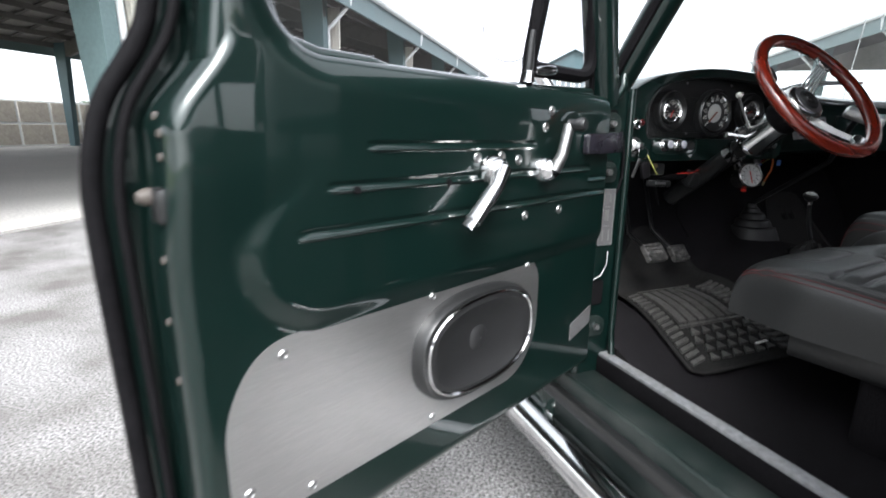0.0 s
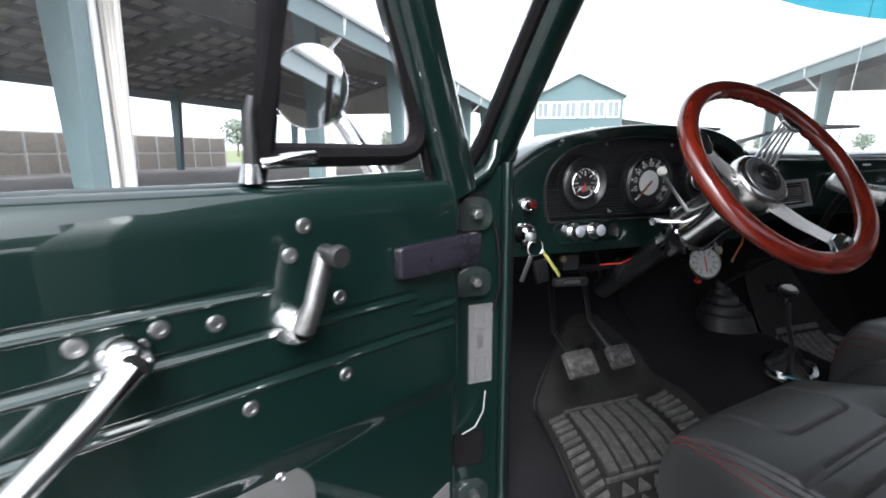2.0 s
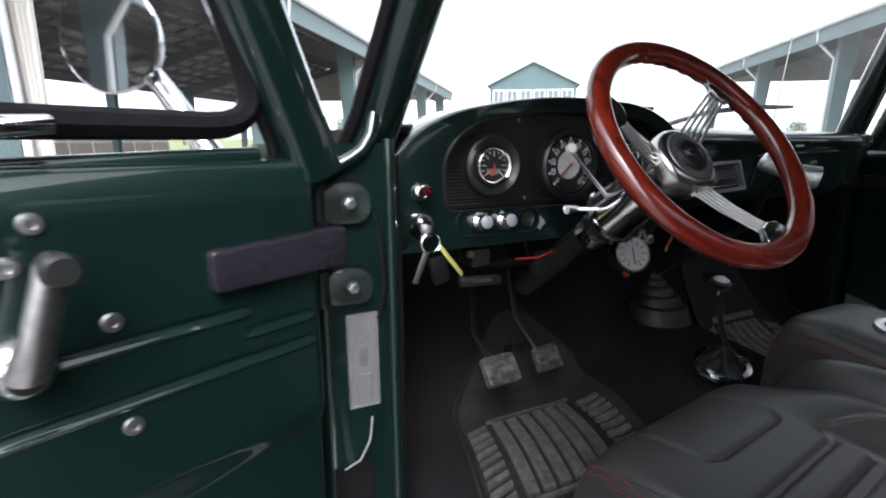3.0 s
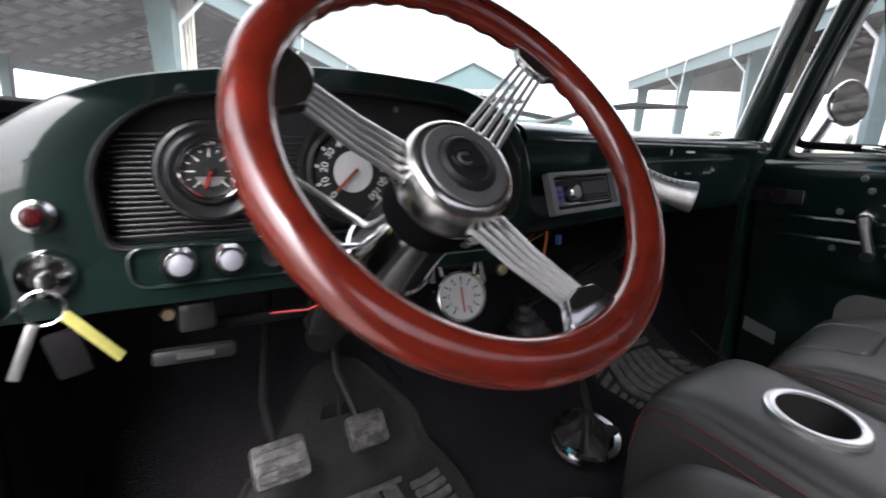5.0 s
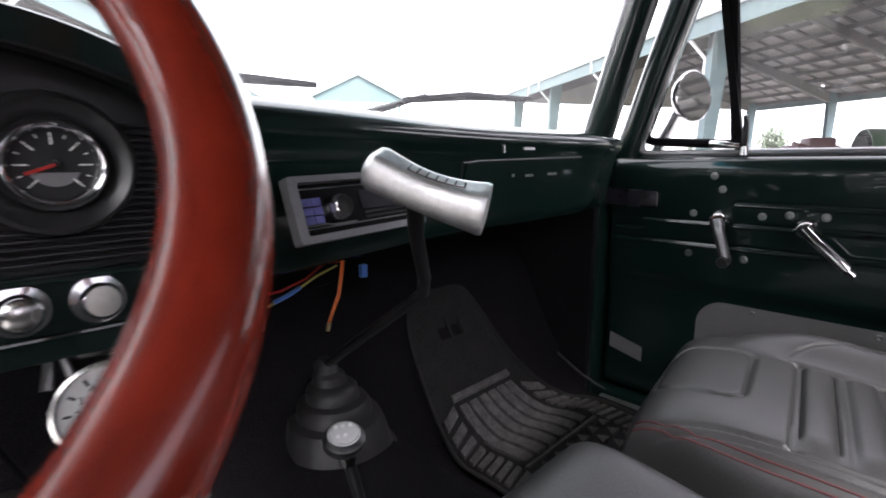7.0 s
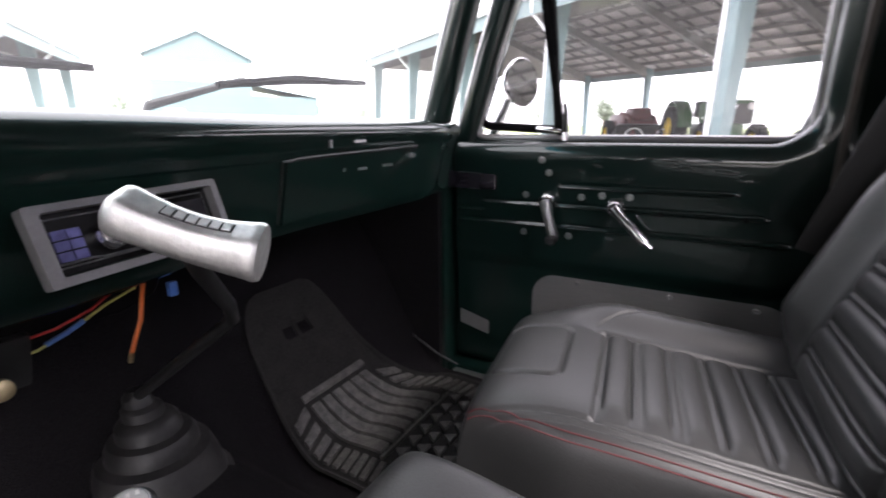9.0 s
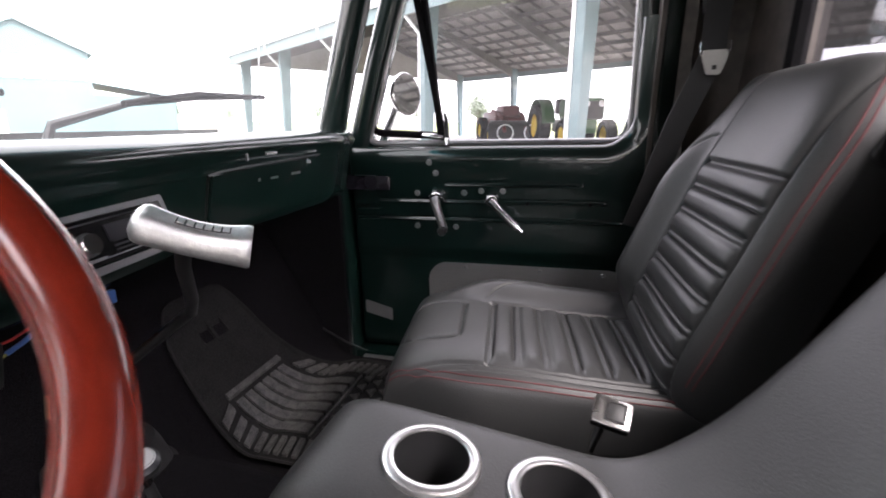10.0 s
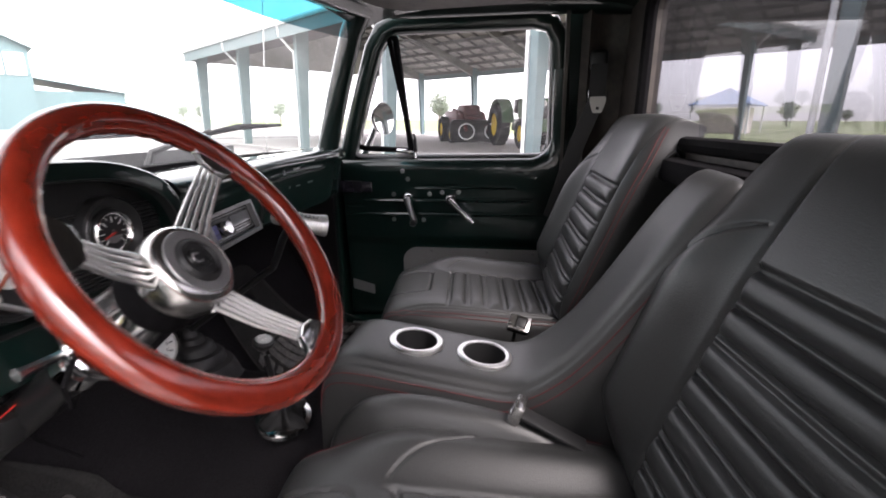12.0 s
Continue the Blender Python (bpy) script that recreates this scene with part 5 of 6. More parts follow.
# rev counter on a bracket under the dash
tach = thing("tachometer", "round grey rev counter hung on a bracket under the dashboard", "gauge", aim((-0.251, 0.006, 0.985), (-0.28, -1, 0.35)) @ Matrix.Scale(1.0, 4))
part("cup", lathe([(0.0, -0.045), (0.026, -0.043), (0.031, -0.03), (0.0335, 0.0), (0.035, 0.004), (0.034, 0.008), (0.031, 0.009), (0.030, 0.005)], 40), "hub", tach, "silver gauge cup")
part("tach_face", lathe([(0.030, 0.005), (0, 0.005)], 36), "dial_grey", tach)
for k in range(11):
    a = radians(240 - 300 * k / 10)
    part("mark", box(0.0018, 0.005, 0.0006, pose(0.024 * math.cos(a), 0.024 * math.sin(a), 0.0056, 0, 0, math.degrees(a) - 90)), "dial_black", tach, smooth=False)
for k in range(11):
    a = radians(240 - 300 * k / 10)
    numeral(str(k), 0.0074, pose(0.0182 * math.cos(a), 0.0182 * math.sin(a), 0.0058), "dial_black", tach)
part("needle", box(0.0022, 0.034, 0.001, pose(0.001, -0.004, 0.0065, 0, 0, 5)), "red", tach, smooth=False)
for x in (-0.022, 0.022):
    part("mounting_bolt", lathe([(0.0, 0.030), (0.0035, 0.030), (0.0035, 0.022), (0.0060, 0.022), (0.0060, 0.016), (0.0030, 0.016), (0.0030, 0.0), (0.0, 0.0)], 12, aim((x, 0.028, -0.004), (0.25 * x / 0.022, 1, 0))), "steel", tach)
part("clamp_plate", box(0.048, 0.016, 0.004, pose(0.0, 0.046, -0.010), bevel=0.002), "black_paint", tach)
part("red_plug", box(0.010, 0.007, 0.012, pose(-0.004, -0.036, -0.020, 20, 0, 10), bevel=0.002), "red", tach, "small red wire plug")
part("bracket", sweep([(-0.036, 0.02, -0.004), (-0.034, 0.05, -0.01), (0.0, 0.058, -0.012), (0.034, 0.05, -0.01), (0.036, 0.02, -0.004)], 0.004, n=8, flat=0.5), "steel", tach)

# ---- seats ----
def groove(d, w):
    return math.exp(-(d / w) ** 2)


def channels(y, pitch):
    """Wide flat pads with a narrow stitched pair of creases between them."""
    t = (y / pitch) % 1.0
    d = min(t, 1 - t) * pitch
    pad = 0.0055 * min(1.0, max(0.0, (d - 0.006) / 0.012)) ** 0.5
    return pad + 0.0018 * groove(d, 0.0035) - 0.0045 * groove(abs(d - 0.0062), 0.0021)


def seat(name, at, label, base, ahead=0.0, turn=0.0, across=0.0, wide=1.0, roll=False):
    """Both seats are of one hand: a padded bolster on the +x side, a flat seamed edge on the other. y is forward, 0 the cushion's front."""
    ob = thing(name, label, "bucket seat", at)
    XC, HW = 0.012, 0.212
    LN = 0.50
    EDGE, WING = -0.160, 0.088

    def seam(y):
        """The curved seam over the cushion's bolster."""
        return WING + 0.105 * math.sqrt(min(1.0, max(0.0, (y - 0.155) / 0.17)))

    def h(x, y):
        # y from the front edge backwards
        x += XC
        z = -0.030 * step(0.10, 0.45, y)
        z += 0.030 * step(WING, WING + 0.07, x) * step(0.05, 0.20, y)
        z -= 0.014 * step(EDGE, EDGE - 0.05, -x + 2 * EDGE) if x < EDGE else 0.0
        z -= 0.007 * groove(x - WING, 0.003) * step(0.14, 0.17, y)
        z -= 0.005 * (groove(x - EDGE, 0.0022) + groove(x - EDGE + 0.010, 0.0022)) * step(0.02, 0.05, y)
        if EDGE < x < WING and y > 0.17:
            z += channels(y - 0.17, 0.047) * step(EDGE, EDGE + 0.035, x) * (1 - step(WING - 0.012, WING, x)) - 0.002
        if EDGE < x < WING + 0.004:
            z -= 0.006 * groove(y - 0.17, 0.003)
        # the raised panel at the front
        e = rect_sdf(x, y, -0.085, 0.085, 0.015, 0.118, 0.022)
        z -= 0.0055 * groove(e, 0.0032)
        if y > 0.156:
            z -= 0.005 * groove(x - seam(y), 0.0026)
        return z

    # cushion
    T = Matrix(((1, 0, 0, XC), (0, -1, 0, 0), (0, 0, 1, 0), (0, 0, 0, 1)))

    def half(y):
        return HW - 0.030 * (1 - step(0.0, 0.16, y))

    BOT = -0.130
    cush = pillow(190, 220, half, LN, h, p=6, base=BOT, at=T @ pose(0, 0, base))
    part("cushion", cush, "leather", ob, "charcoal leather cushion with stitched channels", angle=80)
    # two rows of stitching run down both sides just under the top edge
    for sg in (-1, 1):
        for lev in (0.86, 0.80):
            pts = []
            a = (1 - lev ** 6) ** (1 / 6)
            for y in np.linspace(0.012, LN * 0.93, 120):
                b = 2 * y / LN - 1
                e = lev * max(0.0, 1 - abs(b) ** 6) ** (1 / 6)
                x = sg * a * half(y)
                pts.append(T @ Vector((x * 1.002, y, base + BOT + (h(x, y) - BOT) * e + 0.0006)))
            part("stitching", sweep(pts, 0.0011, n=5), "thread", ob, "red stitched seam")
    if roll:
        inv = at.inverted()
        part("side_roll", pillow(40, 120, lambda y: 0.050 - 0.02 * (1 - step(0.0, 0.12, y)), 0.43, lambda x, y: 0.878 - 0.045 * step(0.12, 0.45, y) + 0.01 * step(0.0, 0.08, y), p=2.6, pv=4, base=0.66, at=inv @ pose(-0.165, -0.205, 0, 0, 0, 2) @ Matrix(((1, 0, 0, 0), (0, -1, 0, 0), (0, 0, 1, 0), (0, 0, 0, 1)))), "leather", ob, "rounded leather roll beside the console", angle=80)
    part("seat_base", box(0.36, 0.24, 0.20, pose(0.01, -0.36, base - 0.225), bevel=0.02), "carpet", ob)
    for sg in (-1, 1):
        part("seat_rail", box(0.035, 0.34, 0.05, pose(XC + sg * 0.185, -0.30, base - 0.150), bevel=0.006), "black_paint", ob, "dark metal seat rail")

    def wb(y):
        return HW - 0.010 * (1 - step(0.0, 0.10, y)) - 0.028 * step(0.40, 0.53, y)

    BE, BW, TOP = -0.178, 0.090, 0.345

    def side_seam(y):
        return BW + 0.112 * math.sqrt(max(0.0, 1 - (max(0.0, y - 0.12) / 0.275) ** 2))

    def hb(x, y):
        x = -x
        z = 0.080 - 0.012 * step(0.30, 0.5, y)
        z += 0.044 * step(BW, BW + 0.065, x) * (1 - 0.8 * step(0.26, 0.46, y)) * step(0.0, 0.10, y)
        z += 0.010 * step(BE + 0.004, BE - 0.02, -x + 2 * BE) * (1 - step(0.3, 0.45, y)) if x < BE else 0.0
        z -= 0.008 * groove(x - BW, 0.003)
        z -= 0.006 * groove(x - BE, 0.003)
        if BE < x < BW:
            k = step(BE, BE + 0.012, x) * (1 - step(BW - 0.012, BW, x))
            if y < TOP:
                z += channels(TOP - y, 0.0475) * k - 0.002
            z -= 0.007 * groove(y - TOP, 0.003)
            if y > TOP:
                z += 0.003 * k
        elif x > BW and y < 0.395:
            # the seam that sweeps over the bolster's shoulder and down its edge
            z -= 0.005 * groove(x - side_seam(y), 0.004)
        return z

    # backrest: x mirrored, y up the back, z to the front
    B = pose(across, -0.536 + ahead, base - 0.068, 0, 0, turn) @ frame_of((0, 0, 0), (-1, 0, 0), (0, -0.38, 0.925))
    back = pillow(190, 230, wb, 0.520, hb, p=5, pv=8, base=-0.045, at=B)
    for v in back.verts:
        if v.co.x - across > BW:
            v.co.x += (v.co.x - across - BW) * (wide - 1)
    part("backrest", back, "leather", ob, "charcoal leather backrest with horizontal channels", angle=80)
    for sg in (1,) if wide > 1 else (-1, 1):
        for q in (0.958, 0.976):
            pts = []
            for y in np.linspace(0.04, 0.49, 60):
                e = (1 - q ** 5) ** 0.2 * (1 - abs(2 * y / 0.520 - 1) ** 8) ** 0.125
                x = sg * q * wb(y)
                pts.append(B @ Vector((x, y, -0.045 + (hb(x, y) + 0.045) * e + 0.0008)))
            part("stitching", sweep(pts, 0.0011, n=5), "thread", ob, "red stitched seam")
    # embossed mark on the flat side's shoulder
    part("emblem", sweep([B @ Vector((wb(0.40) * 0.997, 0.415 + 0.030 * math.sin(a) - 0.006 * math.cos(2 * a), -0.004 + 0.017 * math.cos(a))) for a in np.linspace(0, 2 * math.pi, 25)[:-1]], 0.0035, n=8, closed=True), "dial_black", ob, "embossed round mark")
    part("emblem_stroke", sweep([B @ Vector((wb(0.40) * 0.997, 0.400 + 0.030 * t, -0.002 - 0.009 * math.sin(6.3 * t))) for t in np.linspace(0, 1, 12)], 0.003, n=6), "dial_black", ob)
    return ob


seat_d = seat("bucket_seat", pose(-0.406, -0.205, 0, 0, 0, 9.0), "charcoal leather driver's bucket seat with red stitching", 0.842, 0.0, 0.0, 0.030, 1.42, True)
seat_p = seat("bucket_seat", pose(0.410, -0.132, 0, 0, 0, 8.0), "charcoal leather passenger bucket seat with red stitching", 0.872, 0.050, -4.0)

# ---- console between the seats ----
console = thing("centre_console", "charcoal leather centre console with two chrome cup holders", "console")


def hc(x, y):
    # y from the front edge backwards
    z = 0.912 - 0.14 * max(0.0, y - 0.02) * (1 - step(0.28, 0.40, y))
    z -= 0.05 * step(0.28, 0.40, y) * 0.7
    z += 0.37 * step(0.31, 0.68, y) ** 1.2
    z -= 0.004 * math.exp(-((abs(x) - 0.088) / 0.004) ** 2)
    return z


CT = Matrix(((1, 0, 0, 0.003), (0, -1, 0, -0.165), (0, 0, 1, 0.003), (0, 0, 0, 1)))
CW = 0.110
CUPS = [CT @ Vector((0, y, hc(0, y))) for y in (0.150, 0.276)]
bm = pillow(90, 220, lambda y: CW, 0.66, hc, p=7, pv=12, base=0.60, at=CT)
CR = 0.0415
kill = [f for f in bm.faces if len(f.verts) == 4 and any((f.calc_center_median().xy - c.xy).length < CR + 0.003 for c in CUPS)]
bmesh.ops.delete(bm, geom=kill, context="FACES")
part("body", bm, "leather", console, "charcoal leather padded body", angle=80)
for c in CUPS:
    tilt = aim(c + Vector((0, 0, 0.002)), (0, -0.135, 1))
    cup = part("cup_holder", lathe([(CR - 0.004, -0.002), (CR - 0.003, 0.0035), (CR - 0.001, 0.0045), (CR + 0.006, 0.0045), (CR + 0.0085, 0.003), (CR + 0.009, -0.003)], 48, tilt), "rod", console, "chrome cup holder ring")
    part("well", lathe([(CR - 0.004, 0.003), (CR - 0.006, -0.07), (0, -0.072)], 48, tilt), "dial_black", cup)
for sg in (-1, 1):
    for a in (0.905, 0.945):
        pts = []
        for b in [-math.cos(k) for k in np.linspace(0.06, 2.72, 150)]:
            y = (b + 1) / 2 * 0.66
            e = (1 - a ** 7) ** (1 / 7) * max(0.0, 1 - abs(b) ** 12) ** (1 / 12)
            pts.append(CT @ Vector((sg * a * CW, y - 0.0004, 0.60 + (hc(a * CW, y) - 0.60) * e + 0.0016)))
        part("stitching", sweep(pts, 0.0011, n=5), "thread", console, "red stitched seam")

part("adjuster_bar", sweep([seat_p.matrix_basis.inverted() @ Vector(p) for p in ((0.47, -0.110, 0.776), (0.36, -0.131, 0.776), (0.33, -0.137, 0.776), (0.313, -0.142, 0.773), (0.302, -0.151, 0.766), (0.292, -0.170, 0.762))], [0.0055, 0.0055, 0.0055, 0.004, 0.0035, 0.0035], n=10), "steel", seat_p, "dull seat adjuster bar")

# ---- floor mats, levers and pedals ----
def floor_mat(name, y0, y1, edges, r0, r1, label):
    ob = thing(name, label, "floor mat")

    def xy(u, v):
        y = y0 + (y1 - y0) * v
        lo, hi = edges(y)
        # rounded corners at both ends
        c = min(1.0, (1 - v) / 0.10) if v > 0.5 else min(1.0, v / 0.06)
        c = math.sqrt(max(0.0, 1 - (1 - c) ** 2))
        mid, half = (lo + hi) / 2, (hi - lo) / 2 - 0.06 * (1 - c)
        return mid + (2 * u - 1) * half, y

    def f(u, v):
        x, y = xy(u, v)
        z = floor_z(x, y) + 0.010
        a = abs(2 * u - 1)
        rim = step(0.92, 0.97, a) + step(0.975, 0.99, v) + (1 - step(0.012, 0.03, v))
        z += 0.007 * min(1, rim)
        if abs(abs(u - 0.5) - 0.085) < 0.06 and 0.915 < v < 0.945:
            z -= 0.012
        return (x, y, z)

    base = part("mat", grid(120, 150, f), "mat_rubber", ob, "black rubber sheet with a raised rim", angle=30)

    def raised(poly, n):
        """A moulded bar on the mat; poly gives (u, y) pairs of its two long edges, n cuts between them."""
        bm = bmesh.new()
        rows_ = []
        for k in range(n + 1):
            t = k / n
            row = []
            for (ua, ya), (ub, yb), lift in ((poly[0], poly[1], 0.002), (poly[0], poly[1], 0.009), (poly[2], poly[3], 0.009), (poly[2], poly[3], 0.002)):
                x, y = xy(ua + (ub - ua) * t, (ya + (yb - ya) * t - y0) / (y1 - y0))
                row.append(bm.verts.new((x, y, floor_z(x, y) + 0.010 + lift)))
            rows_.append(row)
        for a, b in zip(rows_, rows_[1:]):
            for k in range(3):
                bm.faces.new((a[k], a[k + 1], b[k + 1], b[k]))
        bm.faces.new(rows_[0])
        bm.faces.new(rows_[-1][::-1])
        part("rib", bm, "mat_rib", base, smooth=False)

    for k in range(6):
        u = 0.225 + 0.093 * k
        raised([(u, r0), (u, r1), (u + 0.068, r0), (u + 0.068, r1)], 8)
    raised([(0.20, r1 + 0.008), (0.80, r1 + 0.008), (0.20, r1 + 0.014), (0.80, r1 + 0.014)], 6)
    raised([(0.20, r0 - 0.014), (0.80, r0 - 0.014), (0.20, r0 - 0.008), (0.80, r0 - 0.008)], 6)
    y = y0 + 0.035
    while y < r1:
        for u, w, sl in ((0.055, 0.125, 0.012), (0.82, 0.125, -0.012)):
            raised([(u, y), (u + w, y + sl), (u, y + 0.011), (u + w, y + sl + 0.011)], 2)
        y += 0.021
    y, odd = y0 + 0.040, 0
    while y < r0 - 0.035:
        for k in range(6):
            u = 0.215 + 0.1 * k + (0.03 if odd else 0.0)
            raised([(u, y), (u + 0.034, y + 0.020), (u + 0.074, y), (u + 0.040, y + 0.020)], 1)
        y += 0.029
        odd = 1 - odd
    return ob


floor_mat("floor_mat", -0.225, 0.29, lambda y: (-0.635 + 0.095 * (y + 0.22) / 0.39 + 0.10 * step(0.17, 0.29, y), -0.235 + 0.03 * step(-0.2, 0.1, y) - 0.05 * step(0.2, 0.29, y)), -0.055, 0.125, "dusty black rubber mat with moulded ribs by the pedals")
floor_mat("floor_mat", -0.20, 0.350, lambda y: (0.285, 0.72 - 0.20 * step(0.10, 0.34, y)), 0.085, 0.232, "black rubber mat with moulded ribs in the passenger footwell")


def pedal(name, pad, top, bend, w, h, label):
    ob = thing(name, label, "pedal", pose(*pad))
    o = Vector(pad)
    part("pad", slab(rounded([(-w, -h), (w, -h), (w * 1.05, h), (-w * 0.95, h)], 0.008, 3), -0.008, 0.008, at=aim((0, 0, 0), (0.05, -0.75, 0.66)), bevel=0.003), "worn_pad", ob, "worn ribbed rubber pad")
    for k in range(4):
        part("tread", box(w * 1.7, 0.004, 0.004, aim((0, 0, 0), (0.05, -0.75, 0.66)) @ pose(0, -h * 0.7 + k * h * 0.46, 0.009)), "worn_pad", ob, smooth=False)
    part("arm", sweep([(0, 0.012, -0.005), Vector(bend) - o, Vector(top) - o], [0.008, 0.007, 0.008], n=10, flat=0.6), "black_paint", ob)
    return ob


pedal("clutch_pedal", (-0.478, 0.09, 0.765), (-0.42, 0.33, 1.04), (-0.475, 0.20, 0.80), 0.036, 0.028, "black clutch pedal with a worn dusty pad")
pedal("brake_pedal", (-0.335, 0.135, 0.742), (-0.335, 0.33, 1.04), (-0.345, 0.24, 0.80), 0.031, 0.026, "black brake pedal with a rubber pad")
gas = thing("throttle_pedal", "thin bent throttle rod above the floor", "pedal", pose(-0.16, 0.255, 0.71))
part("rod", sweep([(0, 0, 0), (-0.03, 0.03, 0.03), (-0.075, 0.06, 0.10), (-0.09, 0.10, 0.25)], 0.004, n=8), "black_paint", gas)
part("foot", box(0.02, 0.012, 0.018, pose(0.004, -0.004, -0.004), bevel=0.003), "rubber", gas)

# gear lever with a cast handle and a big rubber boot
gear = thing("gear_lever", "cranked black gear lever with a cast aluminium T-handle", "gear lever", pose(0.034, 0.172, 0.735))
G = pose(-0.034, -0.172, -0.735)
boot = []
for z, r, dx, dy in ((-0.03, 0.112, 0, 0), (0.010, 0.108, 0, 0), (0.014, 0.099, 0, 0), (0.045, 0.090, 0, 0.004), (0.062, 0.082, 0, 0.006), (0.066, 0.068, 0, 0.007), (0.078, 0.066, 0, 0.008), (0.086, 0.060, 0, 0.009), (0.089, 0.048, 0, 0.010), (0.102, 0.046, 0, 0.012), (0.108, 0.040, 0, 0.013), (0.111, 0.031, -0.001, 0.015), (0.122, 0.029, -0.002, 0.017), (0.127, 0.022, -0.003, 0.019), (0.137, 0.020, -0.004, 0.021), (0.146, 0.011, -0.004, 0.022)):
    boot.append([(dx + 0.80 * r * math.cos(a), dy + 0.80 * r * math.sin(a), z) for a in np.linspace(0, 2 * math.pi, 48, endpoint=False)])
part("boot", loft(boot, close=True), "boot_rubber", gear, "stepped black rubber boot", angle=30)
part("lever", sweep([G @ Vector(p) for p in ((0.030, 0.195, 0.868), (0.030, 0.09, 0.942), (0.031, -0.003, 1.008), (0.026, -0.025, 1.022), (0.010, -0.045, 1.045), (-0.045, -0.096, 1.100), (-0.082, -0.138, 1.140))], 0.0068, n=12), "black_paint", gear)
hl, hr = Vector((-0.108, -0.120, 1.158)), Vector((-0.062, -0.186, 1.128))
hd = hr - hl
pts, rad_ = [], []
for k in range(29):
    t = k / 28
    pts.append(G @ (hl + hd * t + Vector((0, 0, -0.004 * math.sin(math.pi * t)))))
    rad_.append((0.0138 + 0.0032 * (2 * t - 1) ** 2 + 0.0014 * t) * {0: 0.55, 1: 0.86, 2: 0.97, 28: 0.93}.get(k, 1))
# a flat runs along the top
FLAT = radians(66)
outline = [(math.cos(a) * min(1, 0.87 / max(0.1, math.cos(a - FLAT))), math.sin(a) * min(1, 0.87 / max(0.1, math.cos(a - FLAT)))) for a in np.linspace(0, 2 * math.pi, 40, endpoint=False)]
th = part("t_handle", sweep(pts, rad_, section=outline), "cast", gear, "cast aluminium T-handle with a raised word panel", angle=40)
along = hd.normalized()
toward = along.cross(Vector((0, 0, 1))).normalized()
tp = (toward * math.cos(FLAT) + toward.cross(along).normalized() * math.sin(FLAT)).normalized()
if tp.z < 0:
    tp = -tp


def on_flat(t, lift):
    return G @ (hl + hd * t + Vector((0, 0, -0.004 * math.sin(math.pi * t))) + tp * (0.87 * (0.0138 + 0.0032 * (2 * t - 1) ** 2 + 0.0014 * t) + lift))


for k in range(6):
    t = 0.36 + 0.076 * k
    d = on_flat(t + 0.03, 0) - on_flat(t - 0.03, 0)
    ground_ = part("word_panel", box(0.0072, 0.0078, 0.0012, frame_of(on_flat(t, 0.0), d, tp.cross(d))), "black_paint", th, "dark sunk ground of a word", smooth=False)
    part("raised_bar", box(0.0050, 0.0058, 0.0012, frame_of(on_flat(t, 0.0007), d, tp.cross(d))), "cast", th, smooth=False)

# transfer lever in its chrome ring
tl = thing("transfer_lever", "short chrome lever in a chrome-ringed leather boot", "gear lever", pose(-0.072, -0.072, 0.760))
TT = aim((0, 0, 0), (-0.12, -0.20, 1))
part("ring", lathe([(0.038, 0.004), (0.041, 0.008), (0.050, 0.007), (0.053, 0.002), (0.053, -0.006), (0.038, -0.006)], 44, TT), "chrome", tl, "chrome boot ring")
bb = []
for z, r in ((0.002, 0.041), (0.008, 0.040), (0.013, 0.035), (0.017, 0.028), (0.020, 0.021), (0.026, 0.018), (0.031, 0.014), (0.038, 0.013), (0.046, 0.008)):
    bb.append([TT @ Vector((r * (1 + 0.26 * math.sin(4 * a + z * 110) + 0.1 * math.sin(9 * a)) * math.cos(a), r * (1 + 0.26 * math.sin(4 * a + z * 110) + 0.1 * math.sin(9 * a)) * math.sin(a), z)) for a in np.linspace(0, 2 * math.pi, 48, endpoint=False)])
part("boot", loft(bb, close=True), "black_leather", tl, "gathered black leather boot", angle=60)
part("stick", sweep([(-0.004, -0.004, 0.05), (-0.02, 0.0, 0.10), (-0.036, -0.002, 0.165)], 0.0050, n=10), "black_paint", tl)
part("collar", sweep([(-0.0335, -0.0018, 0.150), (-0.036, -0.002, 0.162)], 0.0068, n=12), "chrome", tl)
part("knob", lathe([(0.0, 0.010), (0.012, 0.009), (0.0175, 0.004), (0.0175, -0.002), (0.011, -0.010), (0.006, -0.014)], 28, aim((-0.037, -0.003, 0.172), (-0.1, -0.25, 1))), "black_paint", tl, "domed black knob")
KT = aim((-0.037, -0.003, 0.172), (-0.1, -0.25, 1))
kp = part("pattern_plate", lathe([(0.0, 0.0112), (0.010, 0.0102), (0.0135, 0.0080)], 28, KT), "dial_grey", tl, "grey disc with a shift pattern")
for x, y in ((-0.006, 0.005), (0.0, 0.005), (0.006, 0.005), (-0.006, -0.005), (0.0, -0.005)):
    part("print_bar", box(0.0026, 0.0034, 0.0006, KT @ pose(x, y, 0.0114)), "white", kp, smooth=False)

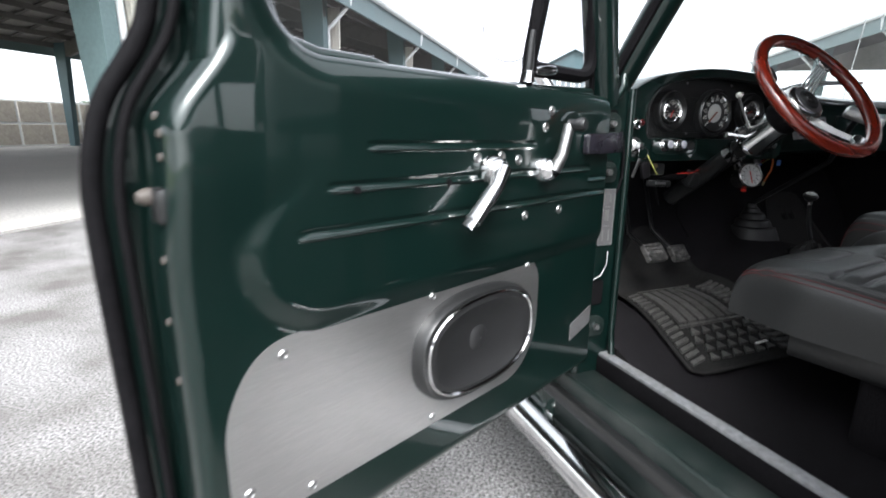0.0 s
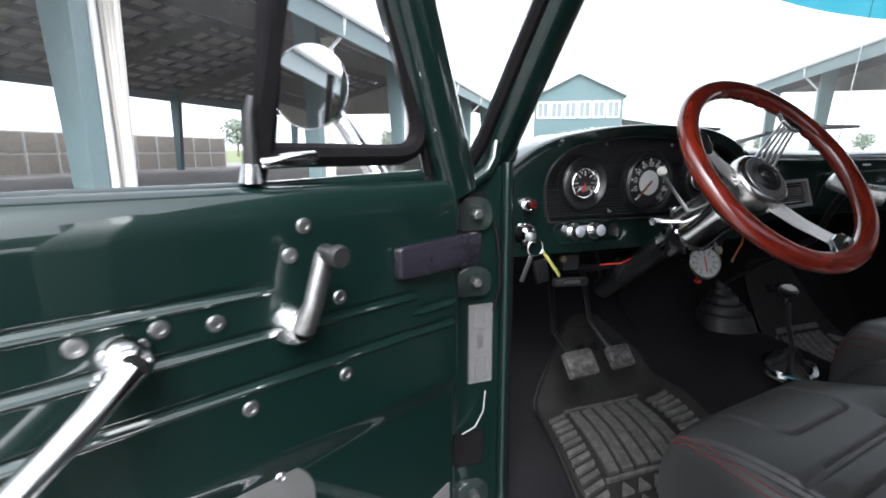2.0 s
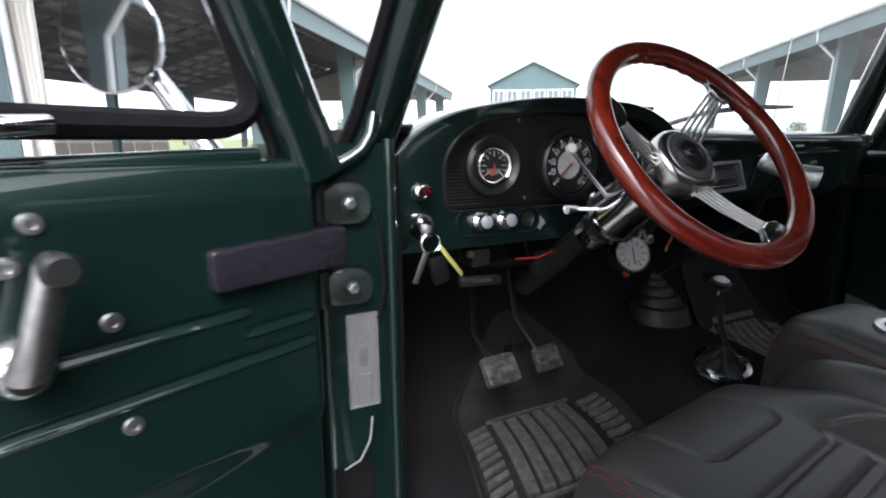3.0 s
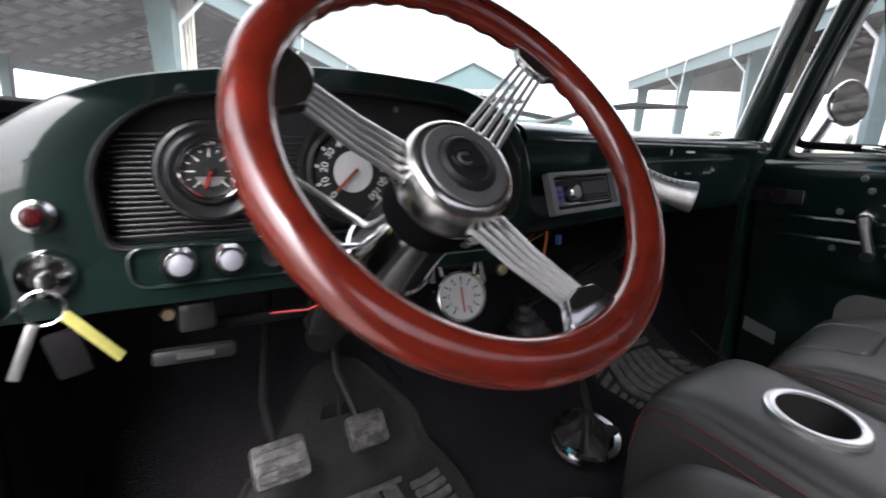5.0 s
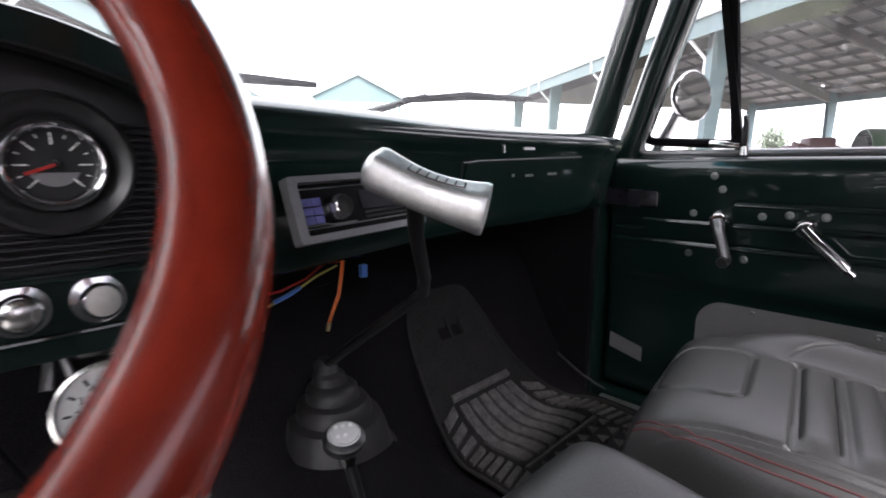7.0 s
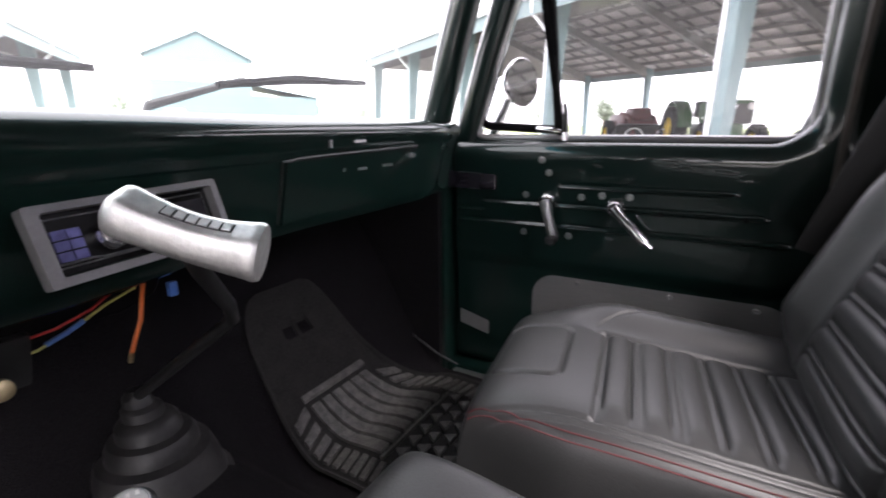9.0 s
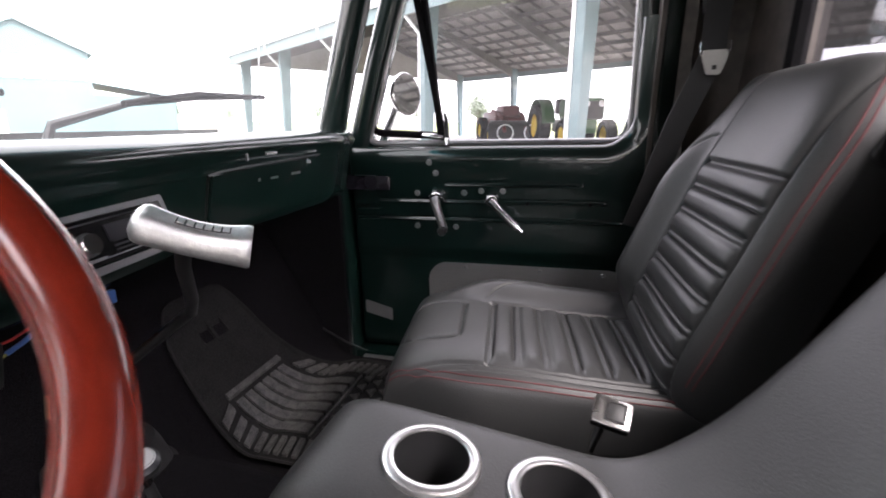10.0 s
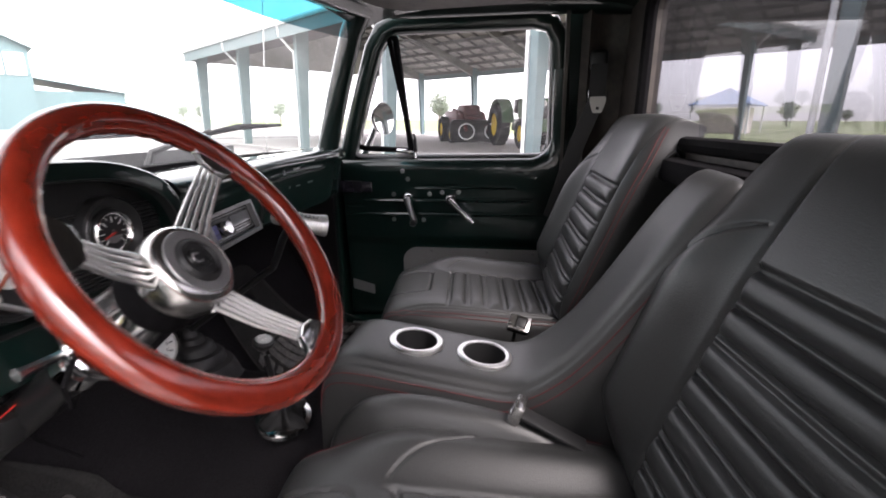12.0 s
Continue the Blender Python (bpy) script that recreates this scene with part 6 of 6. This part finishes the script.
# ---- small things under and on the dashboard ----
keys = thing("key_ring", "ignition keys with a black fob and yellow tag", "keys", pose(-0.672, -0.028, 1.062))
part("key", box(0.004, 0.022, 0.016, pose(0, 0.006, 0.004), bevel=0.001), "steel", keys)
part("ring", sweep([(0.014 * math.cos(a), -0.006, -0.012 + 0.014 * math.sin(a)) for a in np.linspace(0, 2 * math.pi, 25)[:-1]], 0.0013, n=6, closed=True), "chrome", keys)
part("second_key", box(0.008, 0.0025, 0.046, pose(-0.016, -0.006, -0.046, 0, 22, 0), bevel=0.001), "steel", keys)
part("fob", box(0.026, 0.010, 0.040, pose(0.012, -0.006, -0.052, 0, -12, 0), bevel=0.004), "rubber", keys, "black plastic key fob")
part("tag", box(0.010, 0.0025, 0.056, pose(0.030, -0.009, -0.040, 0, -38, 0) @ pose(0, 0, 0, 0, 0, 50), bevel=0.001), "yellow", keys, "yellow plastic tag")
rel = thing("release_handle", "black brake release handle under the dashboard", "handle", pose(-0.568, 0.012, 0.972))
part("bar", box(0.075, 0.012, 0.016, pose(0, 0, 0, 0, 3, 0), bevel=0.004), "black_paint", rel)
part("lettering_bar", box(0.034, 0.002, 0.006, pose(0, -0.0065, 0.001, 0, 3, 0)), "steel", rel, smooth=False)
part("stem", box(0.035, 0.05, 0.03, pose(0.005, 0.03, 0.035), bevel=0.005), "black_paint", rel)
part("nut", lathe([(0.0, 0.006), (0.006, 0.006), (0.007, 0.0)], 6, aim((-0.02, 0.0, 0.045), (0, -1, 0))), "brass", rel)
brk = thing("switch_bracket", "black bracket with two round brass-faced switches", "switch", pose(-0.14, 0.09, 0.985))
part("plate", box(0.10, 0.012, 0.05, pose(0, 0.006, 0.02, 10, 4, 8), bevel=0.003), "black_paint", brk)
for x, z in ((-0.022, -0.007), (0.021, 0.003)):
    b = part("switch", lathe([(0.0, 0.007), (0.006, 0.007), (0.009, 0.006), (0.010, 0.0)], 20, aim((x, -0.004, z), (0, -1, 0.25))), "brass", brk)
wires = thing("loose_wires", "loose coloured wires hanging below the radio", "wiring", pose(0.03, 0.15, 1.0))
for nm, mt, pts in (("orange_wire", "orange", [(0.01, 0.0, 0.03), (0.0, -0.01, 0.012), (-0.006, -0.012, -0.012), (-0.012, -0.006, -0.034), (-0.016, -0.002, -0.05)]), ("yellow_wire", "yellow", [(0.0, 0.0, 0.024), (-0.035, -0.01, 0.018), (-0.07, -0.016, 0.005), (-0.105, -0.02, -0.005), (-0.13, -0.018, -0.007), (-0.148, -0.012, 0.0)]), ("red_wire", "red", [(0.01, 0.004, 0.028), (-0.02, -0.002, 0.030), (-0.05, -0.008, 0.016), (-0.085, -0.012, 0.008), (-0.12, -0.012, 0.006)]), ("blue_wire", "blue", [(-0.062, -0.016, 0.009), (-0.080, -0.019, 0.003), (-0.098, -0.020, -0.002)]), ("black_wire", "rubber", [(0.06, 0.03, 0.04), (0.02, 0.0, 0.012), (-0.02, -0.002, 0.002), (-0.09, 0.01, 0.0)])):
    part(nm, sweep(pts, {"orange": 0.0026, "blue": 0.0028}.get(mt, 0.0015), n=6), mt, wires)
part("terminal", sweep([(-0.016, -0.002, -0.05), (-0.018, 0.0, -0.062)], 0.003, n=8), "brass", wires)
part("connector", box(0.010, 0.008, 0.018, pose(0.042, 0.0, 0.010), bevel=0.001), "blue", wires)
harness = thing("wiring_harness", "dark wiring and brackets below the steering column", "wiring", pose(-0.45, 0.05, 1.0))
part("loom", sweep([(-0.10, 0.02, -0.02), (-0.02, 0.0, -0.015), (0.05, -0.02, -0.005), (0.09, -0.01, 0.0)], 0.008, n=8), "rubber", harness)
part("red_wire", sweep([(-0.04, -0.02, -0.005), (0.0, -0.03, -0.004), (0.03, -0.03, 0.006)], 0.0012, n=6), "red", harness)
part("clamp", box(0.035, 0.03, 0.04, pose(0.02, -0.015, -0.02, 20, 10, 0), bevel=0.005), "black_paint", harness)
part("dangling_cable", sweep([(0.10, 0.10, 0.05), (0.12, 0.12, -0.05), (0.15, 0.14, -0.15), (0.20, 0.13, -0.22)], 0.003, n=6), "rubber", harness)

# ---- belts and buckles ----
belt = thing("seat_belt", "black lap and shoulder belt hanging with a pale buckle tongue", "seat belt", pose(0.72, -0.69, 1.44))
part("guide", box(0.035, 0.05, 0.06, pose(0.02, 0, 0.01, 0, 0, 0), bevel=0.014, seg=3), "dial_black", belt, "black belt guide")
part("strap", sweep([(0.0, 0.0, 0.0), (-0.012, 0.004, -0.10), (0.0, 0.05, -0.22), (0.02, 0.12, -0.45)], 0.023, section=[(-1, -0.05), (1, -0.05), (1, 0.05), (-1, 0.05)], up=(1, 0, 0)), "dial_black", belt)
tg = part("tongue", slab(rounded([(-0.012, -0.03), (0.012, -0.03), (0.022, 0.0), (0.022, 0.015), (-0.022, 0.015), (-0.022, 0.0)], 0.005, 3), -0.003, 0.003, at=frame_of((-0.022, 0.002, -0.105), (0, 1, 0), (0, 0, 1))), "ivory", belt, "pale plastic buckle tongue")
part("slot", box(0.002, 0.008, 0.008, pose(-0.0255, 0.002, -0.122)), "dial_black", tg, smooth=False)
part("bar", sweep([(-0.022, -0.024, -0.075), (-0.022, -0.024, -0.092), (-0.022, 0.028, -0.092), (-0.022, 0.028, -0.075)], 0.002, n=6), "chrome", tg)


def buckle(at, label):
    ob = thing("belt_buckle", label, "buckle", at, group="seat belt buckles")
    part("body", box(0.038, 0.046, 0.016, pose(0, 0, 0), bevel=0.003), "hub", ob, "chrome push-button buckle")
    part("button", box(0.022, 0.020, 0.003, pose(0, 0.004, 0.0085), bevel=0.001), "dial_black", ob)
    part("button_rim", slab(rounded([(-0.013, -0.008), (0.013, -0.008), (0.013, 0.016), (-0.013, 0.016)], 0.002, 2), 0.008, 0.0105, hole=rounded([(-0.0105, -0.0055), (0.0105, -0.0055), (0.0105, 0.0135), (-0.0105, 0.0135)], 0.001, 2)), "chrome", ob)
    part("strap", box(0.030, 0.006, 0.10, pose(0, -0.006, -0.056), bevel=0.002), "dial_black", ob)


BN = Vector((-0.55, -0.10, 0.83)).normalized()
BY = Vector((-0.095, -0.915, -0.173)).normalized()
buckle(frame_of((0.165, -0.497, 0.872), BY.cross(BN), BY), "chrome belt buckle lying beside the passenger seat")
buckle(pose(-0.150, -0.505, 0.868, -68, 0, -8), "chrome belt buckle standing between console and driver's seat")

# ---- door pillar fittings ----
plate = thing("rating_plate", "worn aluminium rating plate riveted to the door pillar", "plate", frame_of((-0.779, -0.0525, 0.905), (1, 0, 0), (0, 0, 1)))
part("sheet", slab(rounded([(-0.021, -0.066), (0.021, -0.066), (0.021, 0.066), (-0.021, 0.066)], 0.002, 2), 0, 0.0015), "satin", plate, smooth=False)
part("border", slab(rounded([(-0.021, -0.066), (0.021, -0.066), (0.021, 0.066), (-0.021, 0.066)], 0.002, 2), 0.0012, 0.0020, hole=rounded([(-0.0185, -0.0635), (0.0185, -0.0635), (0.0185, 0.0635), (-0.0185, 0.0635)], 0.002, 2)), "brushed", plate, smooth=False)
for x, y, w, h in ((-0.010, 0.042, 0.004, 0.030), (0.008, 0.045, 0.006, 0.022), (0, 0.005, 0.020, 0.030), (-0.008, -0.042, 0.005, 0.03), (0.009, -0.042, 0.006, 0.03), (0.0, 0.025, 0.028, 0.002), (0, -0.02, 0.028, 0.002)):
    part("print_bar", box(w * 0.55, h * 0.85, 0.0006, pose(x, y, 0.0018)), "brushed", plate, smooth=False)
for z, tall in ((1.114, 0.050), (1.009, 0.046), (0.64, 0.050)):
    HP = pose(-0.792, -0.045, z)
    hg = part("door_hinge", slab(rounded([(-0.030, -tall / 2), (0.026, -tall / 2), (0.030, tall * 0.18), (0.016, tall / 2), (-0.020, tall / 2), (-0.032, tall * 0.15)], 0.012, 4), 0.0, 0.010, at=HP @ Matrix(((1, 0, 0, 0), (0, 0, -1, -0.004), (0, 1, 0, 0), (0, 0, 0, 1))), bevel=0.003), "dusty_green", truck, "dark green bolted door hinge")
    part("knuckle", sweep([HP @ Vector((-0.034, -0.010, -tall / 2)), HP @ Vector((-0.034, -0.010, tall / 2))], 0.008, n=14), "dusty_green", hg)
    part("washer", lathe([(0.0, 0.003), (0.012, 0.003), (0.0135, 0.0)], 20, HP @ aim((0.002, -0.013, 0), (0, -1, 0))), "dusty_green", hg)
    part("bolt", lathe([(0.0, 0.008), (0.0035, 0.0075), (0.0045, 0.0085), (0.0078, 0.0075), (0.0085, 0.0)], 6, HP @ aim((0.002, -0.016, 0), (0, -1, 0))), "steel", hg)
strap = thing("door_check_strap", "dark folded check strap between door and pillar", "strap", pose(-0.820, -0.060, 1.062))
part("band", sweep([(-0.055, -0.010, 0.012), (-0.030, -0.016, 0.012), (-0.010, -0.012, 0.006), (0.010, 0.006, -0.004), (0.024, 0.016, -0.010)], 0.026, section=[(-0.06, -1), (0.06, -1), (0.06, 1), (-0.06, 1)], up=(0, 0, 1)), "gloss_black", strap)
part("pin", lathe([(0.0, 0.004), (0.006, 0.003), (0.007, 0.0)], 14, aim((0.0, -0.012, 0.004), (0, -1, 0))), "steel", strap)
part("check_cable", sweep([(-0.757, -0.055, 1.10), (-0.752, -0.062, 1.05), (-0.748, -0.058, 1.0), (-0.757, -0.055, 0.96)], 0.003, n=6), "rubber", truck)
part("door_opening_seal", sweep([(-0.726, -0.040, 1.17), (-0.726, -0.046, 1.0), (-0.726, -0.046, 0.60), (-0.732, -0.07, 0.545)], 0.007, n=8), "rubber", truck)

# ---- wipers ----
for a, b, c in (((0.18, 0.36, 1.225), (0.27, 0.29, 1.268), (0.575, 0.235, 1.290)), ((-0.33, 0.33, 1.225), (-0.20, 0.33, 1.262), (0.10, 0.30, 1.277))):
    wp = thing("windscreen_wiper", "black windscreen wiper resting on the glass", "wiper", pose(*a), group="windscreen wipers")
    o = Vector(a)
    part("arm", sweep([(0, 0, -0.03), (0.01, -0.01, 0.01), Vector(b) - o + Vector((0.05, -0.005, 0.012))], [0.010, 0.008, 0.005], n=8), "black_paint", wp)
    mid = Vector(b).lerp(Vector(c), 0.5) - o + Vector((0, 0.012, 0.008))
    part("blade", sweep([Vector(b) - o, mid, Vector(c) - o], [0.007, 0.011, 0.006], n=8, flat=0.8), "rubber", wp)

# ---- farm machinery under the far shed ----
def tyre(parent, x, y, r, w):
    t = part("wheel", lathe([(0.0, 0.02), (r * 0.28, 0.03), (r * 0.52, 0.10 * w), (r * 0.56, 0.35 * w), (r * 0.56, -0.35 * w), (0, -0.02)], 32, aim((x, y, r), (1, 0, 0))), "wheel_yellow", parent, "yellow wheel with a lugged tyre")
    part("tyre", lathe([(r * 0.56, -0.5 * w), (r * 0.85, -0.55 * w), (r * 0.96, -0.4 * w), (r * 0.97, 0.4 * w), (r * 0.85, 0.55 * w), (r * 0.56, 0.5 * w)], 36, aim((x, y, r), (1, 0, 0))), "rubber", t)
    for k in range(18):
        part("lug", box(w * 0.9, r * 0.10, r * 0.07, Matrix.Translation((x, y, r)) @ pose(0, 0, 0, k * 20, 0, 0) @ pose(0, 0, r * 0.97, 0, 0, 14)), "rubber", t, smooth=False)


tr = thing("tractor", "green farm tractor with yellow wheels under the shed", "tractor", LANE @ pose(19.6, 13.9, 0.03, 0, 0, 148) @ Matrix.Scale(1.2, 4))
part("bonnet", box(0.9, 2.2, 0.75, pose(0, 1.3, 1.45), bevel=0.12, seg=3), "tractor_green", tr)
part("grille", box(0.7, 0.08, 0.6, pose(0, 2.42, 1.40), bevel=0.02), "dial_black", tr)
for x in (-0.27, 0.27):
    part("headlamp", lathe([(0, 0.06), (0.10, 0.05), (0.12, 0.0)], 16, aim((x, 2.43, 1.62), (0, 1, 0))), "white", tr)
part("chassis", box(0.5, 3.2, 0.5, pose(0, 0.6, 0.85), bevel=0.05), "tractor_green", tr)
part("steering_wheel", sweep([(0.2 * math.cos(a), -0.1 + 0.1 * math.sin(a), 1.95 + 0.17 * math.sin(a)) for a in np.linspace(0, 6.283, 21)[:-1]], 0.018, n=6, closed=True), "black_paint", tr)
for x in (-0.58, 0.58):
    part("mudguard", grid(12, 4, lambda u, v: (x * 1.5 + (v - 0.5) * 0.5, -0.6 + 0.95 * math.cos(u * math.pi), 0.95 + 0.95 * math.sin(u * math.pi)), thick=0.04), "tractor_green", tr)
part("exhaust", sweep([(0.30, 1.0, 1.7), (0.30, 1.0, 2.9), (0.30, 0.9, 3.05)], 0.06, n=12), "white_metal", tr)
part("seat", box(0.5, 0.5, 0.6, pose(0, -0.6, 1.6), bevel=0.1), "black_paint", tr)
for x in (-0.95, 0.95):
    tyre(tr, x, -0.6, 0.85, 0.5)
    tyre(tr, x * 0.85, 1.9, 0.55, 0.36)
im = thing("loader_implement", "dark red farm implement with a wide front bucket", "farm machine", LANE @ pose(20.3, 18.7, 0.03, 0, 0, 150) @ Matrix.Scale(1.2, 4))
part("body", box(1.3, 2.2, 0.9, pose(0, -0.3, 1.0), bevel=0.1), "implement_red", im)
part("hood", box(0.8, 1.2, 0.5, pose(0, 0.6, 1.45), bevel=0.1), "implement_red", im)
part("bucket", grid(10, 8, lambda u, v: (-1.2 + 2.4 * u, 2.1 + 0.45 * math.cos(1.2 + v * 3.2), 0.55 + 0.5 * math.sin(1.2 + v * 3.2)), thick=0.03), "black_paint", im)
for x in (-0.5, 0.5):
    part("loader_arm", sweep([(x, -0.2, 1.5), (x, 1.2, 1.3), (x, 1.9, 0.6)], 0.09, n=8), "implement_red", im)
    tyre(im, x * 1.7, -0.7, 0.6, 0.35)
    tyre(im, x * 1.7, 0.9, 0.42, 0.3)
    part("rim_hoop", sweep([(x * 1.2 + 0.35 * math.cos(a), 2.3, 0.55 + 0.33 * math.sin(a)) for a in np.linspace(0, 6.283, 25)[:-1]], 0.03, n=6, closed=True), "white_metal", im)

# ---- distance ----
gz = thing("gazebo", "small pale shelter with a blue hipped roof", "gazebo", LANE @ pose(58, 16, 0))
part("roof", lathe([(0.0, 4.6), (4.2, 2.9), (4.2, 2.75)], 4, pose(0, 0, 0, 0, 0, 45)), "blue_roof", gz, smooth=False)
part("room", box(4.0, 4.0, 2.6, pose(0, 0, 1.3)), "brick", gz, smooth=False)
for x in (-2.7, 2.7):
    for y in (-2.7, 2.7):
        part("post", box(0.15, 0.15, 2.8, pose(x, y, 1.4)), "white_metal", gz, smooth=False)
bw = thing("block_wall", "low tan wall of large square panels behind the shed", "wall", LANE @ pose(-24.5, 10, 0))
pan = None
for k in range(13):
    for j in range(2):
        m = pose(0, k * 1.45, 0.5 + j * 1.0)
        if pan is None:
            pan = part("panel", box(0.12, 1.33, 0.89, bevel=0.01, seg=1), "brick", bw, smooth=False, at=m)
        else:
            again(pan, m)
part("footing", box(0.08, 19.0, 2.02, pose(0, 8.7, 1.0)), "white_metal", bw, smooth=False)


def tree(at, h, rng):
    ob = thing("tree", "hazy distant broadleaf tree", "tree", at, group="distant trees")
    tk = bmesh.new()
    sweep([(0, 0, 0), (0.1, 0.05, h * 0.25), (0, 0, h * 0.5)], [0.25, 0.18, 0.08], n=8, bm=tk)
    for k in range(5):
        a = k * 1.3
        sweep([(0, 0, h * (0.25 + 0.04 * k)), (h * 0.2 * math.cos(a), h * 0.2 * math.sin(a), h * (0.5 + 0.05 * k))], [0.09, 0.03], n=6, bm=tk)
    part("trunk", tk, "bark", ob)
    pts, faces = [], []
    for k in range(700):
        d = Vector((rng.gauss(0, 1), rng.gauss(0, 1), rng.gauss(0, 1))).normalized() * rng.random() ** 0.4
        c = Vector((d.x * h * 0.36, d.y * h * 0.36, h * 0.62 + d.z * h * 0.34))
        c += Vector((math.sin(c.z * 2) * 0.3, math.cos(c.x * 2) * 0.3, 0))
        r = h * 0.05
        b = len(pts)
        for _ in range(4):
            pts.append(tuple(c + Vector((rng.uniform(-r, r), rng.uniform(-r, r), rng.uniform(-r, r)))))
        faces.append((b, b + 1, b + 2, b + 3))
    me = bpy.data.meshes.new("crown")
    me.from_pydata(pts, [], faces)
    me.materials.append(M["leaf"])
    c = new("crown", me)
    c.parent = ob
    return ob


rng = random.Random(5)
first = [tree(LANE @ pose(-60, 75, 0), 7, rng), tree(LANE @ pose(-66, 92, 0), 5.5, rng)]
for k in range(26):
    a = radians(rng.uniform(-70, 120))
    d = rng.uniform(140, 260)
    copy_thing(first[k % 2], LANE @ pose(d * math.sin(a), d * math.cos(a), 0, 0, 0, rng.uniform(0, 360)) @ Matrix.Scale(rng.uniform(0.8, 1.5), 4))

part("check_rod", sweep([(-0.772, -0.060, 0.826), (-0.778, -0.066, 0.795), (-0.792, -0.066, 0.770), (-0.812, -0.060, 0.757)], 0.0014, n=6), "satin", truck)

mat_tag = thing("mat_label", "small pale label lying on the driver's rubber mat", "label", pose(-0.345, -0.165, floor_z(-0.345, -0.165) + 0.0195))
part("label_plate", box(0.045, 0.008, 0.002, pose(0, 0, 0, 0, 0, 6), bevel=0.0006), "white", mat_tag, smooth=False)
